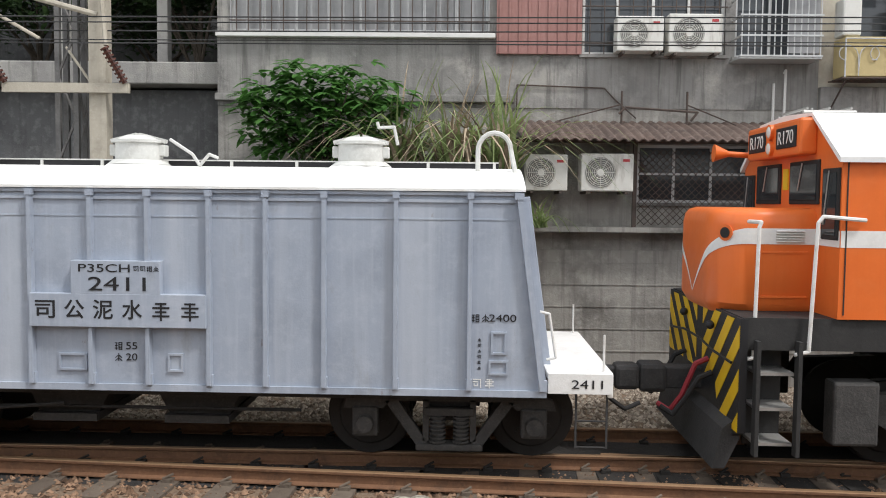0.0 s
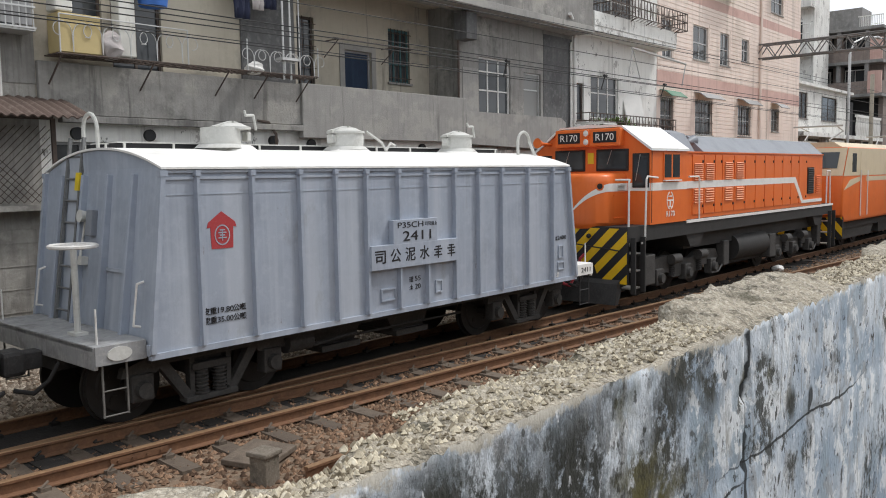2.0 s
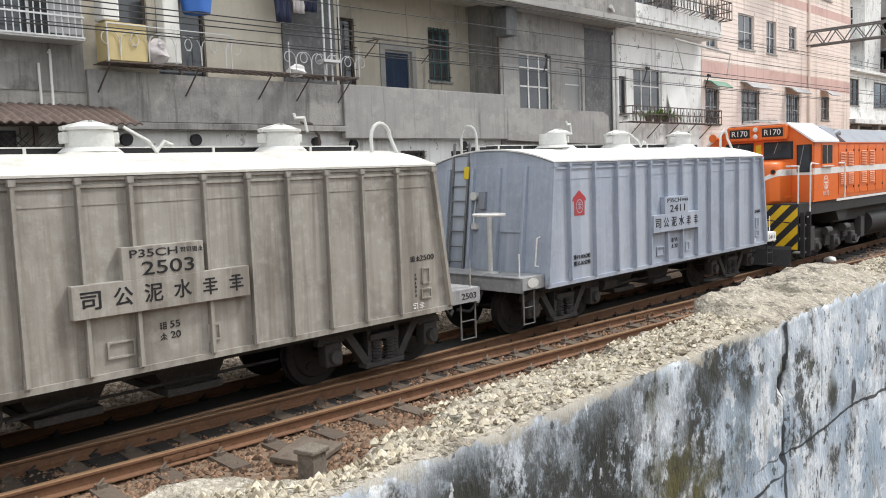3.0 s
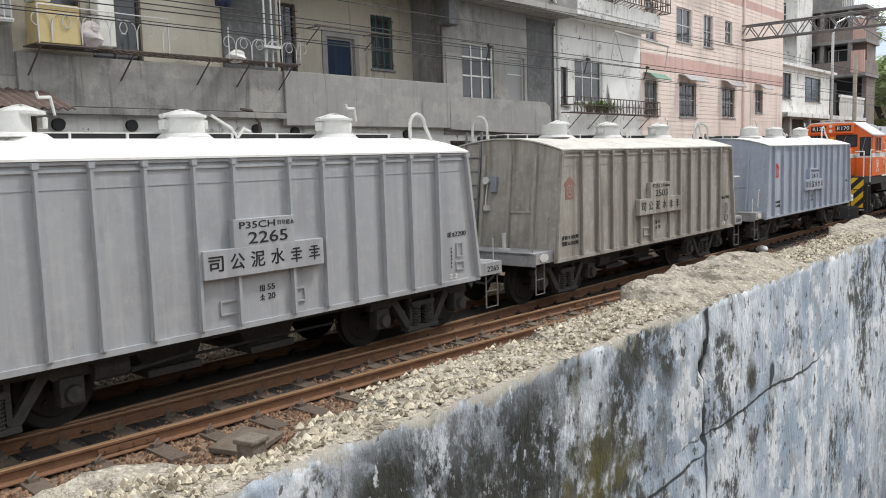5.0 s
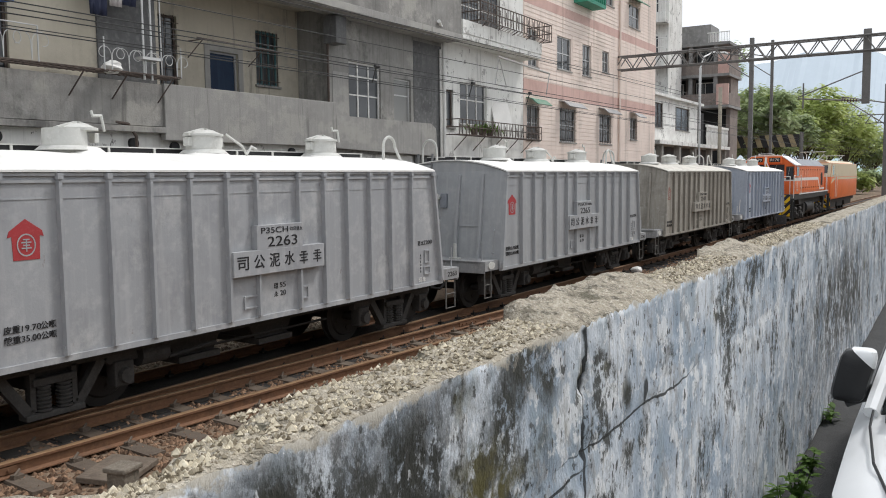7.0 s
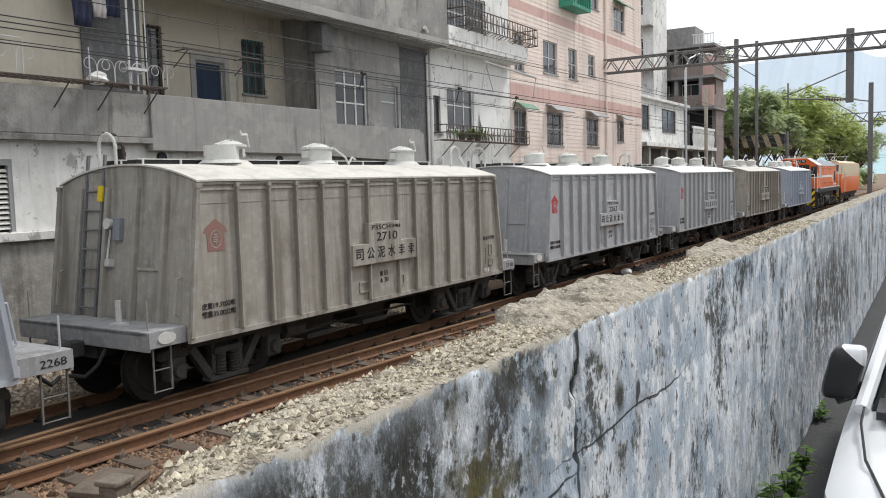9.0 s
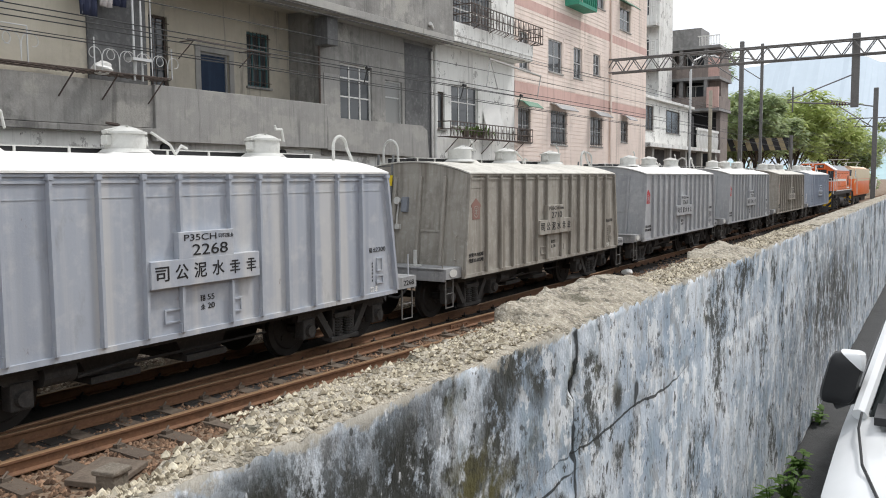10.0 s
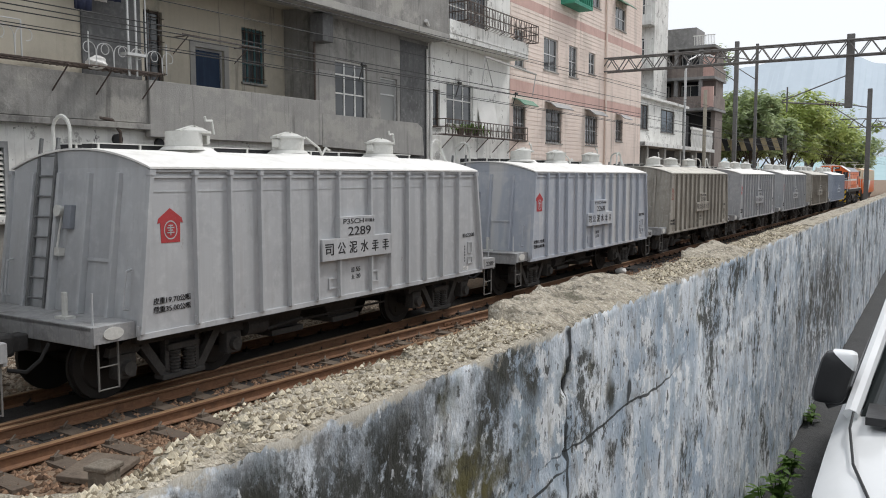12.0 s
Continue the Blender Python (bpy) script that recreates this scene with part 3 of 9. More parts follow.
# crumbs and pebbles on the broken top
rng = np.random.default_rng(8)
cv, cf = [], []
for k in range(9500):
    x, q = -0.3 + 7.4 * rng.random() ** 1.6, rng.random()
    y = 0.862 + (0.05 if 0.6 < x < 0.78 else 0.1 if x < 0.95 else 0.165) * q
    r = rng.uniform(0.002, 0.0065) * (1.8 if rng.random() < 0.14 else 1)
    z = WALL_TOP + (0.006 if x > 1.52 else 0) * (0.4 + 0.6 * q) + 0.007 * noise.fractal((x * 7, y * 7, 1), 1.0, 2.0, 4) + 0.005 * noise.noise((x * 42, y * 42, 2)) + 0.001
    if 2.0 < x < 2.95 or 4.05 < x < 4.75:
        continue
    o = len(cv)
    for b in ((1, 0, 0), (0, 1, 0), (-1, 0, 0), (0, -1, 0), (0, 0, 0.9), (0, 0, -0.7)):
        cv.append((x + b[0] * r * rng.uniform(0.6, 1.2), y + b[1] * r * rng.uniform(0.6, 1.2), z + b[2] * r))
    cf += [(o + a, o + b, o + c) for a, b, c in ((0, 1, 4), (1, 2, 4), (2, 3, 4), (3, 0, 4), (1, 0, 5), (2, 1, 5), (3, 2, 5), (0, 3, 5))]
me = bpy.data.meshes.new("rubble")
me.from_pydata(cv, [], cf)
M_CRUMB = mat("crumbs", (0.55, 0.5, 0.41), 0.95, dark=(0.26, 0.22, 0.16), light=(0.8, 0.77, 0.69), scale=30, amount=0.9, bump=0.3)
tint_islands(M_CRUMB, (0.25, 0.22, 0.17), (1.35, 1.33, 1.25))
me.materials.append(M_CRUMB)
tagged(new("rubble", me), "pale crumbs of concrete on the wall's broken top", "rubble", kind="stuff")

# road on the camera's side, higher than the rails
bm = bm_new()
box(bm, -120, 260, -30, 0.86, -0.5, ROAD_Z)
solid("road", bm, M_ASPHALT, "grey asphalt lane along the boundary wall", "road", kind="structure")

# weeds at the wall's foot
M_WEED = mat("weed_leaf", (0.12, 0.22, 0.04), 0.6, dark=(0.05, 0.11, 0.02), light=(0.26, 0.36, 0.08), scale=9, amount=0.8, bump=0.1)


def leaf(bm, p, d, length, width, droop=0.3):
    """One leaf: a bent, pointed blade from p along d."""
    d = Vector(d).normalized()
    side = d.cross(Vector((0, 0, 1)))
    side = side.normalized() if side.length > 0.01 else Vector((1, 0, 0))
    pts = []
    for k, w in ((0, 0.15), (0.35, 1.0), (0.7, 0.75), (1, 0.0)):
        c = Vector(p) + d * length * k - Vector((0, 0, droop * length * k * k))
        pts.append((c + side * width * w / 2, c - side * width * w / 2))
    v = [(bm.verts.new(a), bm.verts.new(b)) for a, b in pts[:3]] + [(bm.verts.new(pts[3][0]),) * 2]
    for a, b in zip(v, v[1:]):
        f = [a[0], a[1], b[1], b[0]] if b[0] is not b[1] else [a[0], a[1], b[0]]
        bm.faces.new(f)


def weed(x, y, n, h, seed, label):
    rng = random.Random(seed)
    w = thing("weed", label, "plant", "weeds along the wall", at=pose(x, y, ROAD_Z))
    bm = bm_new()
    bl = bm_new()
    for k in range(n):
        a = rng.uniform(0, 6.28)
        top = Vector((math.cos(a) * h * 0.4, math.sin(a) * h * 0.25, h * rng.uniform(0.5, 1)))
        rod(bm, (0, 0, 0), top, 0.004, 5)
        for q in range(7):
            p = top * rng.uniform(0.3, 1)
            b = rng.uniform(0, 6.28)
            leaf(bl, p, (math.cos(b), math.sin(b) * 0.8, rng.uniform(0, 0.6)), rng.uniform(0.06, 0.12), rng.uniform(0.025, 0.05))
    part("stem", bm, M_WEED, w)
    part("leaves", bl, M_WEED, w)


for x, y, n, h, s in ((4.7, 0.72, 9, 0.3, 1), (5.2, 0.74, 8, 0.26, 2), (5.9, 0.76, 6, 0.15, 3), (7.2, 0.79, 5, 0.12, 4)):
    weed(x, y, n, h, s, "small green weed growing at the foot of the wall")

# ---------------- parked white car, facing the camera ----------------
M_CAR = mat("white_car_paint", (0.78, 0.79, 0.79), 0.18, amount=0.1, bump=0, spec=0.6, dark=(0.7, 0.71, 0.71))
M_CARGLASS = glass("car_glass", (0.02, 0.025, 0.025), 0.03)
M_PLASTIC = mat("black_car_plastic", (0.02, 0.02, 0.021), 0.4, amount=0.3, bump=0.05)
M_MIRROR = bpy.data.materials.new("mirror")
M_MIRROR.use_nodes = True
b_ = M_MIRROR.node_tree.nodes["Principled BSDF"]
b_.inputs["Metallic"].default_value, b_.inputs["Roughness"].default_value = 1.0, 0.03
b_.inputs["Base Color"].default_value = (0.7, 0.72, 0.74, 1)


def loft(bm, sections):
    """Skin through closed sections with equal numbers of points."""
    rows = [[bm.verts.new(p) for p in s] for s in sections]
    n = len(rows[0])
    for a, b in zip(rows, rows[1:]):
        for i in range(n):
            bm.faces.new((a[i], a[(i + 1) % n], b[(i + 1) % n], b[i]))
    bm.faces.new(list(reversed(rows[0])))
    bm.faces.new(rows[-1])
    bmesh.ops.recalc_face_normals(bm, faces=bm.faces)
    return bm


def car():
    c = thing("car", "white parked car with black door mirrors, facing along the lane", "car", at=pose(3.05, -0.5, ROAD_Z))

    def ring(x, half, z0, z1, shoulder=0.85):
        out = []
        for a, zz in ((0.8, z0), (0.98, z0 + 0.1), (1.0, (z0 + z1) / 2), (0.985, z0 + (z1 - z0) * shoulder), (0.88, z1 - 0.02), (0.5, z1 + 0.02), (0.0, z1 + 0.035)):
            out.append((half * a, zz))
        left = [(x, y, z) for y, z in out]
        right = [(x, -y, z) for y, z in reversed(out[:-1])]
        return left + right
    bm = bm_new()
    loft(bm, [ring(0.0, 0.7, 0.4, 0.66), ring(0.06, 0.8, 0.28, 0.78), ring(0.35, 0.875, 0.24, 0.88), ring(0.8, 0.88, 0.24, 0.91), ring(1.2, 0.88, 0.24, 0.94), ring(2.5, 0.88, 0.24, 0.94), ring(3.8, 0.88, 0.24, 0.96), ring(4.2, 0.86, 0.26, 0.94), ring(4.4, 0.8, 0.35, 0.9)])
    part("body", bm, M_CAR, c, smooth=True)
    # glasshouse
    def cab(x, hb, ht, z0, z1):
        return [(x, hb, z0), (x, ht, z1 - 0.05), (x, ht * 0.85, z1), (x, -ht * 0.85, z1), (x, -ht, z1 - 0.05), (x, -hb, z0)]
    bm = bm_new()
    loft(bm, [cab(1.12, 0.76, 0.75, 0.9, 0.97), cab(1.95, 0.79, 0.62, 0.9, 1.46), cab(2.6, 0.8, 0.64, 0.9, 1.5), cab(3.6, 0.79, 0.62, 0.9, 1.46), cab(4.15, 0.76, 0.7, 0.9, 1.02)])
    part("glasshouse", bm, M_CARGLASS, c, smooth=False)
    bm = bm_new()
    loft(bm, [cab(1.91, 0.645, 0.645, 1.41, 1.475), cab(2.6, 0.66, 0.66, 1.44, 1.52), cab(3.62, 0.64, 0.64, 1.41, 1.48)])
    part("roof", bm, M_CAR, c)
    for s in (-1, 1):
        bm = bm_new()
        pipe(bm, [(1.08, s * 0.79, 0.93), (1.91, s * 0.645, 1.46)], 0.035, 8)
        part("windscreen_pillar", bm, M_CAR, c)
        bm = bm_new()
        pipe(bm, [(1.3, s * 0.805, 0.94), (2.0, s * 0.665, 1.44)], 0.022, 6)
        part("window_seal", bm, M_PLASTIC, c)
        bm = bm_new()
        box(bm, 1.3, 3.7, s * 0.825 - 0.012, s * 0.825 + 0.012, 0.925, 0.95)
        part("belt_trim", bm, M_PLASTIC, c)
        # door mirror
        bm = bm_new()
        bmesh.ops.create_uvsphere(bm, u_segments=24, v_segments=16, radius=1.0)
        for v in bm.verts:   # rounded housing, fuller than a ball
            k = (abs(v.co.x) ** 5 + abs(v.co.y) ** 5 + abs(v.co.z) ** 5) ** (-1 / 5)
            v.co = Vector((1.205 + v.co.x * k * 0.06, s * (0.875 + v.co.y * k * 0.078 + 0.035 * -v.co.z), 1.07 + v.co.z * k * 0.125))
        bmesh.ops.create_cone(bm, cap_ends=True, segments=12, radius1=0.045, radius2=0.035, depth=0.16, matrix=pose(1.24, s * 0.84, 0.975, 68 * s, 0, 0))
        mr = part("door_mirror", bm, M_PLASTIC, c, "black door mirror with a white cap", smooth=True)
        bm = bm_new()
        bmesh.ops.create_uvsphere(bm, u_segments=24, v_segments=16, radius=1.0)
        for v in bm.verts:
            k = (abs(v.co.x) ** 5 + abs(v.co.y) ** 5 + abs(v.co.z) ** 5) ** (-1 / 5)
            v.co = Vector((1.205 + v.co.x * k * 0.063, s * (0.873 + v.co.y * k * 0.078 + 0.035 * -v.co.z), 1.073 + v.co.z * k * 0.128))
        bmesh.ops.bisect_plane(bm, geom=bm.verts[:] + bm.edges[:] + bm.faces[:], plane_co=(0, s * 0.85, 1.17), plane_no=(0.0, -s * 0.9, 1), clear_inner=True)
        part("mirror_cap", bm, M_CAR, mr, smooth=True)
        # wheels
        for x in (0.75, 3.45):
            bm = bm_new()
            bmesh.ops.create_cone(bm, cap_ends=True, segments=28, radius1=0.32, radius2=0.32, depth=0.2, matrix=pose(x, s * 0.79, 0.32, 90, 0, 0))
            wh = part("wheel", bm, M_RUBBER, c, smooth=True)
            bm = bm_new()
            bmesh.ops.create_cone(bm, cap_ends=True, segments=20, radius1=0.2, radius2=0.17, depth=0.03, matrix=pose(x, s * 0.895, 0.32, 90, 0, 0))
            part("rim", bm, M_STEEL, wh)
        # gap between bonnet and wing
        bm = bm_new()
        pipe(bm, [(0.12, s * 0.62, 0.815), (0.45, s * 0.73, 0.9), (0.85, s * 0.775, 0.93), (1.15, s * 0.78, 0.95)], 0.006, 6)
        part("bonnet_gap", bm, M_PLASTIC, c)
        bm = bm_new()
        box(bm, 0.02, 0.2, s * 0.6 - 0.16, s * 0.6 + 0.16, 0.6, 0.74, bevel=0.04)
        part("headlight", bm, M_LAMP, c)
    for y in (0.3, -0.35):
        bm = bm_new()
        pipe(bm, [(1.1, y, 0.99), (1.2, y + 0.35, 1.02)], 0.012, 6)
        part("wiper", bm, M_PLASTIC, c)
    bm = bm_new()
    box(bm, 0.9, 1.16, -0.72, 0.72, 0.94, 0.975)
    part("scuttle", bm, M_PLASTIC, c)



car()

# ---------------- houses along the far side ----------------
# near-black: the shade of unlit rooms is put into this colour
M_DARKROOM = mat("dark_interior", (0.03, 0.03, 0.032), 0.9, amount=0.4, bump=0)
M_BASEWALL = mat("damp_concrete_wall", (0.36, 0.345, 0.315), 0.95, dark=(0.14, 0.132, 0.12), light=(0.52, 0.5, 0.46), scale=1.3, amount=0.9, streak=0.5, bump=0.5, grain=22)
# dark tone for soot, and for shade painted on the panel behind the ironwork
M_DARKREND = mat("soot_and_shade_render", (0.13, 0.13, 0.13), 0.95, dark=(0.07, 0.07, 0.07), light=(0.26, 0.26, 0.255), scale=1.6, amount=0.9, streak=0.5, bump=0.4)
M_CREAMWALL = mat("yellowed_wall", (0.5, 0.455, 0.37), 0.9, dark=(0.36, 0.32, 0.255), light=(0.58, 0.53, 0.44), scale=1.2, amount=0.6, streak=0.2, bump=0.25)
M_PARAPET = mat("smooth_grey_render", (0.306, 0.297, 0.281), 0.92, dark=(0.221, 0.212, 0.2), light=(0.383, 0.374, 0.348), scale=0.9, amount=0.9, streak=0.45, bump=0.35)
M_ALU = mat("aluminium_frame", (0.55, 0.55, 0.54), 0.45, metal=0.4, amount=0.3, bump=0.03)
M_WINWHITE = mat("white_window_frame", (0.68, 0.67, 0.64), 0.6, amount=0.3, bump=0.03)
M_IRON = mat("rusty_iron_bars", (0.09, 0.07, 0.06), 0.8, dark=(0.04, 0.035, 0.03), light=(0.2, 0.12, 0.08), scale=9, amount=0.7, bump=0.2)
M_WIRE = mat("dark_wire", (0.03, 0.03, 0.03), 0.6, amount=0.2, bump=0)
M_BROWNROOF = mat("brown_corrugated_sheet", (0.12, 0.085, 0.07), 0.8, dark=(0.06, 0.045, 0.04), light=(0.26, 0.21, 0.18), scale=2.5, amount=0.8, bump=0.2)
M_PINKSHEET = mat("faded_red_sheet", (0.33, 0.17, 0.15), 0.7, dark=(0.24, 0.12, 0.1), light=(0.42, 0.26, 0.23), scale=2, amount=0.5, streak=0.3, bump=0.1)
M_SHEETGREY = mat("grey_sheet", (0.33, 0.33, 0.33), 0.6, amount=0.5, streak=0.3, bump=0.1)
M_AC = mat("off_white_metal_case", (0.66, 0.65, 0.6), 0.55, dark=(0.5, 0.48, 0.43), amount=0.4, streak=0.2, bump=0.05)
M_CARTON = mat("yellow_carton", (0.5, 0.4, 0.2), 0.85, dark=(0.38, 0.3, 0.14), amount=0.4, bump=0.1)
M_BLUE = mat("blue_plastic", (0.05, 0.16, 0.5), 0.5, amount=0.3, bump=0.05)
M_NAVY = mat("navy_cloth", (0.025, 0.03, 0.06), 0.95, amount=0.5, bump=0.3)
M_PALECLOTH = mat("pale_cloth", (0.5, 0.46, 0.45), 0.95, amount=0.5, bump=0.3)
M_GREENSHEET = mat("green_awning", (0.12, 0.25, 0.18), 0.7, dark=(0.25, 0.28, 0.22), amount=0.6, bump=0.1)
M_BAND = mat("rose_tile_band", (0.6, 0.4, 0.35), 0.7, dark=(0.38, 0.22, 0.19), light=(0.55, 0.38, 0.33), scale=1.2, amount=0.5, streak=0.25, bump=0.1)
M_WGLASS = glass("window_glass", (0.05, 0.055, 0.06), 0.08)
M_WGLASS2 = glass("frosted_window_glass", (0.22, 0.22, 0.21), 0.35)
M_BRICKDARK = mat("dark_brick_wall", (0.13, 0.1, 0.09), 0.9, dark=(0.07, 0.06, 0.055), light=(0.22, 0.17, 0.14), scale=1.5, amount=0.7, streak=0.3, bump=0.3)


def weather(m_, colour, scale, stretch, lo, hi, top, shift=(0, 0, 0), rough=0.68):
    """Adds stains, drips or flaked patches of one colour, with crisp ragged edges, over a wall's paint."""
    t_ = m_.node_tree
    n_, l_ = t_.nodes, t_.links
    b_ = n_["Principled BSDF"]
    old = b_.inputs["Base Color"].links[0].from_socket
    co_, mp_, tx_, rg_, mx_ = (n_.new("ShaderNode" + k) for k in ("TexCoord", "Mapping", "TexNoise", "MapRange", "Mix"))
    mp_.inputs["Scale"].default_value, mp_.inputs["Location"].default_value = stretch, shift
    tx_.inputs["Scale"].default_value, tx_.inputs["Detail"].default_value, tx_.inputs["Roughness"].default_value = scale, 8, rough
    rg_.inputs["From Min"].default_value, rg_.inputs["From Max"].default_value, rg_.inputs["To Max"].default_value = lo, hi, top
    mx_.data_type = "RGBA"
    mx_.inputs["B"].default_value = (*colour, 1)
    l_.new(co_.outputs["Object"], mp_.inputs["Vector"])
    l_.new(mp_.outputs["Vector"], tx_.inputs["Vector"])
    l_.new(tx_.outputs["Fac"], rg_.inputs["Value"])
    l_.new(rg_.outputs["Result"], mx_.inputs["Factor"])
    l_.new(old, mx_.inputs["A"])
    l_.new(mx_.outputs["Result"], b_.inputs["Base Color"])


weather(M_RUBBLE, (0.07, 0.065, 0.04), 5.0, (1, 1, 1), 0.54, 0.6, 0.7, (2, 3, 0), 0.75)
weather(M_RENDER, (0.42, 0.4, 0.36), 0.9, (1, 1, 1), 0.52, 0.6, 0.6)
weather(M_RENDER, (0.08, 0.078, 0.074), 1.1, (1, 1, 0.8), 0.56, 0.66, 0.7, (4, 0, 2))
weather(M_RENDER, (0.1, 0.096, 0.09), 1.6, (3, 3, 0.18), 0.56, 0.64, 0.6, (1, 0, 7))
weather(M_PARAPET, (0.4, 0.385, 0.35), 0.8, (1, 1, 1.4), 0.52, 0.58, 0.5)
weather(M_PARAPET, (0.11, 0.108, 0.1), 1.5, (3, 3, 0.25), 0.57, 0.66, 0.55, (2, 0, 5))
weather(M_CREAMWALL, (0.3, 0.28, 0.24), 0.9, (1, 1, 0.8), 0.54, 0.64, 0.6, (3, 0, 3))
weather(M_CREAMWALL, (0.14, 0.13, 0.115), 1.4, (3, 3, 0.2), 0.58, 0.66, 0.55, (6, 0, 1))
weather(M_WHITEWALL, (0.3, 0.29, 0.27), 1.6, (1, 1, 0.8), 0.575, 0.6, 0.75, (2, 0, 4), 0.75)
weather(M_WHITEWALL, (0.1, 0.098, 0.09), 3.2, (1.3, 1.3, 0.8), 0.635, 0.655, 0.85, (9, 0, 4), 0.7)
weather(M_WHITEWALL, (0.22, 0.21, 0.19), 1.5, (3, 3, 0.15), 0.58, 0.66, 0.5, (5, 0, 8))
weather(M_PINK, (0.33, 0.27, 0.22), 1.0, (2.4, 2.4, 0.12), 0.54, 0.68, 0.6, (7, 0, 1))
weather(M_PINK, (0.5, 0.43, 0.37), 0.5, (1, 1, 0.6), 0.52, 0.62, 0.5, (1, 0, 3))
weather(M_BAND, (0.3, 0.2, 0.17), 1.0, (2.4, 2.4, 0.12), 0.54, 0.68, 0.6, (7, 0, 1))


# wagon sides: tones that change from panel to panel, rain marks and rust
weather(M_W_STREAK, (0.62, 0.61, 0.585), 1.0, (1.7, 1.7, 0.05), 0.5, 0.58, 0.6, (3, 0, 1), 0.5)
weather(M_W_STREAK, (0.28, 0.31, 0.37), 1.0, (1.5, 1.5, 0.05), 0.56, 0.62, 0.45, (8, 0, 1), 0.5)
weather(M_W_LIGHT, (0.33, 0.34, 0.355), 1.0, (1.8, 1.8, 0.06), 0.52, 0.6, 0.5, (5, 0, 1), 0.5)
weather(M_W_GREY, (0.28, 0.29, 0.305), 1.0, (1.8, 1.8, 0.06), 0.52, 0.6, 0.5, (2, 0, 1), 0.5)
weather(M_W_PALE, (0.55, 0.55, 0.54), 1.6, (1, 1, 0.8), 0.54, 0.62, 0.45, (2, 0, 6), 0.7)
weather(M_W_BROWN, (0.155, 0.136, 0.112), 1.2, (2.4, 2.4, 0.12), 0.53, 0.63, 0.65, (4, 0, 2), 0.6)
weather(M_WAGON, (0.5, 0.535, 0.59), 1.0, (2.0, 2.0, 0.06), 0.53, 0.6, 0.45, (6, 0, 2), 0.5)
for m_ in (M_W_LIGHT, M_W_GREY, M_W_STREAK, M_W_PALE, M_WAGON):
    weather(m_, (0.2, 0.15, 0.11), 5.0, (1.2, 1.2, 0.5), 0.66, 0.7, 0.5, (1, 0, 5), 0.7)
    weather(m_, (0.24, 0.24, 0.235), 2.5, (1, 1, 0.4), 0.6, 0.72, 0.45, (7, 0, 3), 0.7)


def wall_holes(bm, x0, x1, z0, z1, y0, y1, holes):
    """A wall between the bounds, with rectangular openings right through it."""
    cx = sorted({x0, x1} | {min(max(v, x0), x1) for h in holes for v in h[:2]})
    cz = sorted({z0, z1} | {min(max(v, z0), z1) for h in holes for v in h[2:]})
    for a, b in zip(cx, cx[1:]):
        start = None
        for c, d in zip(cz, cz[1:]):
            mid = ((a + b) / 2, (c + d) / 2)
            solid_here = not any(h[0] < mid[0] < h[1] and h[2] < mid[1] < h[3] for h in holes)
            if solid_here and start is None:
                start = c
            if not solid_here and start is not None:
                box(bm, a, b, y0, y1, start, c)
                start = None
        if start is not None:
            box(bm, a, b, y0, y1, start, cz[-1])
    bmesh.ops.remove_doubles(bm, verts=bm.verts, dist=0.0005)


def window(parent, x0, x1, z0, z1, y, cols=2, bars=(), frame=None, pane=None, grille=0, sill=True):
    """A window in its opening: frame, mullions and panes, and iron bars in front where asked."""
    frame, pane = frame or M_ALU, pane or M_WGLASS
    f = 0.045
    bm = bm_new()
    rings = [[bm.verts.new((a, yy, c)) for a, c in ((x0 + e, z0 + e), (x1 - e, z0 + e), (x1 - e, z1 - e), (x0 + e, z1 - e))]
             for e, yy in ((0, y + 0.06), (0, y + 0.13), (f, y + 0.13), (f, y + 0.06))]
    for p, q in zip(rings, rings[1:] + rings[:1]):
        for i in range(4):
            bm.faces.new((p[i], p[(i + 1) % 4], q[(i + 1) % 4], q[i]))
    bmesh.ops.recalc_face_normals(bm, faces=bm.faces)
    w = part("window", bm, frame, parent)
    for k in range(1, cols):
        bm = bm_new()
        xx = x0 + (x1 - x0) * k / cols
        box(bm, xx - 0.022, xx + 0.022, y + 0.07, y + 0.125, z0 + f, z1 - f)
        part("mullion", bm, frame, w)
    for k in bars:
        zz = z0 + (z1 - z0) * k
        bm = bm_new()
        box(bm, x0 + f, x1 - f, y + 0.072, y + 0.123, zz - 0.018, zz + 0.018)
        part("glazing_bar", bm, frame, w)
    for k in range(cols):
        bm = bm_new()
        a, b = x0 + (x1 - x0) * k / cols, x0 + (x1 - x0) * (k + 1) / cols
        box(bm, a + 0.02, b - 0.02, y + 0.09, y + 0.1, z0 + 0.03, z1 - 0.03)
        part("pane", bm, pane, w)
    if sill:
        bm = bm_new()
        box(bm, x0 - 0.05, x1 + 0.05, y - 0.05, y + 0.06, z0 - 0.05, z0)
        part("sill", bm, M_RENDER, w)
    if grille:
        bm = bm_new()
        for k in range(grille):
            xx = x0 + (x1 - x0) * (k + 0.5) / grille
            rod(bm, (xx, y - 0.03, z0), (xx, y - 0.03, z1), 0.009, 6)
        for k in range(4):
            zz = z0 + (z1 - z0) * (k + 0.3) / 3.6
            box(bm, x0 - 0.02, x1 + 0.02, y - 0.042, y - 0.02, zz - 0.008, zz + 0.008)
        part("grille", bm, M_IRON, w)
    return w


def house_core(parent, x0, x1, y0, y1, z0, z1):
    # solid block behind the openings, painted as dark as unlit rooms
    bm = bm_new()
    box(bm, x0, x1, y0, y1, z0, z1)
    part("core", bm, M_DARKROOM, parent)


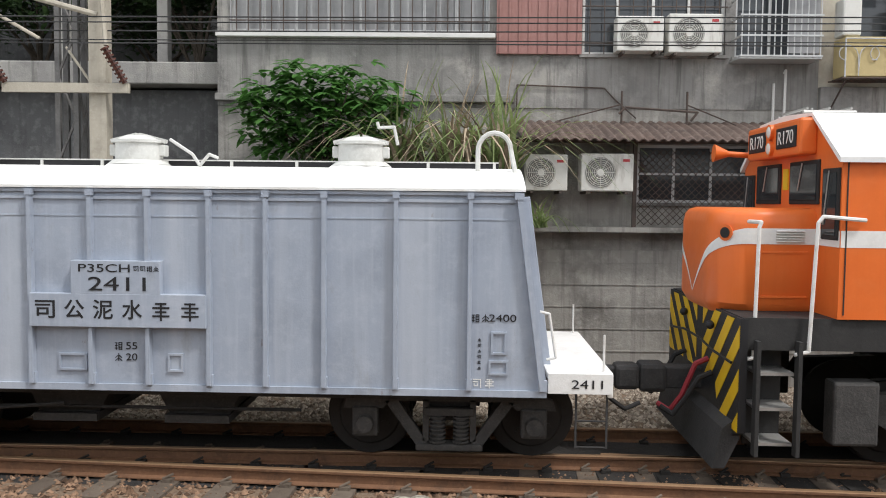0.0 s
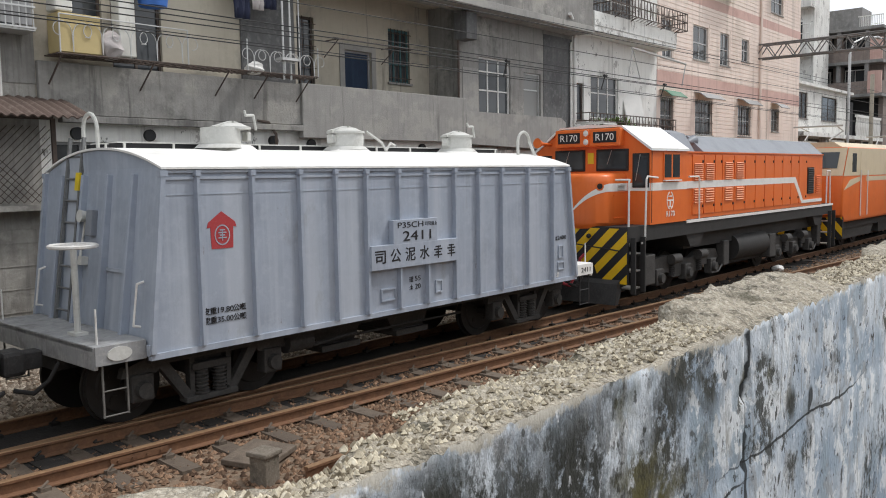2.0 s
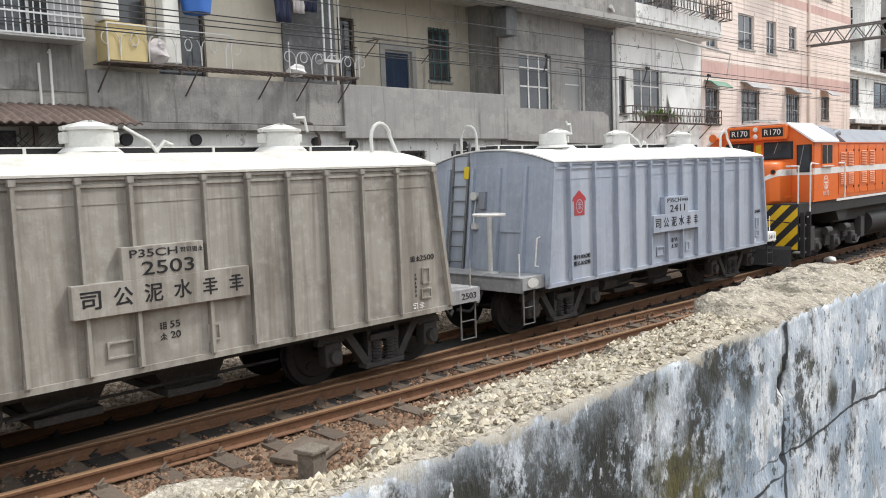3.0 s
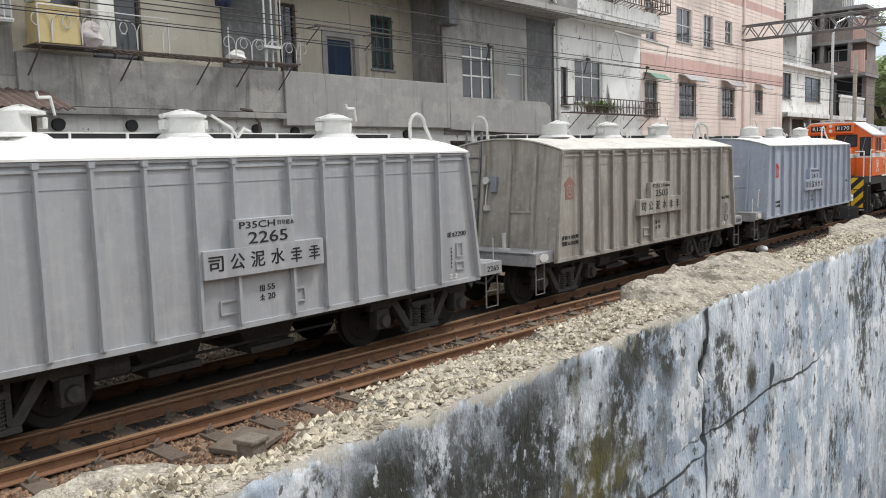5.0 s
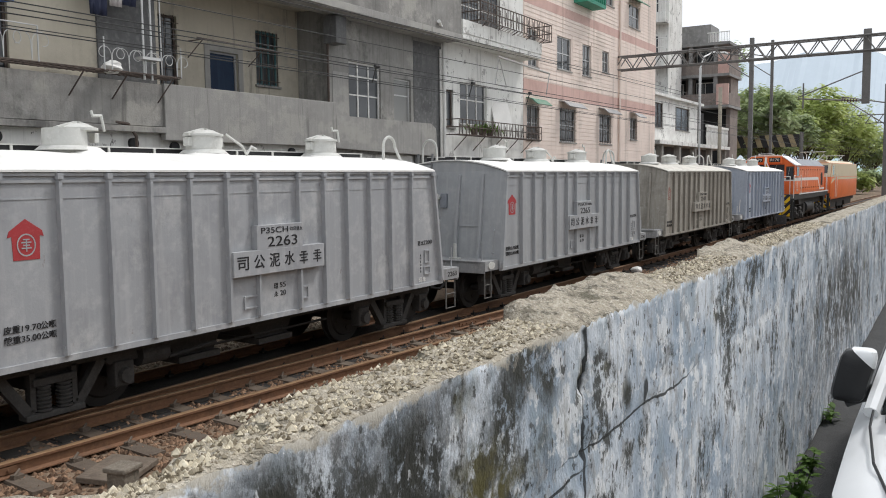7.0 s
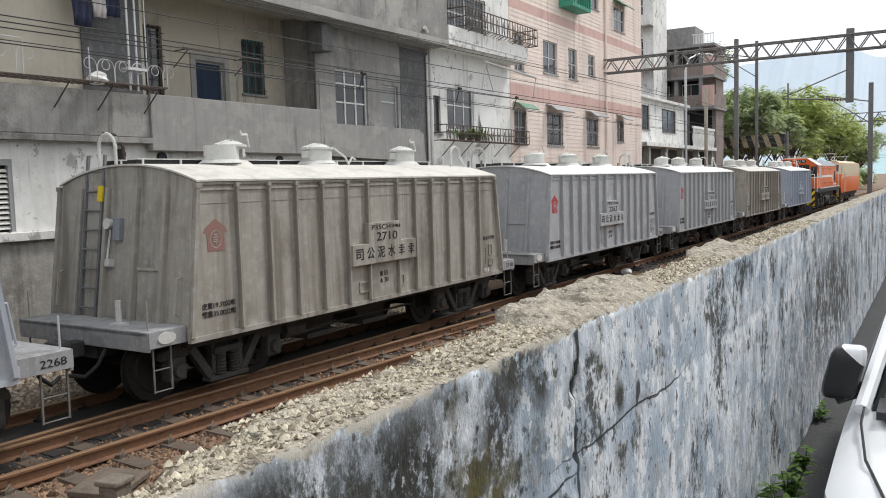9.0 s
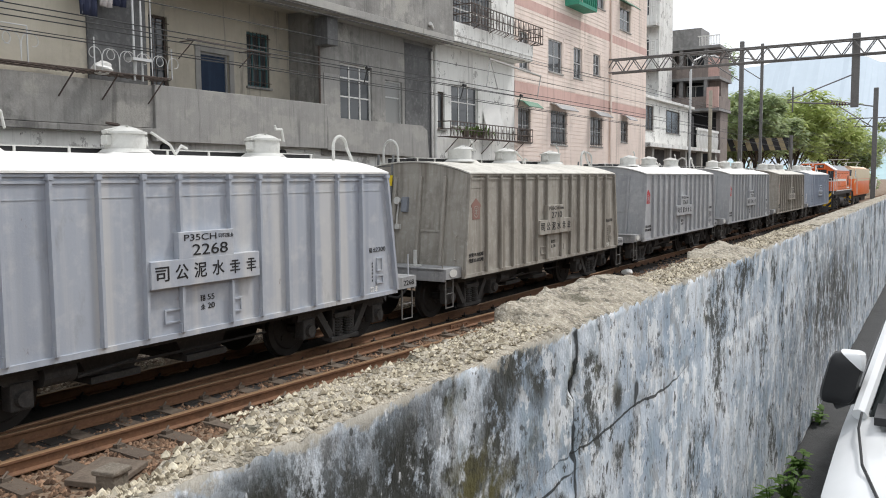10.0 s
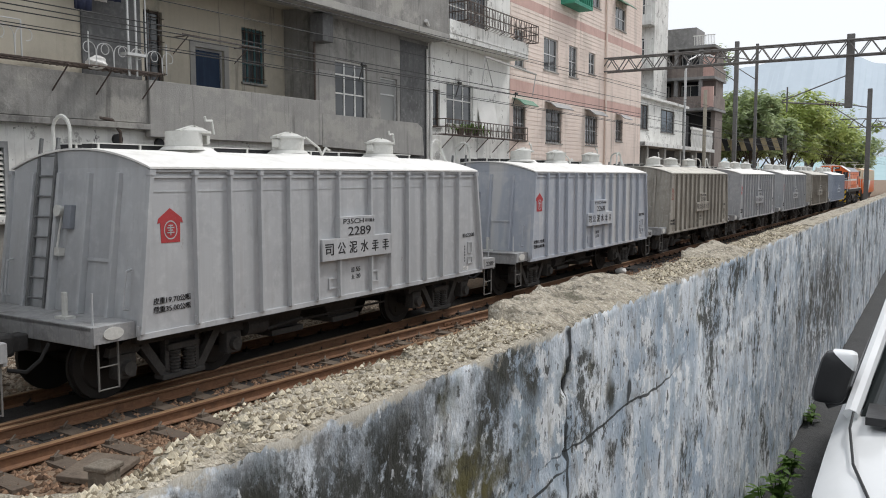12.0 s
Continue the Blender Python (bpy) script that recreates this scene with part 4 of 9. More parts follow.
# ---- long grey house ----
grey = thing("house", "long grey rendered house with a low parapet and barred windows", "house", "houses along the railway")
house_core(grey, -3.6, 10.5, 13.3, 24, -0.3, 10)
house_core(grey, 10.5, 15.95, 14.3, 24, -0.3, 10)
house_core(grey, 15.95, 20.8, 13.3, 24, -0.3, 10)
UP = ((16.5, 17.85, 4.2, 5.62), (18.45, 19.27, 4.2, 5.38),
      (-3.5, 0.5, 5.3, 7.2), (1.95, 4.15, 4.98, 7.0), (4.3, 5.4, 4.95, 6.9), (6.85, 7.75, 4.4, 6.3), (6.0, 6.7, 4.8, 6.6))
for name, x0, x1, z0, m_ in (("wall", -3.72, 5.6, 4.15, M_RENDER), ("wall", 5.6, 10.7, 3.66, M_CREAMWALL), ("wall", 15.75, 20.9, 3.3, M_RENDER)):
    bm = bm_new()
    wall_holes(bm, x0, x1, z0, 10.0, 13.0, 13.25, UP)
    part(name, bm, m_, grey)
# balcony behind the parapet: the yellowed wall stands back a metre
REAR = ((12.87, 13.72, 4.42, 5.52), (14.3, 15.04, 4.9, 6.16), (11.3, 12.0, 4.4, 6.1))
bm = bm_new()
wall_holes(bm, 10.5, 15.95, 3.2, 10.0, 14.0, 14.25, REAR)
part("wall", bm, M_CREAMWALL, grey)
for x0, x1 in ((10.45, 10.7), (15.75, 15.9)):
    bm = bm_new()
    box(bm, x0, x1, 13.255, 14.0, 3.2, 10.0)
    part("return_wall", bm, M_RENDER, grey)
bm = bm_new()
box(bm, 10.705, 15.745, 13.27, 14.0, 3.3, 3.45)
part("balcony_floor", bm, M_RENDER, grey)
bm = bm_new()
box(bm, 10.7, 15.75, 13.0, 14.0, 6.78, 6.95)
part("balcony_ceiling", bm, M_CREAMWALL, grey)
LOW = ((5.81, 6.78, 2.5, 3.29), (7.2, 7.97, 2.08, 3.27), (10.85, 11.35, 2.9, 3.2), (12.35, 13.1, 2.85, 3.2), (13.95, 14.6, 2.85, 3.18), (16.0, 16.8, 2.8, 3.15))
bm = bm_new()
wall_holes(bm, 5.62, 20.9, 1.95, 3.66, 13.05, 13.27, LOW)
part("ground_floor_wall", bm, M_WHITEWALL, grey)
for h in LOW[2:]:
    window(grey, h[0], h[1], h[2], h[3], 13.06, 2, frame=M_IRON, grille=5, sill=False)
window(grey, *LOW[0], 13.06, 2, bars=(0.45,), frame=M_SHEETGREY)
# louvred shutter door in its frame; near-black backing paints the shade between slats
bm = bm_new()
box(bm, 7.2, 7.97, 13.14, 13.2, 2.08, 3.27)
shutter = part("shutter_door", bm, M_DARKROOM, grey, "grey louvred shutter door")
for a, b in ((7.2, 7.27), (7.9, 7.97)):
    bm = bm_new()
    box(bm, a, b, 13.06, 13.14, 2.08, 3.27)
    part("jamb", bm, M_SHEETGREY, shutter)
bm = bm_new()
box(bm, 7.27, 7.9, 13.06, 13.14, 3.17, 3.27)
part("head", bm, M_SHEETGREY, shutter)
SLAT = bm_new()
prism(SLAT, [(13.07, -0.012), (13.085, -0.02), (13.135, 0.03), (13.12, 0.038)], "x", 7.275, 7.895)
SLAT = mesh_of("slat", SLAT, M_AC)
for k in range(12):
    ob = new("slat", SLAT)
    ob.parent = shutter
    ob.matrix_basis = pose(0, 0, 2.14 + k * 0.085)
# round vent, plank shelf on a white post under the window
bm = bm_new()
bmesh.ops.create_cone(bm, cap_ends=True, segments=18, radius1=0.075, radius2=0.075, depth=0.05, matrix=pose(6.25, 13.04, 3.44, 90))
part("vent", bm, M_IRON, grey)
bm = bm_new()
box(bm, 5.75, 7.35, 12.5, 12.97, 2.09, 2.125, bevel=0.004)
part("plank_shelf", bm, M_SHEETGREY, grey)
bm = bm_new()
rod(bm, (6.72, 12.56, -0.3), (6.72, 12.56, 2.09), 0.03)
part("shelf_post", bm, M_WINWHITE, grey)
bm = bm_new()
box(bm, -3.72, 20.9, 12.96, 13.28, -0.4, 1.95)
part("base_wall", bm, M_BASEWALL, grey)
bm = bm_new()
wall_holes(bm, -3.72, 5.62, 1.95, 4.16, 13.02, 13.27, ((2.85, 4.6, 2.7, 3.6),))
part("base_wall", bm, M_BASEWALL, grey)
for z in (0.35, 0.7, 1.05, 1.4, 1.75, 2.1):
    bm = bm_new()
    box(bm, 0.8, 5.6, 12.95 if z < 1.95 else 13.012, 12.962 if z < 1.95 else 13.022, z, z + 0.015)
    part("course_line", bm, M_BASEWALL, grey)
bm = bm_new()
box(bm, 5.62, 10.7, 12.86, 13.06, 1.93, 2.06)
part("ledge", bm, M_WHITEWALL, grey)
bm = bm_new()
box(bm, 5.9, 10.68, 12.84, 13.0, 3.58, 3.69, bevel=0.01)
part("ledge", bm, M_RENDER, grey)
bm = bm_new()
box(bm, -3.74, 0.9, 12.9, 13.02, 4.22, 4.33, bevel=0.01)
part("ledge", bm, M_RENDER, grey)
# parapets
bm = bm_new()
box(bm, 5.6, 10.66, 12.9, 13.0, 3.7, 4.5, bevel=0.012)
part("parapet", bm, M_RENDER, grey)
bm = bm_new()
box(bm, 10.66, 15.78, 12.84, 13.0, 3.45, 4.52, bevel=0.012)
part("parapet", bm, M_PARAPET, grey)
bm = bm_new()
prism(bm, [(15.78, 3.42), (15.78, 4.22), (20.05, 4.22), (20.3, 4.1), (20.4, 3.3)], "y", 12.84, 13.0)
part("parapet", bm, M_PARAPET, grey)
bm = bm_new()
box(bm, 15.85, 16.45, 12.985, 13.0, 4.22, 5.3)
part("pale_patch", bm, M_PARAPET, grey)
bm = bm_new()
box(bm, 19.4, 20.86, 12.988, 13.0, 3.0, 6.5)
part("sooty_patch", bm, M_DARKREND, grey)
# overhanging upper storey
bm = bm_new()
box(bm, 8.5, 20.9, 12.25, 13.0, 6.6, 6.78, bevel=0.01)
part("upper_slab", bm, M_PARAPET, grey)
bm = bm_new()
box(bm, 8.5, 20.9, 12.3, 12.5, 6.78, 10.0)
part("upper_wall", bm, M_RENDER, grey)
# windows
M_BLUECLOTH = mat("dark_blue_curtain", (0.016, 0.032, 0.065), 0.8, dark=(0.012, 0.02, 0.045), scale=4, amount=0.7, streak=0.6, streak_col=(0.03, 0.055, 0.1), bump=0.2)
M_TEAL = mat("teal_painted_bars", (0.06, 0.14, 0.15), 0.6, amount=0.5, bump=0.1)
window(grey, 12.87, 13.72, 4.42, 5.52, 14.0, 1, frame=M_SHEETGREY, pane=M_BLUECLOTH)
window(grey, 14.3, 15.04, 4.9, 6.16, 14.0, 3, (0.35, 0.7), frame=M_TEAL, grille=6)
window(grey, 11.3, 12.0, 4.4, 6.1, 14.0, 2, frame=M_IRON, grille=3)
# grey surround of the curtained window
for x0, x1, z0, z1 in ((12.72, 12.87, 4.3, 5.66), (13.72, 13.86, 4.3, 5.66), (12.87, 13.72, 5.52, 5.66)):
    bm = bm_new()
    box(bm, x0, x1, 13.975, 13.997, z0, z1, bevel=0.004)
    part("window_surround", bm, M_PARAPET, grey)
window(grey, 16.5, 17.85, 4.2, 5.62, 13.0, 3, (0.42, 0.75), M_WINWHITE, M_WGLASS)
window(grey, 18.45, 19.27, 4.2, 5.38, 13.0, 1, (0.62,), M_ALU, M_WGLASS2)
window(grey, -3.5, 0.5, 5.3, 7.2, 13.0, 8, frame=M_ALU, pane=M_SHEETGREY, grille=22)
bm = bm_new()
box(bm, -3.72, 0.6, 12.88, 12.998, 5.2, 5.27, bevel=0.008)
part("ledge", bm, M_WINWHITE, grey)
window(grey, 1.95, 4.15, 4.98, 7.0, 13.0, 4, frame=M_WINWHITE, grille=10)
window(grey, 4.3, 5.4, 4.95, 6.9, 13.0, 2, frame=M_ALU)
window(grey, 6.85, 7.75, 4.4, 6.3, 13.0, 2, frame=M_IRON)
window(grey, 6.0, 6.7, 4.8, 6.6, 13.0, 1, frame=M_IRON)
bm = bm_new()
for k in range(17):
    xx = -3.5 + k * 0.25
    box(bm, xx - 0.01, xx + 0.01, 12.96, 13.0, 5.3, 7.2)
part("shutter_rib", bm, M_SHEETGREY, grey)
# dark pillar, and a panel behind the ironwork with wall shade painted in
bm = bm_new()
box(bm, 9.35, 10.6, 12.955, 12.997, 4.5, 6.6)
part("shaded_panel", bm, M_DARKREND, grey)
bm = bm_new()
rod(bm, (15.62, 12.93, 4.3), (15.62, 12.93, 6.55), 0.03, 8)
part("downpipe", bm, M_IRON, grey)
bm = bm_new()
box(bm, 15.55, 15.95, 12.6, 13.0, 5.9, 6.55, bevel=0.02)
part("wall_box", bm, M_DARKREND, grey)
# red sheet panel with ribs
bm = bm_new()
box(bm, 0.62, 1.93, 12.93, 12.99, 4.97, 7.2)
for k in range(9):
    box(bm, 0.66 + k * 0.15, 0.69 + k * 0.15, 12.915, 12.93, 4.97, 7.2)
part("sheet_panel", bm, M_PINKSHEET, grey, "faded red ribbed sheet panel")
# brown corrugated lean-to roof
bm = bm_new()
nx = 260
rows = []
for j, (y, z) in enumerate(((13.0, 3.93), (12.75, 3.85), (12.5, 3.74), (12.22, 3.6))):
    rows.append([bm.verts.new((0.85 + 5.1 * i / nx + (j * 0.05), y, z + 0.018 * math.sin(i * 0.86))) for i in range(nx + 1)])
for a, b in zip(rows, rows[1:]):
    for i in range(nx):
        bm.faces.new((a[i], a[i + 1], b[i + 1], b[i]))
ob = part("lean_to_roof", bm, M_BROWNROOF, grey, "brown corrugated lean-to roof")
ob.modifiers.new("thick", "SOLIDIFY").thickness = 0.02
bm = bm_new()
box(bm, 0.9, 5.7, 12.7, 12.77, 3.6, 3.66)
for x in (0.95, 2.75, 4.7, 5.7):
    box(bm, x - 0.03, x + 0.03, 12.71, 12.76, 2.3, 3.62)
part("lean_to_frame", bm, M_IRON, grey)
bm = bm_new()
box(bm, 0.9, 5.75, 12.68, 13.0, 2.24, 2.32)
part("lean_to_floor", bm, M_BASEWALL, grey)
# lattice in front of the lean-to window
lat = window(grey, 2.85, 4.6, 2.7, 3.6, 13.02, 3, (0.5,), M_ALU)
bm = bm_new()
for k in range(-8, 26):
    x = 2.8 + k * 0.11
    for s in (-1, 1):
        p0, p1 = (x, 2.36), (x + s * 1.14, 3.5)
        a = max(0.0, min(1.0, ((2.8 if s > 0 else 5.65) - x) / (s * 1.14)))
        q0 = (x, 2.36) if 2.8 <= x <= 5.65 else (x + s * 1.14 * a, 2.36 + 1.14 * a)
        e = max(0.0, min(1.0, ((5.65 if s > 0 else 2.8) - x) / (s * 1.14)))
        if e > 0 and 2.8 <= q0[0] <= 5.65:
            rod(bm, (q0[0], 12.74, q0[1]), (x + s * 1.14 * e, 12.74, 2.36 + 1.14 * e), 0.006, 4)
part("lattice", bm, M_IRON, grey)
# cage in front of a window
bm = bm_new()
box(bm, 4.22, 5.45, 12.55, 13.0, 4.86, 4.89)
for x in (4.25, 5.42):
    for z in (5.2, 5.5, 5.8, 6.2, 6.6):
        box(bm, x - 0.012, x + 0.012, 12.55, 12.999, z - 0.012, z + 0.012)
house_cage = part("window_cage", bm, M_ALU, grey, "pale steel window cage")
for k in range(13):
    x = 4.25 + 1.17 * k / 12
    bm = bm_new()
    rod(bm, (x, 12.54, 4.88), (x, 12.54, 6.6), 0.01, 5)
    part("bar", bm, M_ALU, house_cage)
for z in (4.9, 5.2, 5.5, 5.8, 6.2, 6.6):
    bm = bm_new()
    box(bm, 4.22, 5.45, 12.518, 12.534, z - 0.012, z + 0.012)
    part("crossbar", bm, M_ALU, house_cage)
bm = bm_new()
box(bm, 4.95, 5.42, 12.58, 12.6, 4.95, 6.6)
part("cage_sheet", bm, M_SHEETGREY, grey)


def scroll(bm, x, y, z, s):
    """An ironwork heart of two curls."""
    for k in (-1, 1):
        pts = []
        for i in range(11):
            a = i / 10 * 1.5 * math.pi
            r = 0.16 * s * (1 - 0.06 * i)
            pts.append((x + k * (0.17 * s - r * math.cos(a)), y, z + 0.28 * s + r * math.sin(a)))
        pipe(bm, [(x, y, z)] + pts, 0.007, 5)


# rack of ironwork along the first floor, on struts
bm = bm_new()
for y in (12.45, 12.6, 12.75, 12.88):
    rod(bm, (5.7, y, 4.57), (10.75, y, 4.6), 0.012, 6)
for k in range(40):
    x = 5.72 + k * 0.128
    rod(bm, (x, 12.45, 4.575), (x, 12.9, 4.575), 0.007, 5)
part("ironwork_rack", bm, M_IRON, grey)
for x in (5.8, 7.3, 8.75, 9.6, 10.6):
    bm = bm_new()
    rod(bm, (x, 12.5, 4.57), (x - 0.05, 12.9, 4.15), 0.014, 6)
    part("strut", bm, M_IRON, grey)
bm = bm_new()
rod(bm, (5.75, 12.45, 5.15), (7.9, 12.45, 5.15), 0.01, 6)
for k in range(5):
    scroll(bm, 5.95 + k * 0.46, 12.45, 4.6, 1.1)
for x in (5.75, 7.9):
    rod(bm, (x, 12.45, 4.58), (x, 12.45, 5.15), 0.012, 6)
part("ironwork_rail", bm, M_ALU, grey)
bm = bm_new()
for k in range(5):
    scroll(bm, 9.25 + k * 0.35, 12.45, 4.6, 0.95)
for x in (9.1, 10.75):
    rod(bm, (x, 12.45, 4.58), (x, 12.45, 5.15), 0.012, 6)
part("ironwork_rail", bm, M_ALU, grey)
# aerial poles and pipes beside the rack
bm = bm_new()
for x in (9.95, 10.12):
    rod(bm, (x, 12.5, 4.5), (x, 12.5, 7.5), 0.02, 8)
rod(bm, (10.42, 12.6, 4.9), (10.42, 12.6, 6.4), 0.014, 6)
box(bm, 9.85, 10.25, 12.4, 12.6, 4.85, 4.9)
part("aerial_pole", bm, M_ALU, grey)
bm = bm_new()
pipe(bm, [(9.6, 12.92, 3.75), (9.85, 12.88, 3.72), (10.0, 12.86, 3.5), (10.05, 12.9, 2.9), (10.05, 12.95, 2.2)], 0.03)
part("drain_pipe", bm, M_IRON, grey)
bm = bm_new()
pipe(bm, [(4.9, 12.95, 4.55), (4.9, 12.95, 3.9)], 0.02)
pipe(bm, [(5.05, 12.95, 4.7), (5.07, 12.93, 4.75), (5.05, 12.9, 3.9)], 0.02)
part("vent_pipe", bm, M_WINWHITE, grey)
bm = bm_new()
pipe(bm, [(20.87, 12.9, 0.0), (20.87, 12.9, 6.55), (20.7, 12.7, 6.7), (19.5, 12.2, 6.95)], 0.05, 10)
rod(bm, (20.72, 12.93, 0.0), (20.72, 12.93, 6.4), 0.03, 8)
part("downpipe", bm, M_WINWHITE, grey)
for x, z in ((7.45, 3.42), (10.05, 3.38), (11.0, 3.33), (14.35, 3.3), (6.2, 3.42)):
    bm = bm_new()
    bmesh.ops.create_cone(bm, cap_ends=True, segments=18, radius1=0.1, radius2=0.1, depth=0.1, matrix=pose(x, 13.03, z, 90, 0, 0))
    part("vent", bm, M_BLACK, grey)
bm = bm_new()
pipe(bm, [(0.95, 12.97, 3.95), (0.95, 12.97, 4.5), (2.3, 12.97, 4.46), (2.45, 12.97, 4.3), (2.8, 12.97, 4.0)], 0.012, 5)
pipe(bm, [(2.5, 12.8, 4.05), (2.6, 12.8, 4.15), (3.7, 12.8, 4.08), (3.6, 12.8, 3.95)], 0.02, 5)
for x in (2.55, 3.55):
    rod(bm, (x, 12.85, 3.88), (x, 12.85, 4.4), 0.018, 6)
pipe(bm, [(2.55, 12.85, 4.2), (1.6, 12.9, 3.95)], 0.012, 5)
pipe(bm, [(3.55, 12.85, 4.2), (4.3, 12.85, 3.9)], 0.012, 5)
part("old_bracket", bm, M_IRON, grey)
# bracket arms near the small windows
for x in (11.4, 13.05):
    bm = bm_new()
    rod(bm, (x, 13.0, 5.42), (x, 12.5, 5.42), 0.012, 6)
    rod(bm, (x, 13.0, 5.1), (x, 12.55, 5.42), 0.012, 6)
    part("bracket", bm, M_IRON, grey)
bm = bm_new()
rod(bm, (11.2, 12.5, 5.42), (13.3, 12.5, 5.42), 0.012, 6)
part("drying_pole", bm, M_IRON, grey)


M_GRILLEGREY = mat("dusty_grille_grey", (0.2, 0.195, 0.18), 0.8, dark=(0.1, 0.1, 0.09), scale=8, amount=0.7, bump=0.2)
weather(M_AC, (0.3, 0.27, 0.22), 3.0, (2, 2, 0.4), 0.55, 0.68, 0.6)


def air_con(x0, x1, z0, z1, y):
    a = thing("air_conditioner", "off-white outdoor air conditioner unit with a round fan grille", "air conditioner", "air conditioners on the grey house")
    bm = bm_new()
    box(bm, x0, x1, y, y + 0.3, z0, z1, bevel=0.015)
    part("case", bm, M_AC, a)
    cx, cz, r = x0 + (x1 - x0) * 0.37, (z0 + z1) / 2, (z1 - z0) * 0.4
    bm = bm_new()
    bmesh.ops.create_cone(bm, cap_ends=True, segments=28, radius1=r, radius2=r, depth=0.01, matrix=pose(cx, y - 0.004, cz, 90, 0, 0))
    part("fan_opening", bm, M_GRILLEGREY, a)
    bm = bm_new()
    for k in range(6):
        rr = r * (0.3 + 0.13 * k)
        pipe(bm, [(cx + rr * math.cos(i / 20 * 6.2832), y - 0.014, cz + rr * math.sin(i / 20 * 6.2832)) for i in range(21)], 0.004, 4)
    for k in range(12):
        c, s = math.cos(k * 0.5236), math.sin(k * 0.5236)
        rod(bm, (cx, y - 0.014, cz), (cx + r * c, y - 0.014, cz + r * s), 0.004, 4)
    part("fan_guard", bm, M_AC, a)
    bm = bm_new()
    bmesh.ops.create_cone(bm, cap_ends=True, segments=16, radius1=r * 0.24, radius2=r * 0.24, depth=0.012, matrix=pose(cx, y - 0.016, cz, 90, 0, 0))
    part("fan_hub", bm, M_AC, a)
    bm = bm_new()
    box(bm, x1 - 0.16, x1 - 0.06, y - 0.004, y + 0.01, z1 - 0.12, z1 - 0.08)
    part("badge", bm, M_RED, a)
    bm = bm_new()
    for xx in (x0 + 0.08, x1 - 0.12):
        box(bm, xx, xx + 0.04, y, 13.02, z0 - 0.04, z0)
    part("bracket", bm, M_IRON, a)


air_con(2.42, 3.12, 4.98, 5.5, 12.66)
air_con(3.2, 4.0, 4.96, 5.54, 12.66)
air_con(1.05, 1.68, 2.86, 3.4, 12.4)
air_con(1.88, 2.66, 2.86, 3.42, 12.4)

# things left on the rack
bm = bm_new()
box(bm, 5.75, 6.4, 12.47, 12.85, 4.6, 5.18, bevel=0.01)
solid("carton", bm, M_CARTON, "yellow cardboard carton standing on the ironwork rack", "box")
bm = bm_new()
bmesh.ops.create_icosphere(bm, subdivisions=3, radius=0.2)
for v in bm.verts:
    v.co += Vector(noise.noise_vector(v.co * 7)) * 0.07
solid("plastic_bag", bm, M_PALECLOTH, "crumpled pinkish plastic bag on the rack", "bag", smooth=True, at=pose(6.6, 12.62, 4.78))
bm = bm_new()
bmesh.ops.create_icosphere(bm, subdivisions=3, radius=0.17)
for v in bm.verts:
    v.co += Vector(noise.noise_vector(v.co * 8)) * 0.07
    v.co.z *= 0.6
solid("plastic_bag", bm, M_WHITE, "white plastic bag lying on the ironwork rack", "bag", smooth=True, at=pose(9.35, 12.62, 4.67))
bm = bm_new()
box(bm, 6.72, 7.0, 12.5, 12.75, 4.62, 5.75, bevel=0.02)
solid("meter_box", bm, M_AC, "narrow white metal box on the rack", "box")
bm = bm_new()
box(bm, 5.72, 6.0, 12.5, 12.8, 5.2, 5.75, bevel=0.03)
solid("water_can", bm, M_AC, "off-white plastic can on top of the carton", "can")
bm = bm_new()
bmesh.ops.create_cone(bm, cap_ends=True, segments=24, radius1=0.22, radius2=0.29, depth=0.45, matrix=pose(7.35, 12.55, 5.7))
bk = thing("bucket", "blue plastic tub hung on the house front", "bucket")
part("tub", bm, M_BLUE, bk, smooth=True)
bm = bm_new()
box(bm, 7.3, 7.4, 12.55, 13.0, 5.9, 5.94)
part("hook", bm, M_IRON, bk)
bm = bm_new()
rod(bm, (6.3, 12.6, 6.42), (10.4, 12.6, 6.42), 0.014, 6)
for x in (6.35, 10.35):
    rod(bm, (x, 12.6, 6.42), (x, 13.02, 6.42), 0.014, 6)
solid("washing_pole", bm, M_IRON, "thin iron washing pole under the upper storey", "pole")
for x, w, z0, m_, lab in ((9.1, 0.34, 5.5, M_NAVY, "dark navy trousers hung on the pole to dry"), (9.45, 0.26, 5.7, M_PALECLOTH, "pale shirt hung on the pole to dry"), (9.72, 0.3, 5.75, M_NAVY, "dark shirt hung on the pole to dry"), (6.6, 0.3, 5.85, M_PALECLOTH, "pale cloth hung on the pole to dry")):
    bm = bm_new()
    n = 8
    front, back = [], []
    for j in range(6):
        z = 6.42 + 0.02 - (6.42 - z0) * j / 5
        front.append([bm.verts.new((x - w / 2 + w * i / n, 12.58 + 0.03 * math.sin(i * 1.7 + j), z)) for i in range(n + 1)])
    for a, b in zip(front, front[1:]):
        for i in range(n):
            bm.faces.new((a[i], a[i + 1], b[i + 1], b[i]))
    ob = solid("garment", bm, m_, lab, "clothes", "washing on the pole", smooth=True)
    ob.modifiers.new("thick", "SOLIDIFY").thickness = 0.02

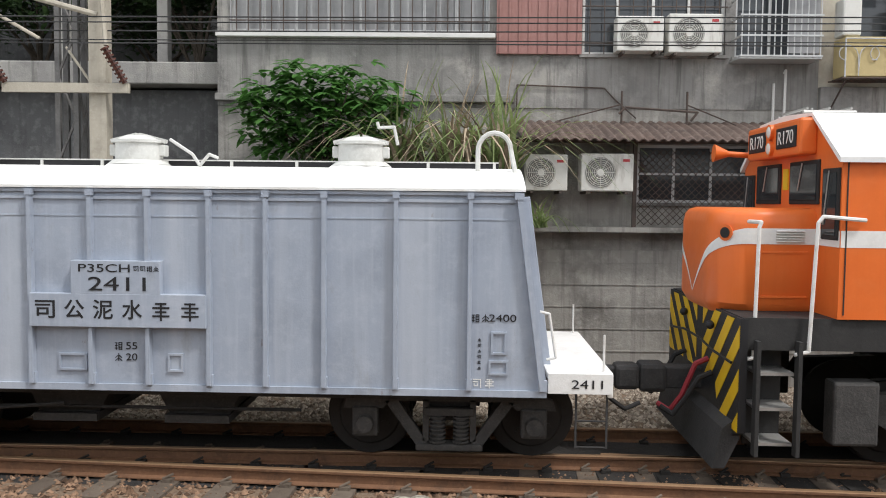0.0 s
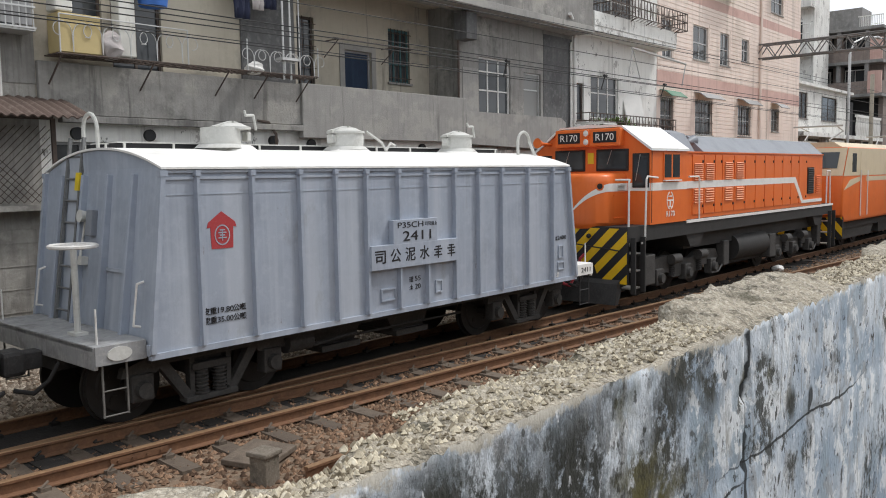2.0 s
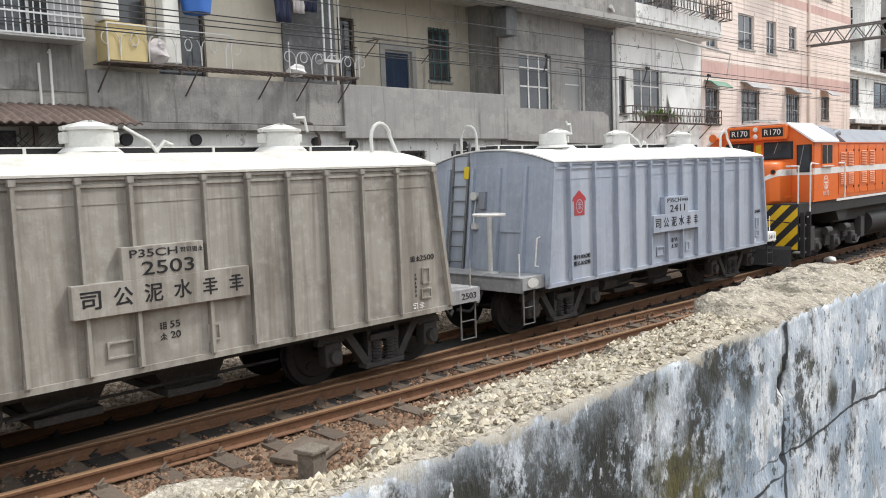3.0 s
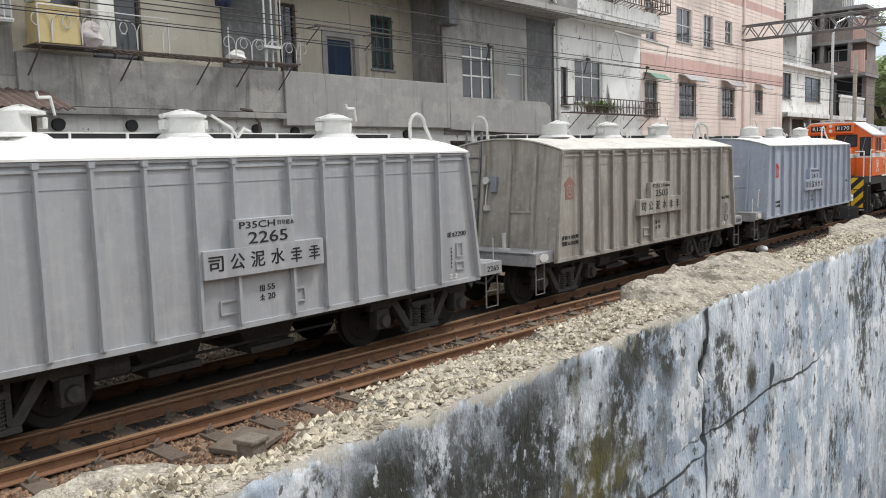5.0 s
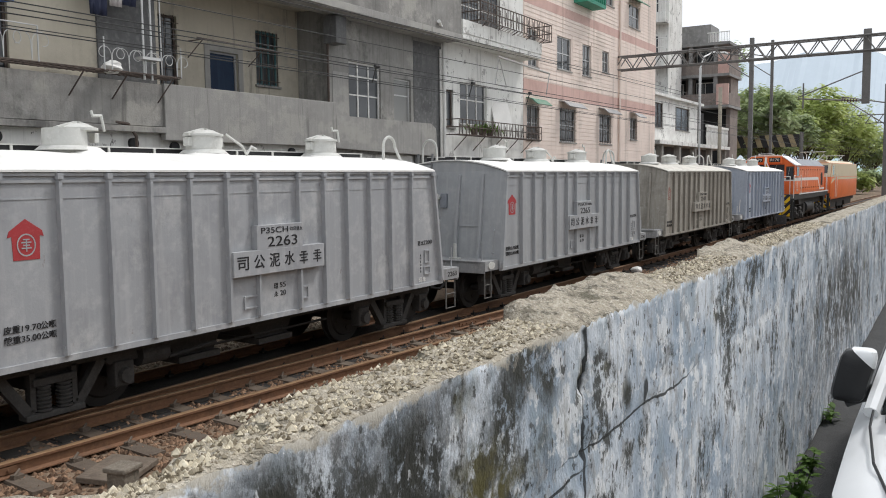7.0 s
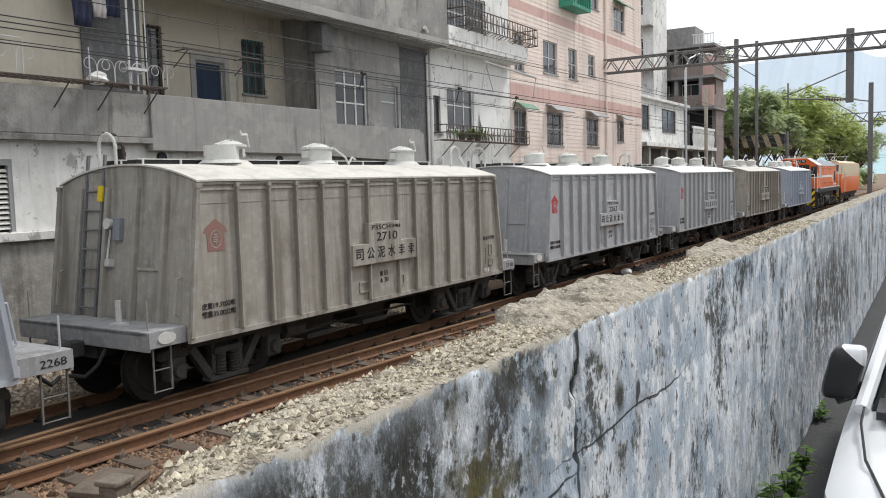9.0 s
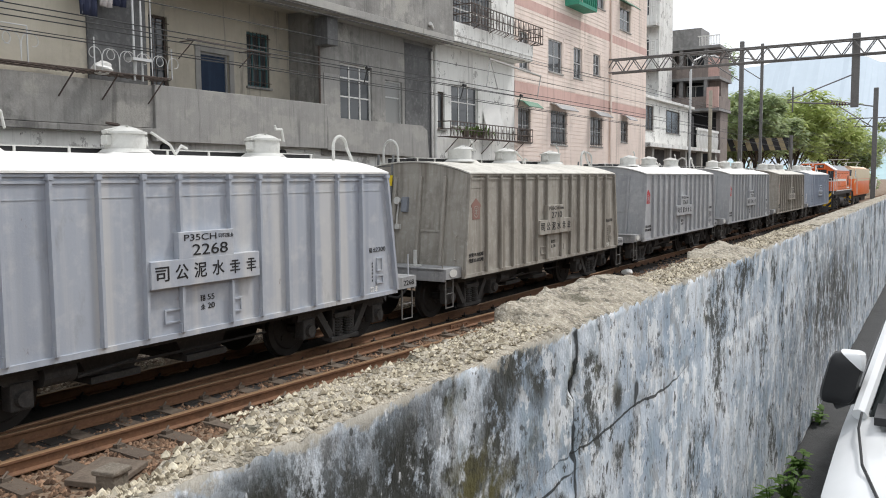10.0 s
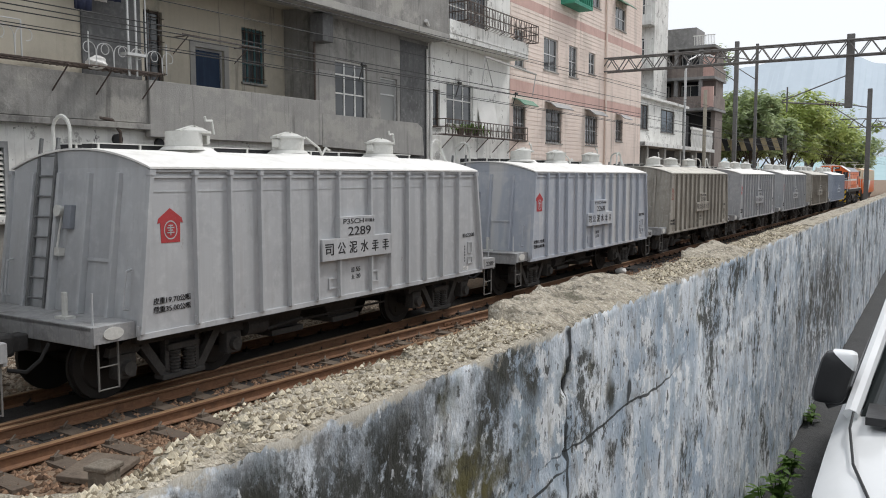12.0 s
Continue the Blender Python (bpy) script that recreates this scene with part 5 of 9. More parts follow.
# ---- white house ----
white = thing("house", "narrow white house with peeling paint and planted balconies", "house", "houses along the railway")
house_core(white, 20.95, 26.25, 13.3, 24, -0.3, 12)
WH = ((21.95, 23.65, 4.3, 5.6), (21.15, 21.55, 4.2, 5.3), (22.0, 24.6, 7.3, 8.6))
bm = bm_new()
wall_holes(bm, 20.9, 26.3, -0.3, 12.0, 13.0, 13.25, WH)
part("wall", bm, M_WHITEWALL, white)
window(white, 21.95, 23.65, 4.3, 5.6, 13.0, 3, (0.6,), M_WINWHITE)
window(white, 21.15, 21.55, 4.2, 5.3, 13.0, 1, (), M_IRON)
window(white, 22.0, 24.6, 7.3, 8.6, 13.0, 4, (0.5,), M_WINWHITE, grille=14)
bm = bm_new()
box(bm, 20.95, 26.3, 12.3, 13.0, 6.7, 6.85, bevel=0.01)
box(bm, 20.95, 26.3, 12.28, 12.42, 6.85, 7.25, bevel=0.01)
part("balcony", bm, M_WHITEWALL, white)


def balcony_rail(parent, x0, x1, y, z0, z1, n, name="balcony_rail", struts=True):
    bm = bm_new()
    for z in (z0, (z0 + z1) / 2, z1):
        box(bm, x0, x1, y - 0.015, y + 0.015, z - 0.014, z + 0.014)
        for x in (x0, x1):
            box(bm, x - 0.014, x + 0.014, y, 13.0, z - 0.014, z + 0.014)
    for k in range(n + 1):
        x = x0 + (x1 - x0) * k / n
        box(bm, x - 0.009, x + 0.009, y - 0.009, y + 0.009, z0, z1)
    for k in range(0, n, 2):
        x = x0 + (x1 - x0) * (k + 0.5) / n
        pipe(bm, [(x - 0.06, y, z0 + 0.05), (x, y, z1 - 0.1), (x + 0.06, y, z0 + 0.05)], 0.008, 4)
    for yy in (y + 0.12, y + 0.24, y + 0.36):
        rod(bm, (x0, yy, z0), (x1, yy, z0), 0.01, 5)
    r = part(name, bm, M_IRON, parent)
    if struts:
        for k in range(5):
            x = x0 + (x1 - x0) * (k + 0.5) / 5
            bm = bm_new()
            rod(bm, (x, y + 0.05, z0), (x - 0.05, 13.0, z0 - 0.45), 0.015, 6)
            part("strut", bm, M_IRON, r)


balcony_rail(white, 21.05, 26.75, 12.5, 3.95, 4.4, 28)
balcony_rail(white, 21.6, 26.6, 12.05, 7.3, 7.85, 26)
bm = bm_new()
box(bm, -0.02, 0.02, -0.45, 0.45, -0.5, 0.5)
part("leaning_sheet", bm, M_WINWHITE, white, at=pose(24.4, 12.85, 4.65, 0, 0, 78) @ pose(0, 0, 0, 0, 15, 0))
bm = bm_new()
for k in range(90):
    x, y = 22.9 + random.gauss(0, 0.5), 12.7 + random.uniform(-0.1, 0.1)
    a = random.uniform(0, 6.28)
    leaf(bm, (x, y, 4.05), (math.cos(a) * 0.6, math.sin(a) * 0.4, 1.0), random.uniform(0.3, 0.75), 0.05, 0.5)
pp = thing("potted_plants", "green leafy potted plants behind the balcony rail", "plant")
part("leaves", bm, M_WEED, pp)
for x in (22.3, 22.8, 23.3):
    bm = bm_new()
    bmesh.ops.create_cone(bm, cap_ends=True, segments=14, radius1=0.09, radius2=0.13, depth=0.2, matrix=pose(x, 12.7, 4.06))
    part("pot", bm, M_BROWNROOF, pp)

# ---- pink tiled house ----
pink = thing("house", "pink tiled house with rose bands and small barred windows", "house", "houses along the railway")
house_core(pink, 26.35, 41.1, 13.3, 24, -0.3, 15)
PK = [(26.6, 27.6, 4.0, 5.2), (29.45, 31.0, 4.0, 5.3), (33.6, 35.0, 4.05, 5.3), (37.5, 38.4, 4.35, 5.35),
      (26.7, 27.5, 6.6, 7.9), (29.2, 30.55, 6.75, 8.0), (31.7, 32.6, 6.75, 8.0), (33.9, 34.7, 7.1, 8.0),
      (31.0, 32.5, 9.7, 11.0), (34.0, 35.2, 10.0, 11.2), (37.2, 38.7, 9.5, 10.55)]
bm = bm_new()
wall_holes(bm, 26.3, 41.2, -0.3, 15.0, 13.0, 13.25, PK)
part("wall", bm, M_PINK, pink)
for i, h in enumerate(PK):
    window(pink, *h, 13.0, 2, (0.5,), M_ALU, grille=7 if h[2] < 6 else 0)
    if h[2] < 6 or h[2] > 9:
        bm = bm_new()
        x0, x1, z = h[0] - 0.1, h[1] + 0.1, h[3]
        prism(bm, [(13.0, z + 0.28), (12.75, z + 0.22), (12.5, z + 0.02), (12.53, z + 0.0), (12.77, z + 0.19), (13.0, z + 0.25)], "x", x0, x1)
        part("awning", bm, M_GREENSHEET if i in (0, 8, 9, 10) else M_SHEETGREY, pink)
for z0, z1 in ((5.62, 6.12), (8.75, 9.1)):
    bm = bm_new()
    box(bm, 26.3, 41.2, 12.985, 13.0, z0, z1)
    part("tile_band", bm, M_BAND, pink)
# tile courses: thin joints, proud courses between them
holes = PK
for k in range(58):
    z = 2.9 + k * 0.155
    if 5.6 < z < 6.13 or 8.74 < z < 9.11:
        continue
    spans, x = [], 26.32
    for h in sorted(h for h in holes if h[2] - 0.06 < z < h[3] + 0.05):
        spans.append((x, h[0] - 0.06))
        x = h[1] + 0.06
    spans.append((x, 41.18))
    for a, b in spans:
        if b > a:
            bm = bm_new()
            box(bm, a, b, 12.988, 13.0, z, z + 0.118)
            part("tile_course", bm, M_PINK, pink)
bm = bm_new()
rod(bm, (35.9, 12.93, 0), (35.9, 12.93, 14), 0.05, 8)
part("downpipe", bm, M_PINK, pink)

M_CAGEGREEN = mat("green_cage_paint", (0.05, 0.3, 0.2), 0.6, dark=(0.03, 0.17, 0.11), light=(0.12, 0.4, 0.3), scale=4, amount=0.6, bump=0.1)
cage = thing("window_cage", "green painted window cage on the pink tiled house", "window cage")
bm = bm_new()
for k in range(9):
    x = 30.8 + k * 0.235
    box(bm, x - 0.02, x + 0.02, 12.4, 12.44, 9.55, 11.2)
for z in (9.55, 10.0, 10.5, 11.2):
    box(bm, 30.76, 32.72, 12.39, 12.45, z - 0.025, z + 0.025)
part("bars", bm, M_CAGEGREEN, cage)
bm = bm_new()
box(bm, 30.76, 32.72, 12.4, 12.985, 9.45, 9.53)
for x in (30.78, 32.7):
    box(bm, x - 0.02, x + 0.02, 12.44, 12.985, 9.53, 10.4)
part("tray", bm, M_CAGEGREEN, cage)

# ---- terrace with greenery behind the mast, left of the grey house ----
bm = bm_new()
box(bm, -40, -3.72, 13.6, 14.2, -0.4, 4.45)
solid("wall_terrace", bm, M_DARKREND, "dark damp concrete retaining wall of a terrace", "wall", kind="structure")
bm = bm_new()
box(bm, -40, -3.74, 13.2, 14.2, 4.5, 4.85, bevel=0.02)
solid("trim_terrace", bm, M_PARAPET, "pale concrete edge beam along the terrace", "beam", kind="structure")
for x in (-4.9, -6.6, -8.6):
    bm = bm_new()
    box(bm, x - 0.09, x + 0.09, 13.9, 14.1, 4.85, 8.5, bevel=0.01)
    solid("terrace_post", bm, M_PARAPET, "thin grey concrete post on the terrace", "post", "terrace posts")
bm = bm_new()
box(bm, -40, -3.72, 19, 19.3, -0.4, 11)
solid("wall_behind_terrace", bm, M_DARKREND, "dark wall behind the terrace greenery", "wall", kind="structure")

# ---------------- plants ----------------
M_LEAF = mat("bush_leaf", (0.0825, 0.21, 0.045), 0.55, dark=(0.0375, 0.112, 0.0225), light=(0.18, 0.36, 0.09), scale=5, amount=0.9, bump=0.1)
M_LEAFD = mat("dark_tree_leaf", (0.045, 0.085, 0.03), 0.6, dark=(0.02, 0.042, 0.016), light=(0.1, 0.15, 0.05), scale=1.2, amount=0.9, bump=0.1)
# backlight and haze of the far trees are put into these two pale greens
M_LEAFY = mat("sun_painted_leaf", (0.46, 0.53, 0.2), 0.6, dark=(0.26, 0.33, 0.13), light=(0.66, 0.7, 0.28), scale=0.6, amount=0.9, bump=0.1)
M_LEAFH = mat("haze_painted_green_leaf", (0.4, 0.47, 0.26), 0.7, dark=(0.22, 0.3, 0.17), light=(0.56, 0.62, 0.34), scale=0.6, amount=0.9, bump=0.1)
M_REED = mat("reed_blade", (0.24, 0.31, 0.12), 0.6, dark=(0.1, 0.15, 0.05), light=(0.46, 0.5, 0.28), scale=4, amount=0.9, bump=0.1)
M_REEDDRY = mat("dry_reed_blade", (0.32, 0.25, 0.17), 0.7, dark=(0.14, 0.105, 0.07), light=(0.58, 0.5, 0.37), scale=4, amount=0.9, bump=0.1)
M_BARK = mat("bark", (0.1, 0.08, 0.06), 0.9, scale=5, amount=0.8, bump=0.6)


def let_light_through(m_, k):
    """Thin leaves: part of the light passes and comes out on the other side."""
    t_ = m_.node_tree
    b_ = t_.nodes["Principled BSDF"]
    tr_, ms_ = t_.nodes.new("ShaderNodeBsdfTranslucent"), t_.nodes.new("ShaderNodeMixShader")
    t_.links.new(b_.inputs["Base Color"].links[0].from_socket, tr_.inputs["Color"])
    ms_.inputs["Fac"].default_value = k
    t_.links.new(b_.outputs["BSDF"], ms_.inputs[1])
    t_.links.new(tr_.outputs["BSDF"], ms_.inputs[2])
    t_.links.new(ms_.outputs["Shader"], t_.nodes["Material Output"].inputs["Surface"])


for m_ in (M_LEAF, M_LEAFD, M_LEAFY, M_LEAFH, M_REED, M_WEED):
    let_light_through(m_, 0.45)


def bush(x, y, z, rx, ry, rz, n, seed, material, size, label, trunk_z):
    rng = random.Random(seed)
    b = thing("bush", label, "bush", at=pose(x, y, trunk_z))
    bm = bm_new()
    for k in range(9):
        a = rng.uniform(0, 6.28)
        rod(bm, (0, 0, 0), (math.cos(a) * rx * 0.7, math.sin(a) * ry * 0.7, z - trunk_z + rng.uniform(-0.3, 0.6) * rz), 0.02, 6, 0.008)
    part("trunk", bm, M_BARK, b)
    bm = bm_new()
    for k in range(n):
        while True:
            p = Vector((rng.uniform(-1, 1), rng.uniform(-1, 1), rng.uniform(-1, 1)))
            if 0.3 < p.length < 1 + 0.25 * noise.noise(p * 2.3 + Vector((seed, 0, 0))):
                break
        c = Vector((p.x * rx, p.y * ry, p.z * rz + z - trunk_z))
        for q in range(4):
            a = rng.uniform(0, 6.28)
            leaf(bm, c, (math.cos(a) + p.x * 0.5, math.sin(a) + p.y * 0.5 - 0.3, rng.uniform(-0.3, 0.5)), size * rng.uniform(0.7, 1.3), size * 0.42, 0.35)
    part("leaves", bm, material, b)


bush(-1.95, 12.2, 4.0, 1.35, 0.6, 0.72, 560, 4, M_LEAF, 0.23, "dense broad-leaved green bush growing on the wall", 3.2)
bush(-1.6, 12.3, 3.4, 0.9, 0.5, 0.35, 160, 14, M_LEAF, 0.15, "low green bush in the shade of the wall", 3.0)
bm = bm_new()
box(bm, -3.4, 0.9, 11.9, 12.96, -0.3, 3.05)
solid("planted_bank", bm, M_BASEWALL, "dark concrete planter bank under the bushes", "planter")


def reed_clump(x, y, z, n, h, seed, label, dry=0.35):
    rng = random.Random(seed)
    c = thing("reed_clump", label, "grass", "tall grass by the grey house", at=pose(x, y, z))
    for nm, m_, cnt in (("green_blades", M_REED, int(n * (1 - dry))), ("dry_blades", M_REEDDRY, int(n * dry))):
        bm = bm_new()
        for k in range(cnt):
            a = rng.uniform(0, 6.28)
            lean = rng.uniform(0.15, 0.95)
            p = Vector((rng.gauss(0, 0.12), rng.gauss(0, 0.08), 0))
            ln, w = h * rng.uniform(0.5, 1.0), rng.uniform(0.02, 0.042)
            d = Vector((math.cos(a) * lean, math.sin(a) * lean * 0.7, 1)).normalized()
            side = Vector((-math.sin(a), math.cos(a), 0))
            prev = None
            for s in range(7):
                t = s / 6
                q = p + d * ln * t + Vector((math.cos(a), math.sin(a) * 0.7, 0)) * lean * ln * 0.5 * t * t - Vector((0, 0, 1)) * ln * 0.6 * lean * t ** 3 * 1.7
                ww = w * (1 - 0.9 * t)
                cur = (bm.verts.new(q + side * ww), bm.verts.new(q - side * ww))
                if prev:
                    bm.faces.new((prev[0], prev[1], cur[1], cur[0]))
                prev = cur
        tagged(part(nm, bm, m_, c), kind="stuff")


reed_clump(-0.75, 12.0, 3.05, 120, 2.1, 1, "tall clump of green and dry reed grass", 0.3)
reed_clump(0.0, 11.9, 3.05, 150, 1.9, 2, "tangled clump of mostly dry reed grass", 0.6)
reed_clump(0.62, 11.9, 3.05, 80, 2.3, 3, "tall clump of upright reed grass", 0.35)
reed_clump(1.15, 12.1, 2.32, 40, 0.7, 6, "small drooping tuft of green reed under the lean-to", 0.1)


def tree(x, y, h, r, n, seed, material, label, size=0.35, z0=-0.2, flat=0.8):
    """A tapered trunk with limbs and a crown of many small leaves in clumps."""
    rng = random.Random(seed)
    t = thing("tree", label, "tree", at=pose(x, y, z0))
    bm = bm_new()
    rod(bm, (0, 0, 0), (0.1, 0, h * 0.55), 0.05 * r, 8, 0.03 * r)
    tips = []
    for k in range(12):
        a = rng.uniform(0, 6.28)
        tip = Vector((math.cos(a) * r * rng.uniform(0.3, 0.85), math.sin(a) * r * rng.uniform(0.3, 0.85), h * rng.uniform(0.5, 0.95)))
        rod(bm, (0.05, 0, h * rng.uniform(0.25, 0.5)), tip, 0.022 * r, 6, 0.006 * r)
        tips.append(tip)
    part("trunk", bm, M_BARK, t)
    bm = bm_new()
    clumps = [(tp, rng.uniform(0.28, 0.5) * r) for tp in tips]
    for k in range(10):
        p = Vector((rng.gauss(0, 0.45) * r, rng.gauss(0, 0.45) * r, h * rng.uniform(0.55, 1.0)))
        clumps.append((p, rng.uniform(0.2, 0.42) * r))
    for k in range(n):
        c, cr = rng.choice(clumps)
        d = Vector((rng.gauss(0, 1), rng.gauss(0, 1), rng.gauss(0, 1))).normalized() * cr * rng.uniform(0.55, 1.05)
        d.z *= flat
        a = rng.uniform(0, 6.28)
        leaf(bm, c + d, (math.cos(a), math.sin(a), rng.uniform(-0.4, 0.5)), size * rng.uniform(0.7, 1.4), size * 0.5, 0.3)
    part("crown", bm, material, t)


# planters on the plank shelf
for x0, x1, pale in ((5.86, 6.3, M_BASEWALL), (6.32, 6.95, M_AC), (6.97, 7.3, M_BASEWALL)):
    pl = thing("planter", "weathered trough with leafy green plants on a plank shelf", "planter", "planters on the shelf", at=pose(x0, 12.55, 2.127))
    bm = bm_new()
    prism(bm, [(0.02, 0), (0.24, 0), (0.27, 0.27), (0.24, 0.27), (0.23, 0.22), (0.03, 0.22), (0.02, 0.27), (-0.01, 0.27)], "x", 0, x1 - x0)
    part("trough", bm, pale, pl)
    rng = random.Random(int(x0 * 100))
    bm = bm_new()
    for k in range(90):
        a = rng.uniform(0, 6.28)
        leaf(bm, (rng.uniform(0, x1 - x0), rng.uniform(0.02, 0.22), 0.22 + rng.uniform(0, 0.1)), (math.cos(a), math.sin(a) - 0.3, rng.uniform(0.1, 1.2)), rng.uniform(0.06, 0.13), 0.035, 0.5)
    part("leaves", bm, M_LEAF, pl)
# dark trees behind the terrace
for i, (x, y) in enumerate(((-5.0, 16.0), (-7.5, 16.5), (-10.5, 16.0), (-6.2, 17.6), (-9, 17.8))):
    tree(x, y, 5.2, 1.7, 2200, 20 + i, M_LEAFD, "dark leafy tree behind the terrace edge", 0.2, 3.4)

# ---------------- houses, masts and greenery down the line ----------------
# weathered tones, lightened to put haze into the far house's colours
M_FARWALL = mat("hazed_weathered_brown_wall", (0.24, 0.2, 0.18), 0.9, dark=(0.13, 0.11, 0.1), light=(0.34, 0.29, 0.26), scale=0.8, amount=0.8, streak=0.4, bump=0.2)
M_FARGREY = mat("hazed_weathered_grey_slab", (0.27, 0.265, 0.26), 0.9, dark=(0.15, 0.15, 0.145), light=(0.42, 0.41, 0.4), scale=0.8, amount=0.8, streak=0.4, bump=0.2)
far = thing("house", "weathered dark multi-storey house with slabs and balconies", "house", "houses along the railway")
house_core(far, 63.5, 65.5, 14.6, 22, 0, 12.0)
for y0, y1, z0, z1 in ((14.3, 14.6, 0, 12.0), (14.6, 15.4, 7.6, 12.0), (16.9, 17.6, 7.6, 12.0), (19.4, 22, 0, 12.0)):
    bm = bm_new()
    box(bm, 63.2, 63.5 if y0 > 14.4 else 65.6, y0, y1, z0, z1)
    part("wall", bm, M_FARWALL, far)
for z in (7.5, 9.75, 12.0):
    bm = bm_new()
    box(bm, 61.8, 65.8, 14.1, 22, z, z + 0.2)
    part("floor_slab", bm, M_FARGREY, far)
for z, h, m_ in ((7.7, 0.85, M_FARWALL), (9.95, 0.75, M_FARWALL)):
    bm = bm_new()
    box(bm, 61.85, 61.95, 14.15, 22, z, z + h)
    box(bm, 61.95, 65.7, 14.15, 14.25, z, z + h)
    part("balcony_wall", bm, m_, far)
bm = bm_new()
box(bm, 61.8, 62.0, 14.15, 14.9, 9.95, 11.4)
part("corner_wall", bm, M_BAND, far)
bm = bm_new()
box(bm, 61.78, 62.0, 14.15, 15.0, 7.7, 9.2)
part("corner_wall", bm, M_BAND, far)
for y in (15.0, 16.8, 18.6):
    for z in (7.7, 9.95):
        bm = bm_new()
        box(bm, 61.95, 62.2, y, y + 0.25, z, z + 2.05)
        part("column", bm, M_FARGREY, far)
bm = bm_new()
box(bm, 63.0, 65.5, 15.75, 18.6, 12.2, 13.7)
part("roof_room", bm, M_FARGREY, far)
bm = bm_new()
for k in range(14):
    rod(bm, (62.0, 14.2 + k * 0.11, 12.2), (62.0, 14.2 + k * 0.11, 12.9), 0.02, 5)
box(bm, 61.97, 62.03, 14.15, 15.75, 12.88, 12.94)
part("roof_rail", bm, M_WHITE, far)
for y0, y1, z0, z1 in ((15.5, 16.7, 8.1, 9.4), (17.8, 19.2, 8.1, 9.4), (15.5, 16.7, 10.3, 11.7), (17.8, 19.2, 10.3, 11.7)):
    bm = bm_new()
    box(bm, 63.1, 63.2, y0 - 0.08, y1 + 0.08, z0 - 0.08, z1 + 0.08)
    wn = part("window", bm, M_WINWHITE, far)
    for k in range(2):
        bm = bm_new()
        m = (y0 + y1) / 2
        box(bm, 63.06, 63.1, (y0, m + 0.03)[k], (m - 0.03, y1)[k], z0, z1)
        part("pane", bm, M_WGLASS, wn)
low = thing("house", "low white house with a balustraded balcony over an open ground floor", "house", "houses along the railway")
bm = bm_new()
wall_holes(bm, 45.5, 55.3, 4.6, 7.2, 14.6, 14.9, ((50.3, 53.4, 5.4, 6.8), (46.3, 47.8, 5.4, 6.8)))
part("wall", bm, M_WHITEWALL, low)
house_core(low, 45.6, 60, 15.4, 22, 0, 7.0)
window(low, 50.3, 53.4, 5.4, 6.8, 14.6, 2, (), M_IRON)
window(low, 46.3, 47.8, 5.4, 6.8, 14.6, 2, (), M_IRON)
bm = bm_new()
box(bm, 45, 61.6, 13.9, 15.4, 4.4, 4.62)
box(bm, 45, 55.8, 14.3, 15.4, 7.15, 7.3)
part("slab", bm, M_WHITEWALL, low)
bm = bm_new()
box(bm, 55.6, 61.5, 14.0, 14.15, 5.8, 5.95)
for k in range(15):
    x = 55.8 + k * 0.39
    rod(bm, (x, 14.07, 4.62), (x, 14.07, 5.2), 0.05, 8, 0.1)
    rod(bm, (x, 14.07, 5.2), (x, 14.07, 5.81), 0.1, 8, 0.05)
part("balustrade", bm, M_WHITE, low)
for x in (46, 49.5, 53, 57, 61):
    bm = bm_new()
    box(bm, x, x + 0.35, 14.1, 14.45, -0.2, 4.4)
    part("column", bm, M_BASEWALL, low)
bm = bm_new()
box(bm, 45, 61.6, 15.2, 15.4, -0.2, 4.4)
part("back_wall", bm, M_DARKREND, low)
tower = thing("house", "tall pale house with a roof cage, seen past the pink house", "house", "houses along the railway")
bm = bm_new()
box(bm, 58.2, 61.5, 17.45, 24, 0, 22)
part("wall", bm, M_WHITEWALL, tower)
for z in (10.2, 13.2, 16.2, 19.2):
    bm = bm_new()
    box(bm, 57.2, 58.2, 17.4, 24, z, z + 0.2)
    box(bm, 57.2, 57.3, 17.4, 24, z + 0.2, z + 0.7)
    bl = part("balcony", bm, M_WHITEWALL, tower)
    bm = bm_new()
    for k in range(16):
        rod(bm, (57.25, 17.45 + k * 0.3, z + 0.7), (57.25, 17.45 + k * 0.3, z + 1.9), 0.03, 5)
    for zz in (1.3, 1.9):
        rod(bm, (57.25, 17.42, z + zz), (57.25, 23, z + zz), 0.03, 5)
    part("cage", bm, M_WINWHITE, bl)
    bm = bm_new()
    box(bm, 58.17, 58.2, 18.2, 20.0, z + 0.8, z + 2.2)
    part("window", bm, M_WGLASS, tower)

M_MAST = mat("galvanised_mast", (0.16, 0.155, 0.15), 0.6, metal=0.3, dark=(0.09, 0.085, 0.08), light=(0.26, 0.25, 0.24), scale=5, amount=0.6, bump=0.1)
M_MASTPALE = mat("weathered_pale_mast", (0.42, 0.38, 0.31), 0.8, dark=(0.28, 0.25, 0.2), light=(0.52, 0.48, 0.4), scale=4, amount=0.7, streak=0.3, bump=0.2)
M_INSUL = mat("brown_porcelain", (0.09, 0.035, 0.025), 0.25, amount=0.3, bump=0)


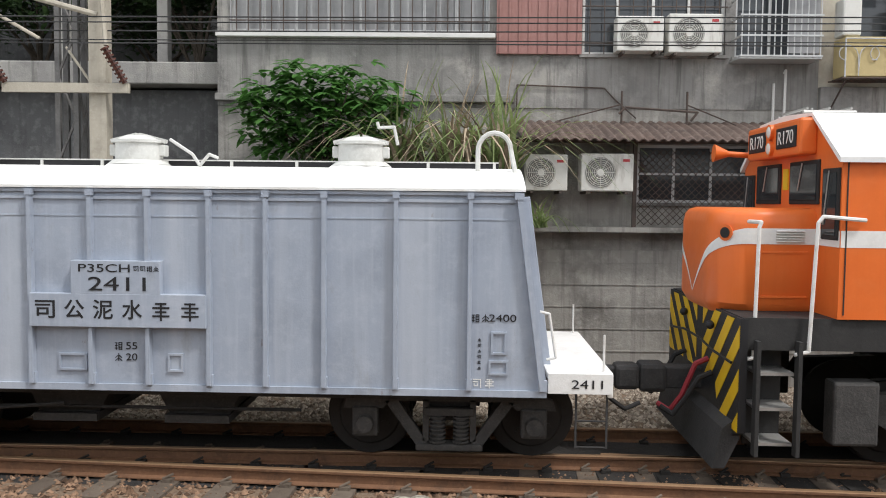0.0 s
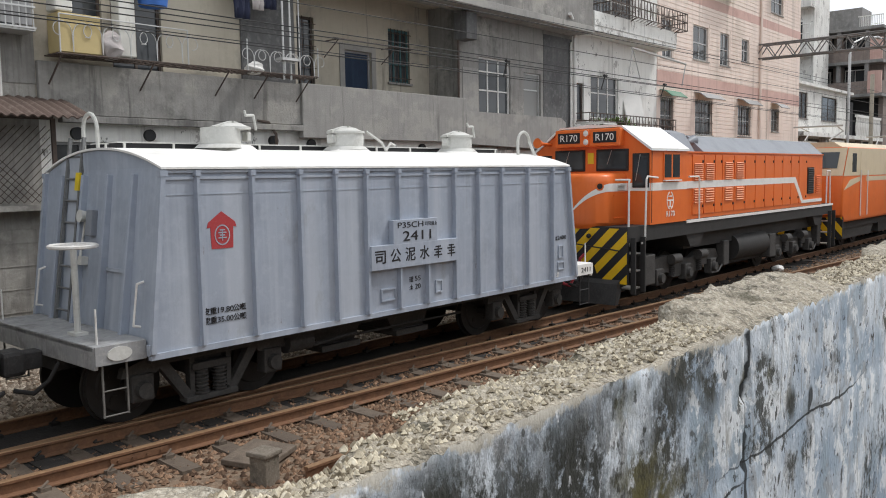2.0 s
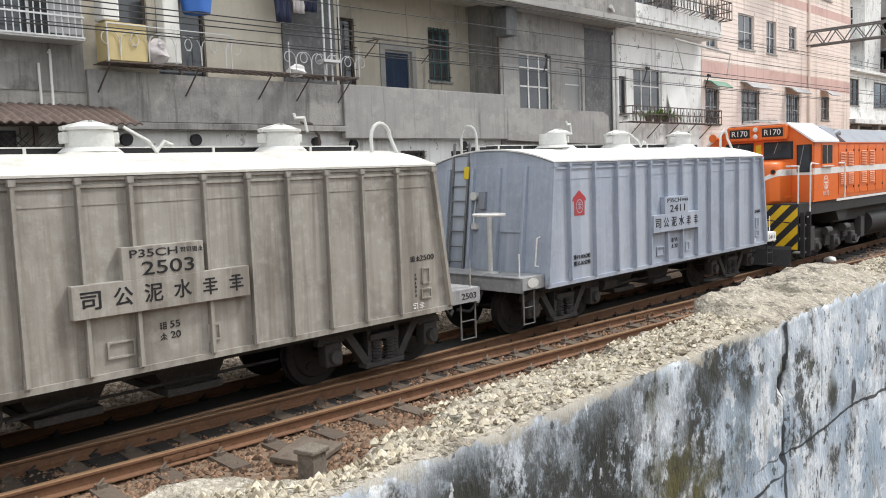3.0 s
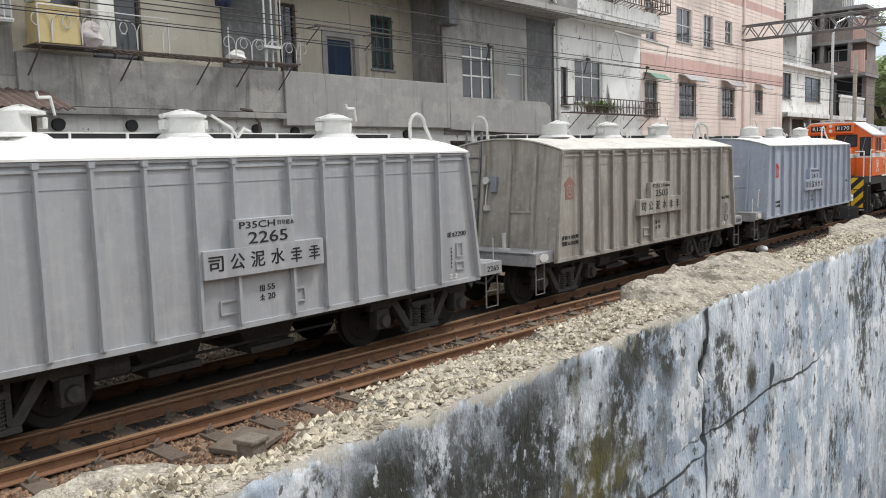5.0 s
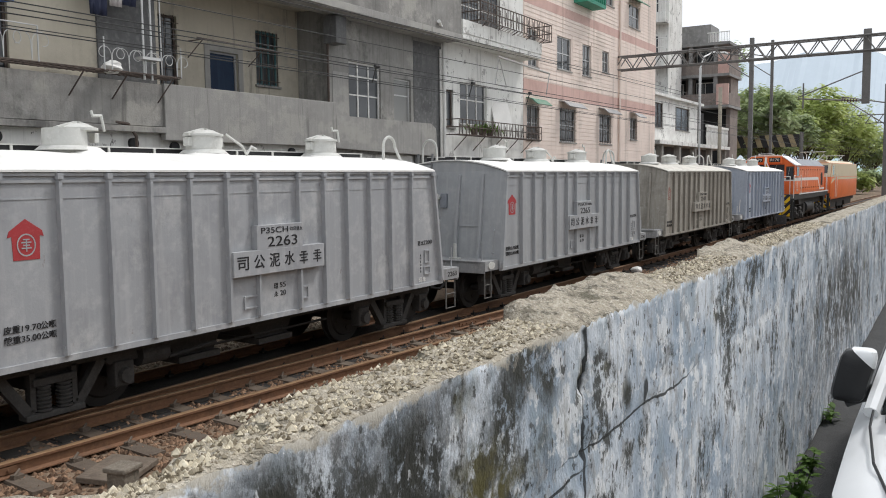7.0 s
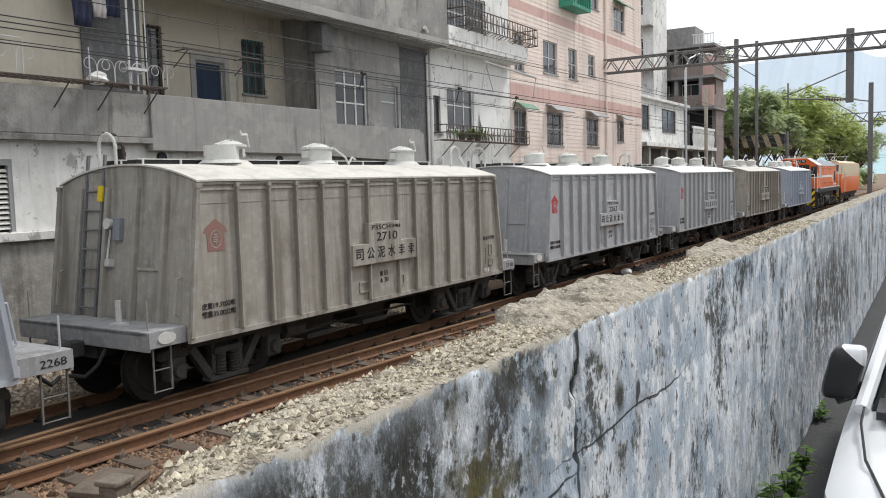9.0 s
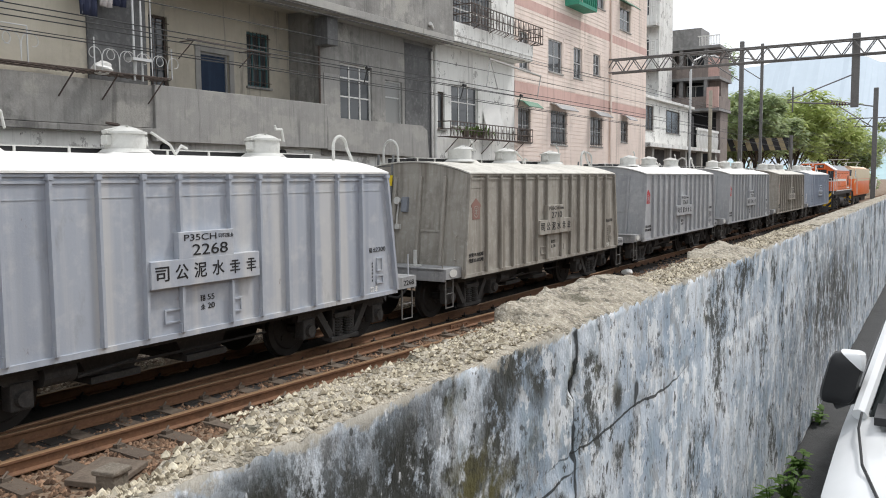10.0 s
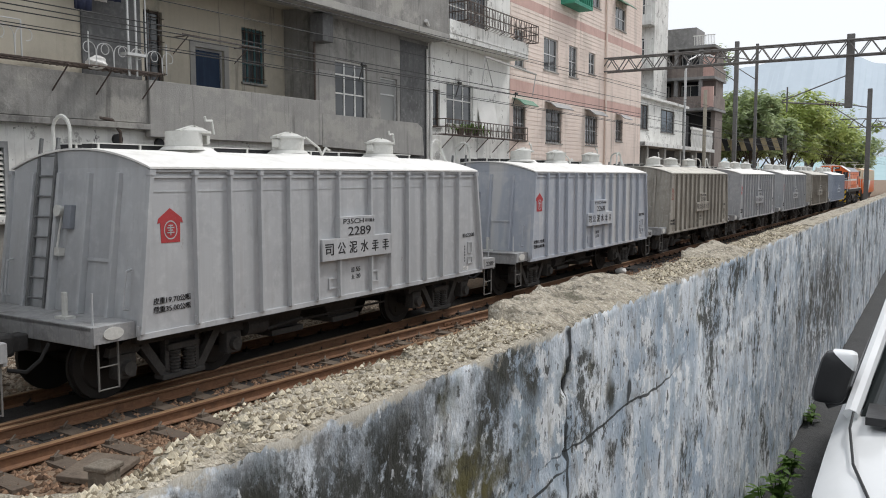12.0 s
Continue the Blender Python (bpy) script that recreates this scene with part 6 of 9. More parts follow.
def truss(bm, x, y0, y1, z0, z1, n, r=0.045, depth=0.45):
    for xx in (x - depth / 2, x + depth / 2):
        rod(bm, (xx, y0, z0), (xx, y1, z0), r, 6)
        rod(bm, (xx, y0, z1), (xx, y1, z1), r, 6)
        for k in range(n):
            a, b = y0 + (y1 - y0) * k / n, y0 + (y1 - y0) * (k + 1) / n
            m = (a + b) / 2
            rod(bm, (xx, a, z0), (xx, m, z1), r * 0.7, 5)
            rod(bm, (xx, m, z1), (xx, b, z0), r * 0.7, 5)
    for k in range(n + 1):
        a = y0 + (y1 - y0) * k / n
        rod(bm, (x - depth / 2, a, z1), (x + depth / 2, a, z1), r * 0.6, 5)
        rod(bm, (x - depth / 2, a, z0), (x + depth / 2, a, z0), r * 0.6, 5)


def gantry(x, y0, y1, z0, z1, posts, drops, n, label, scale=1.0):
    g = thing("catenary_gantry", label, "gantry", "gantries over the line")
    bm = bm_new()
    truss(bm, x, y0, y1, z0, z1, n, 0.035 * scale)
    part("beam", bm, M_MAST, g)
    for y in posts:
        bm = bm_new()
        box(bm, x - 0.2, x + 0.2, y - 0.2 * scale, y + 0.2 * scale, -0.2, z1 + 0.6, bevel=0.02)
        part("post", bm, M_MAST, g)
    for y, z in drops:
        bm = bm_new()
        box(bm, x - 0.1, x + 0.1, y - 0.14 * scale, y + 0.14 * scale, z, z1 + 0.25, bevel=0.02)
        d = part("drop_post", bm, M_MAST, g)
        bm = bm_new()
        rod(bm, (x, y, z + 0.1), (x - 0.3, y + 2.4, z + 0.3), 0.03, 6)
        rod(bm, (x, y, z + 1.3), (x - 0.3, y + 2.4, z + 0.35), 0.025, 6)
        rod(bm, (x - 0.3, y + 2.2, z - 0.1), (x - 0.3, y + 2.2, z + 0.9), 0.03, 6)
        part("cantilever", bm, M_MAST, d)
        bm = bm_new()
        for k in range(6):
            rod(bm, (x - 0.05, y + 0.3 + k * 0.1, z + 0.13 + k * 0.01), (x - 0.055, y + 0.34 + k * 0.1, z + 0.135 + k * 0.01), 0.07, 10)
        part("insulator", bm, M_INSUL, d)


gantry(36, -6, 13.15, 7.36, 7.94, (-5.2,), ((3.08, 5.35),), 24, "grey steel lattice gantry spanning the tracks, with drop posts")
gantry(112, -8, 14.5, 8.6, 9.6, (14.0, -7.5), (), 18, "distant steel lattice gantry over the line", 1.3)
for x, y, h, w, lab in ((57, 11.6, 11.5, 0.13, "dark steel mast behind the running line"), (64, 11.6, 12.3, 0.1, "slim dark lattice mast behind the running line"), (60, 3.9, 8.3, 0.14, "dark steel mast beside the siding"), (95, 3.0, 9.0, 0.2, "distant dark catenary mast")):
    bm = bm_new()
    box(bm, x - w, x + w, y - w, y + w, -0.2, h, bevel=0.02)
    m_ = thing("catenary_mast", lab, "mast", "catenary masts")
    part("post", bm, M_MAST, m_)
    bm = bm_new()
    rod(bm, (x, y, h - 1.2), (x - 0.4, y + 2.6, h - 0.7), 0.04, 6)
    rod(bm, (x, y, h - 2.6), (x - 0.4, y + 2.6, h - 0.75), 0.035, 6)
    part("cantilever", bm, M_MAST, m_)

# pale mast beside the terrace, with cross arm and insulators
mast = thing("catenary_mast", "weathered pale mast with cross arm and brown insulators", "mast", "catenary masts")
bm = bm_new()
box(bm, -5.08, -4.84, 11.5, 11.72, -0.2, 7.5, bevel=0.01)
part("post", bm, M_MASTPALE, mast)
bm = bm_new()
for x, y in ((-5.62, 11.75), (-5.36, 11.75), (-5.62, 12.0), (-5.36, 12.0)):
    box(bm, x - 0.035, x + 0.035, y - 0.035, y + 0.035, -0.2, 7.5)
for k in range(12):
    z = 0.2 + k * 0.6
    s = 1 if k % 2 else -1
    rod(bm, (-5.49 - s * 0.13, 11.73, z), (-5.49 + s * 0.13, 11.73, z + 0.6), 0.02, 5)
    rod(bm, (-5.36, 11.87 - s * 0.12, z), (-5.36, 11.87 + s * 0.12, z + 0.6), 0.02, 5)
part("lattice_post", bm, M_MAST, mast)
bm = bm_new()
box(bm, -6.25, -4.5, 11.42, 11.5, 4.13, 4.26)
part("cross_arm", bm, M_MASTPALE, mast)
bm = bm_new()
rod(bm, (-4.95, 11.5, 5.2), (-6.6, 11.2, 5.6), 0.04, 7)
rod(bm, (-4.95, 11.5, 6.2), (-4.75, 11.3, 4.75), 0.03, 7)
rod(bm, (-6.5, 11.4, 5.3), (-5.7, 11.4, 4.85), 0.025, 7)
rod(bm, (-5.1, 11.6, 4.3), (-5.5, 11.75, 4.8), 0.02, 6)
part("brace", bm, M_MASTPALE, mast)
for a, b in (((-4.77, 11.3, 4.72), (-4.54, 11.42, 4.26)), ((-6.42, 11.3, 4.7), (-6.2, 11.42, 4.26))):
    bm = bm_new()
    A, B = Vector(a), Vector(b)
    for k in range(9):
        p = A + (B - A) * (k / 9)
        rod(bm, p, p + (B - A) * 0.05, 0.062, 12)
    rod(bm, A, B, 0.035, 8)
    part("insulator", bm, M_INSUL, mast)

# overhead wires along the line
for y, z, r, z2 in ((0.0, 4.42, 0.008, 4.42), (0.02, 4.46, 0.006, 4.46), (-0.1, 4.63, 0.008, 4.7), (-0.05, 4.7, 0.008, 4.82), (0.3, 5.1, 0.007, 5.3), (0.5, 5.6, 0.008, 5.9), (2.2, 5.0, 0.01, 5.2), (2.5, 6.1, 0.01, 6.4)):
    w_ = thing("overhead_wire", "thin dark overhead wire strung along the railway", "wire", "overhead wires")
    bm = bm_new()
    for a, b in ((-60, 0), (0, 30), (30, 58), (58, 112), (112, 250)):
        za, zb = (z + (z2 - z) * max(0, min(1, q / 30)) for q in (a, b))
        rod(bm, (a, lane(a, y), za), (b, lane(b, y), zb), r, 5)
    part("strand", bm, M_WIRE, w_)
# short droppers and a clamp with a stay on the wires
for x in (12.2, 15.6, 18.3):
    bm = bm_new()
    rod(bm, (x, lane(x, 0.0), 4.42), (x, lane(x, -0.1), 4.72), 0.012, 5)
    rod(bm, (x - 0.05, lane(x, -0.1), 4.7), (x + 0.05, lane(x, -0.1), 4.7), 0.03, 8)
    solid("dropper", bm, M_WIRE, "short dark dropper between the overhead wires", "wire", "droppers on the wires")
reg = thing("wire_registration_arm", "pale steel arm that steadies the contact wire", "arm")
bm = bm_new()
rod(bm, (16.9, lane(16.9), 5.42), (19.6, lane(19.6), 5.3), 0.025, 7)
rod(bm, (16.95, lane(16.9), 5.4), (16.75, lane(16.9), 4.78), 0.012, 6)
rod(bm, (16.95, lane(16.9), 5.4), (17.3, lane(16.9), 4.78), 0.012, 6)
rod(bm, (16.75, lane(16.9), 4.78), (17.3, lane(16.9), 4.76), 0.012, 6)
rod(bm, (19.6, lane(19.6), 5.3), (19.4, lane(19.6), 4.75), 0.012, 6)
part("arm", bm, M_STEEL, reg)

# street lamp and striped height bar near the crossing
lamp = thing("street_lamp", "grey street lamp with a curved arm near the white house", "street lamp")
bm = bm_new()
rod(bm, (52, 13.6, -0.2), (52, 13.6, 9.2), 0.08, 8)
pipe(bm, [(52, 13.6, 9.2), (52.4, 13.5, 9.9), (53.5, 13.2, 10.3), (55.5, 13.0, 10.5)], 0.05, 6)
part("post", bm, M_ALU, lamp)
bm = bm_new()
box(bm, 55.3, 56.2, 12.9, 13.1, 10.43, 10.56, bevel=0.03)
part("head", bm, M_ALU, lamp)
bm = bm_new()
rod(bm, (55.5, 13.2, -0.2), (55.5, 13.2, 8.3), 0.12, 8)
solid("utility_pole", bm, M_MASTPALE, "pale concrete utility pole beside the white house", "pole")
M_OLDSTRIPE = mat("faded_stripe_paint", (0.3, 0.25, 0.15), 0.8, dark=(0.16, 0.13, 0.09), scale=3, amount=0.7, bump=0.1)
bar = thing("height_bar", "dark and faded yellow striped height bar on posts at the crossing", "barrier")
bm = bm_new()
box(bm, 78, 78.3, 11.8, 18.5, 5.0, 6.1)
part("beam", bm, M_BLACK, bar)
for k in range(7):
    bm = bm_new()
    y = 11.9 + k * 0.95
    prism(bm, [(y, 5.0), (y + 0.45, 5.0), (y + 0.85, 6.1), (y + 0.4, 6.1)], "x", 77.98, 78.0)
    part("stripe", bm, M_OLDSTRIPE, bar)
for y in (11.6, 18.7):
    bm = bm_new()
    rod(bm, (78.15, y, -0.2), (78.15, y, 6.3), 0.15, 8)
    part("post", bm, M_MAST, bar)
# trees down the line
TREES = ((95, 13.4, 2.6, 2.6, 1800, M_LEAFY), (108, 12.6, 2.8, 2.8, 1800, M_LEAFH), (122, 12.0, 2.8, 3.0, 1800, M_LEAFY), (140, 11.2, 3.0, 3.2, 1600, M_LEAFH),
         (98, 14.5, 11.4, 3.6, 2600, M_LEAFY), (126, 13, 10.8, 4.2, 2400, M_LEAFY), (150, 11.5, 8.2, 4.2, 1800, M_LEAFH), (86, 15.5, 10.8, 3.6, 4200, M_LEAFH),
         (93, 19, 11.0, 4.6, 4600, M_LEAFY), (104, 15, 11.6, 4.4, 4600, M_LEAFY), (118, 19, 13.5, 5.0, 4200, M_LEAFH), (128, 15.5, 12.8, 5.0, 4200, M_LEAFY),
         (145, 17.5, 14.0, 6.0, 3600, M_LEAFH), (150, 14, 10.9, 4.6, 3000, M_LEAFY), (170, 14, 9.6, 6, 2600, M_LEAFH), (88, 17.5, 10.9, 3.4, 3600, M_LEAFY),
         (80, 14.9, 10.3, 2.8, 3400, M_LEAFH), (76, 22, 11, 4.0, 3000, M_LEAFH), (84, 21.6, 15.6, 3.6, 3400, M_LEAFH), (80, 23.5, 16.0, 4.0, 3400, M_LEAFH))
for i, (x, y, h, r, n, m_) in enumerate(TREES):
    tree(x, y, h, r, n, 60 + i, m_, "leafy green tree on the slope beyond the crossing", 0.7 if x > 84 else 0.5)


# wooded hills far off, with haze put into their colours
def ridge(name, dist, base, amp, seed, material, y0, y1, label):
    bm = bm_new()
    n = 90
    top, low_ = [], []
    for i in range(n + 1):
        y = y0 + (y1 - y0) * i / n
        hgt = base + amp * noise.fractal((y * 3.2 / (y1 - y0) + seed, seed, 0), 1.0, 2.1, 5)
        top.append(bm.verts.new((dist + 300, y, max(5, hgt))))
        low_.append(bm.verts.new((dist, y, -1)))
    for i in range(n):
        bm.faces.new((low_[i], low_[i + 1], top[i + 1], top[i]))
    solid(name, bm, material, label, "hills", kind="structure")


# pale blue base colours hold the haze of distance
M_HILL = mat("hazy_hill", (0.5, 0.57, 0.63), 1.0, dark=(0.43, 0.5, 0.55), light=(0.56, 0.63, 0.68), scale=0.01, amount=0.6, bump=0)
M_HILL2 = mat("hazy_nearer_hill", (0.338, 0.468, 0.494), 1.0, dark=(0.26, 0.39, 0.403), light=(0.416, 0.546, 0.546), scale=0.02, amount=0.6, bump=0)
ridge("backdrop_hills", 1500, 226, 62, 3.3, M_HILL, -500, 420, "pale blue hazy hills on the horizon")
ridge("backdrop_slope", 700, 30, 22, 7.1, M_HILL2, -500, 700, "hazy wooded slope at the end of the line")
# walls and houses on the camera's side, out of view, that close the lane
bm = bm_new()
box(bm, -60, 120, -9.5, -9.0, ROAD_Z, 6.5)
solid("wall_lane", bm, M_RENDER, "grey rendered house fronts along the lane", "wall", kind="structure")


LETTER_MESHES = {}


def letters(text, size, material, name, parent, x, y, z, width=None, flip=0):
    """Lettering that stands on a side wall facing -y (or on an end wall, with flip), centred at x, z."""
    key = (text, size, material.name, width)
    if key not in LETTER_MESHES:
        cu = bpy.data.curves.new(name, "FONT")
        cu.body, cu.size, cu.extrude, cu.align_x, cu.align_y = text, size, 0.002, "CENTER", "CENTER"
        cu.offset = size * 0.012 if ord(text[0]) > 1000 else 0.0
        tmp = bpy.data.objects.new("tmp", cu)
        scene.collection.objects.link(tmp)
        me = bpy.data.meshes.new_from_object(tmp.evaluated_get(bpy.context.evaluated_depsgraph_get()))
        bpy.data.objects.remove(tmp)
        xs = [v.co.x for v in me.vertices]
        span = (max(xs) - min(xs)) if xs else 1
        if width and span > 0:
            me.transform(Matrix.Diagonal((width / span, 1, 1, 1)))
        me.materials.clear()
        me.materials.append(material)
        LETTER_MESHES[key] = me
    me = LETTER_MESHES[key]
    ob = new(name, me)
    ob.parent = parent
    ob.matrix_basis = pose(x, y, z, 90, 0, flip)
    return ob


def glyph(bm, x, y, z, s, seed):
    """A square sign made of plain bars, about as dark as a brushed character."""
    rng = random.Random(seed)
    b = s * 0.1
    style = rng.randrange(4)
    left, right = x - s * 0.45, x + s * 0.45

    def bar(x0, x1, z0, z1):
        box(bm, x0, x1, y - 0.004 - rng.uniform(0, 0.0008), y, z0, z1)
    if style == 0:      # frame with bars inside
        bar(left, right, z + s * 0.38, z + s * 0.38 + b)
        bar(right - b, right, z - s * 0.46, z + s * 0.4)
        bar(left, x + s * 0.1, z + s * 0.14, z + s * 0.14 + b)
        bar(left + b, x + s * 0.1, z - s * 0.3, z - s * 0.3 + b)
        bar(left + b, left + 2 * b, z - s * 0.3, z + s * 0.02)
        bar(x, x + b, z - s * 0.3, z + s * 0.02)
    elif style == 1:    # two columns
        for k in range(3):
            bar(left, x - s * 0.12, z + (k - 1) * s * 0.32, z + (k - 1) * s * 0.32 + b)
        bar(left + s * 0.12, left + s * 0.12 + b, z - s * 0.48, z + s * 0.3)
        bar(x, right, z + s * 0.36, z + s * 0.36 + b)
        bar(x, right, z + s * 0.1, z + s * 0.1 + b)
        bar(x, x + b, z - s * 0.48, z + s * 0.36)
        bar(right - b, right, z - s * 0.48, z + s * 0.36)
        bar(x, right, z - s * 0.2, z - s * 0.2 + b)
        bar(x, right, z - s * 0.48, z - s * 0.48 + b)
    elif style == 2:    # stem with slanting arms
        bar(x - b / 2, x + b / 2, z - s * 0.48, z + s * 0.48)
        for k in (-1, 1):
            m = pose(x + k * s * 0.24, y - 0.002, z + s * 0.08, 0, k * 42, 0)
            box(bm, -s * 0.22, s * 0.22, -0.002, 0.002, -b / 2, b / 2, m)
            m = pose(x + k * s * 0.26, y - 0.002, z - s * 0.3, 0, k * 40, 0)
            box(bm, -s * 0.22, s * 0.22, -0.002, 0.002, -b / 2, b / 2, m)
    else:               # stacked bars on a stem
        for zz, ww in ((0.42, 0.3), (0.2, 0.46), (-0.02, 0.3), (-0.24, 0.46)):
            bar(x - s * ww, x + s * ww, z + s * zz - b / 2, z + s * zz + b / 2)
        bar(x - b / 2, x + b / 2, z - s * 0.5, z + s * 0.48)


def clip(poly, a, b, c):
    """The part of a polygon where a*x + b*y <= c."""
    out = []
    for i, p in enumerate(poly):
        q = poly[(i + 1) % len(poly)]
        dp, dq = a * p[0] + b * p[1] - c, a * q[0] + b * q[1] - c
        if dp <= 0:
            out.append(p)
        if dp * dq < 0:
            k = dp / (dp - dq)
            out.append((p[0] + k * (q[0] - p[0]), p[1] + k * (q[1] - p[1])))
    return out


# ---------------- cement hopper wagon ----------------
W_LEN, W_HALF, W_FLOOR, W_EAVE, W_TOP = 8.55, 1.35, 0.85, 2.78, 3.02
RIBS_NEW = (-0.3, -0.955, -1.536, -2.08, -2.626, -3.147, -3.68, -4.474, -4.98, -5.556, -6.12, -6.657, -7.233, -7.88)
RIBS = (-0.3, -0.76, -1.47, -2.16, -2.725, -3.275, -3.87, -4.43, -5.02, -5.54, -6.1, -6.78, -7.48, -7.88)
HATCHES = (-1.95, -4.38, -6.45)
HATCH_Y = -0.3
WHEEL_R = 0.43
wheels_turning = []


def slope_x(x_bottom, x_top, z):
    k = (z - W_FLOOR) / (W_EAVE - W_FLOOR)
    return x_bottom + k * (x_top - x_bottom)


def roof_z(y):
    k = min(1.0, abs(y) / W_HALF)
    return W_EAVE + (W_TOP - W_EAVE) * (1 - k ** 2.1)


def wheel_mesh():
    bm = bm_new()
    for s in (-1, 1):
        bmesh.ops.create_cone(bm, cap_ends=True, segments=28, radius1=WHEEL_R, radius2=WHEEL_R, depth=0.09,
                              matrix=pose(0, s * 0.545, 0, 90, 0, 0))
        bmesh.ops.create_cone(bm, cap_ends=True, segments=28, radius1=WHEEL_R + 0.025, radius2=WHEEL_R + 0.025, depth=0.03,
                              matrix=pose(0, s * 0.5, 0, 90, 0, 0))
        bmesh.ops.create_cone(bm, cap_ends=True, segments=20, radius1=WHEEL_R * 0.78, radius2=WHEEL_R * 0.72, depth=0.03,
                              matrix=pose(0, s * 0.6, 0, 90, 0, 0))
        for k in range(4):
            bmesh.ops.create_cone(bm, cap_ends=True, segments=8, radius1=0.05, radius2=0.05, depth=0.02,
                                  matrix=pose(0, 0, 0, 0, k * 90, 0) @ pose(0.2, s * 0.62, 0, 90, 0, 0))
    rod(bm, (0, -0.85, 0), (0, 0.85, 0), 0.07, 12)
    return mesh_of("wheelset", bm, M_TYRE, True)


WHEELSET = wheel_mesh()


def wheelset(parent, x):
    ob = new("wheelset", WHEELSET)
    ob.parent = parent
    ob.matrix_basis = pose(x, 0, WHEEL_R)
    wheels_turning.append((ob, x))
    return ob


def sideframe_mesh(y):
    """Cast bogie side: an arched bar between the axle boxes, dipping to the spring seat."""
    bm = bm_new()
    s = 1 if y > 0 else -1
    prism(bm, [(-1.08, 0.58), (-0.68, 0.58), (-0.6, 0.66), (0.6, 0.66), (0.68, 0.58), (1.08, 0.58), (1.05, 0.68), (0.7, 0.78), (-0.7, 0.78), (-1.05, 0.68)], "y", y - 0.05, y + 0.05)
    for k in (-1, 1):
        prism(bm, [(k * 0.66, 0.66), (k * 0.52, 0.66), (k * 0.2, 0.2), (k * 0.33, 0.2)] if k > 0 else [(k * 0.33, 0.2), (k * 0.2, 0.2), (k * 0.52, 0.66), (k * 0.66, 0.66)], "y", y - 0.05, y + 0.05)
        box(bm, k * 0.855 - 0.13, k * 0.855 + 0.13, y - 0.09, y + 0.09, 0.3, 0.6, bevel=0.02)
        bmesh.ops.create_cone(bm, cap_ends=True, segments=14, radius1=0.1, radius2=0.085, depth=0.08, matrix=pose(k * 0.855, y + s * 0.11, WHEEL_R, 90, 0, 0))
        box(bm, k * 0.24 - 0.03, k * 0.24 + 0.03, y - 0.05, y + 0.05, 0.25, 0.68)
    box(bm, -0.34, 0.34, y - 0.09, y + 0.09, 0.16, 0.23, bevel=0.015)
    box(bm, -0.25, 0.25, y - 0.09, y + 0.09, 0.52, 0.6, bevel=0.01)
    return mesh_of("sideframe", bm, M_BOGIE)


def spring_mesh(x, y):
    """One coil spring, its turns drawn as ridges on one body."""
    bm = bm_new()
    rings = [(0.055, 0.23)]
    for k in range(7):
        z = 0.25 + k * 0.042
        rings += [(0.058, z - 0.014), (0.085, z - 0.008), (0.085, z + 0.008), (0.058, z + 0.014)]
    rings.append((0.055, 0.53))
    rows = [[bm.verts.new((x + r * math.cos(a * math.pi / 6), y + r * math.sin(a * math.pi / 6), z)) for a in range(12)] for r, z in rings]
    for p, q in zip(rows, rows[1:]):
        for i in range(12):
            bm.faces.new((p[i], p[(i + 1) % 12], q[(i + 1) % 12], q[i]))
    bm.faces.new(rows[-1])
    return mesh_of("spring", bm, M_BOGIE)


FRAMES = {y: (sideframe_mesh(y), spring_mesh(-0.12, y * 1.03), spring_mesh(0.12, y * 1.03)) for y in (-0.93, 0.93)}


def bogie(parent, x):
    for y in (-0.93, 0.93):
        for nm, me in zip(("bogie_sideframe", "spring", "spring"), FRAMES[y]):
            ob = new(nm, me)
            ob.parent = parent
            ob.matrix_basis = pose(x, 0, 0)
    bm = bm_new()
    box(bm, x - 0.2, x + 0.2, -0.9, 0.9, 0.45, 0.7)
    box(bm, x - 0.25, x + 0.25, -0.25, 0.25, 0.68, 0.84)
    part("bolster", bm, M_UNDER, parent)
    for dx in (-0.855, 0.855):
        wheelset(parent, x + dx)


def rib_mesh(x_bottom, x_top, w=0.042, d=0.07):
    bm = bm_new()
    z0, z1 = W_FLOOR + 0.03, W_EAVE - 0.02
    vs = []
    for z, x in ((z0, x_bottom), (z1, x_top)):
        for yy, ww in ((0.0, w * 0.5), (-d, w * 0.44)):
            vs.append([bm.verts.new((x + s * ww, yy, z)) for s in (-1, 1)])
    a, b, c, e = vs
    for f in ((a[0], a[1], b[1], b[0]), (c[0], e[0], e[1], c[1]), (a[0], b[0], e[0], c[0]), (a[1], c[1], e[1], b[1]), (b[0], b[1], e[1], e[0]), (a[0], c[0], c[1], a[1])):
        bm.faces.new(f)
    bmesh.ops.recalc_face_normals(bm, faces=bm.faces)
    # cap over the top and foot of the rib
    box(bm, x_top - w * 0.75, x_top + w * 0.75, -d - 0.008, 0, z1 - 0.05, z1 + 0.012)
    box(bm, x_bottom - w * 0.75, x_bottom + w * 0.75, -d * 0.7, 0, z0 - 0.01, z0 + 0.1)
    return bm


RIB = mesh_of("rib", rib_mesh(0, 0), M_WAGON)
RIB_F = mesh_of("rib", rib_mesh(0.25, 0.0, 0.06, 0.07), M_WAGON)
RIB_R = mesh_of("rib", rib_mesh(-0.2, 0.0, 0.06, 0.07), M_WAGON)


def recolour(ob, material):
    for s in ob.material_slots:
        s.link = "OBJECT"
        s.material = material


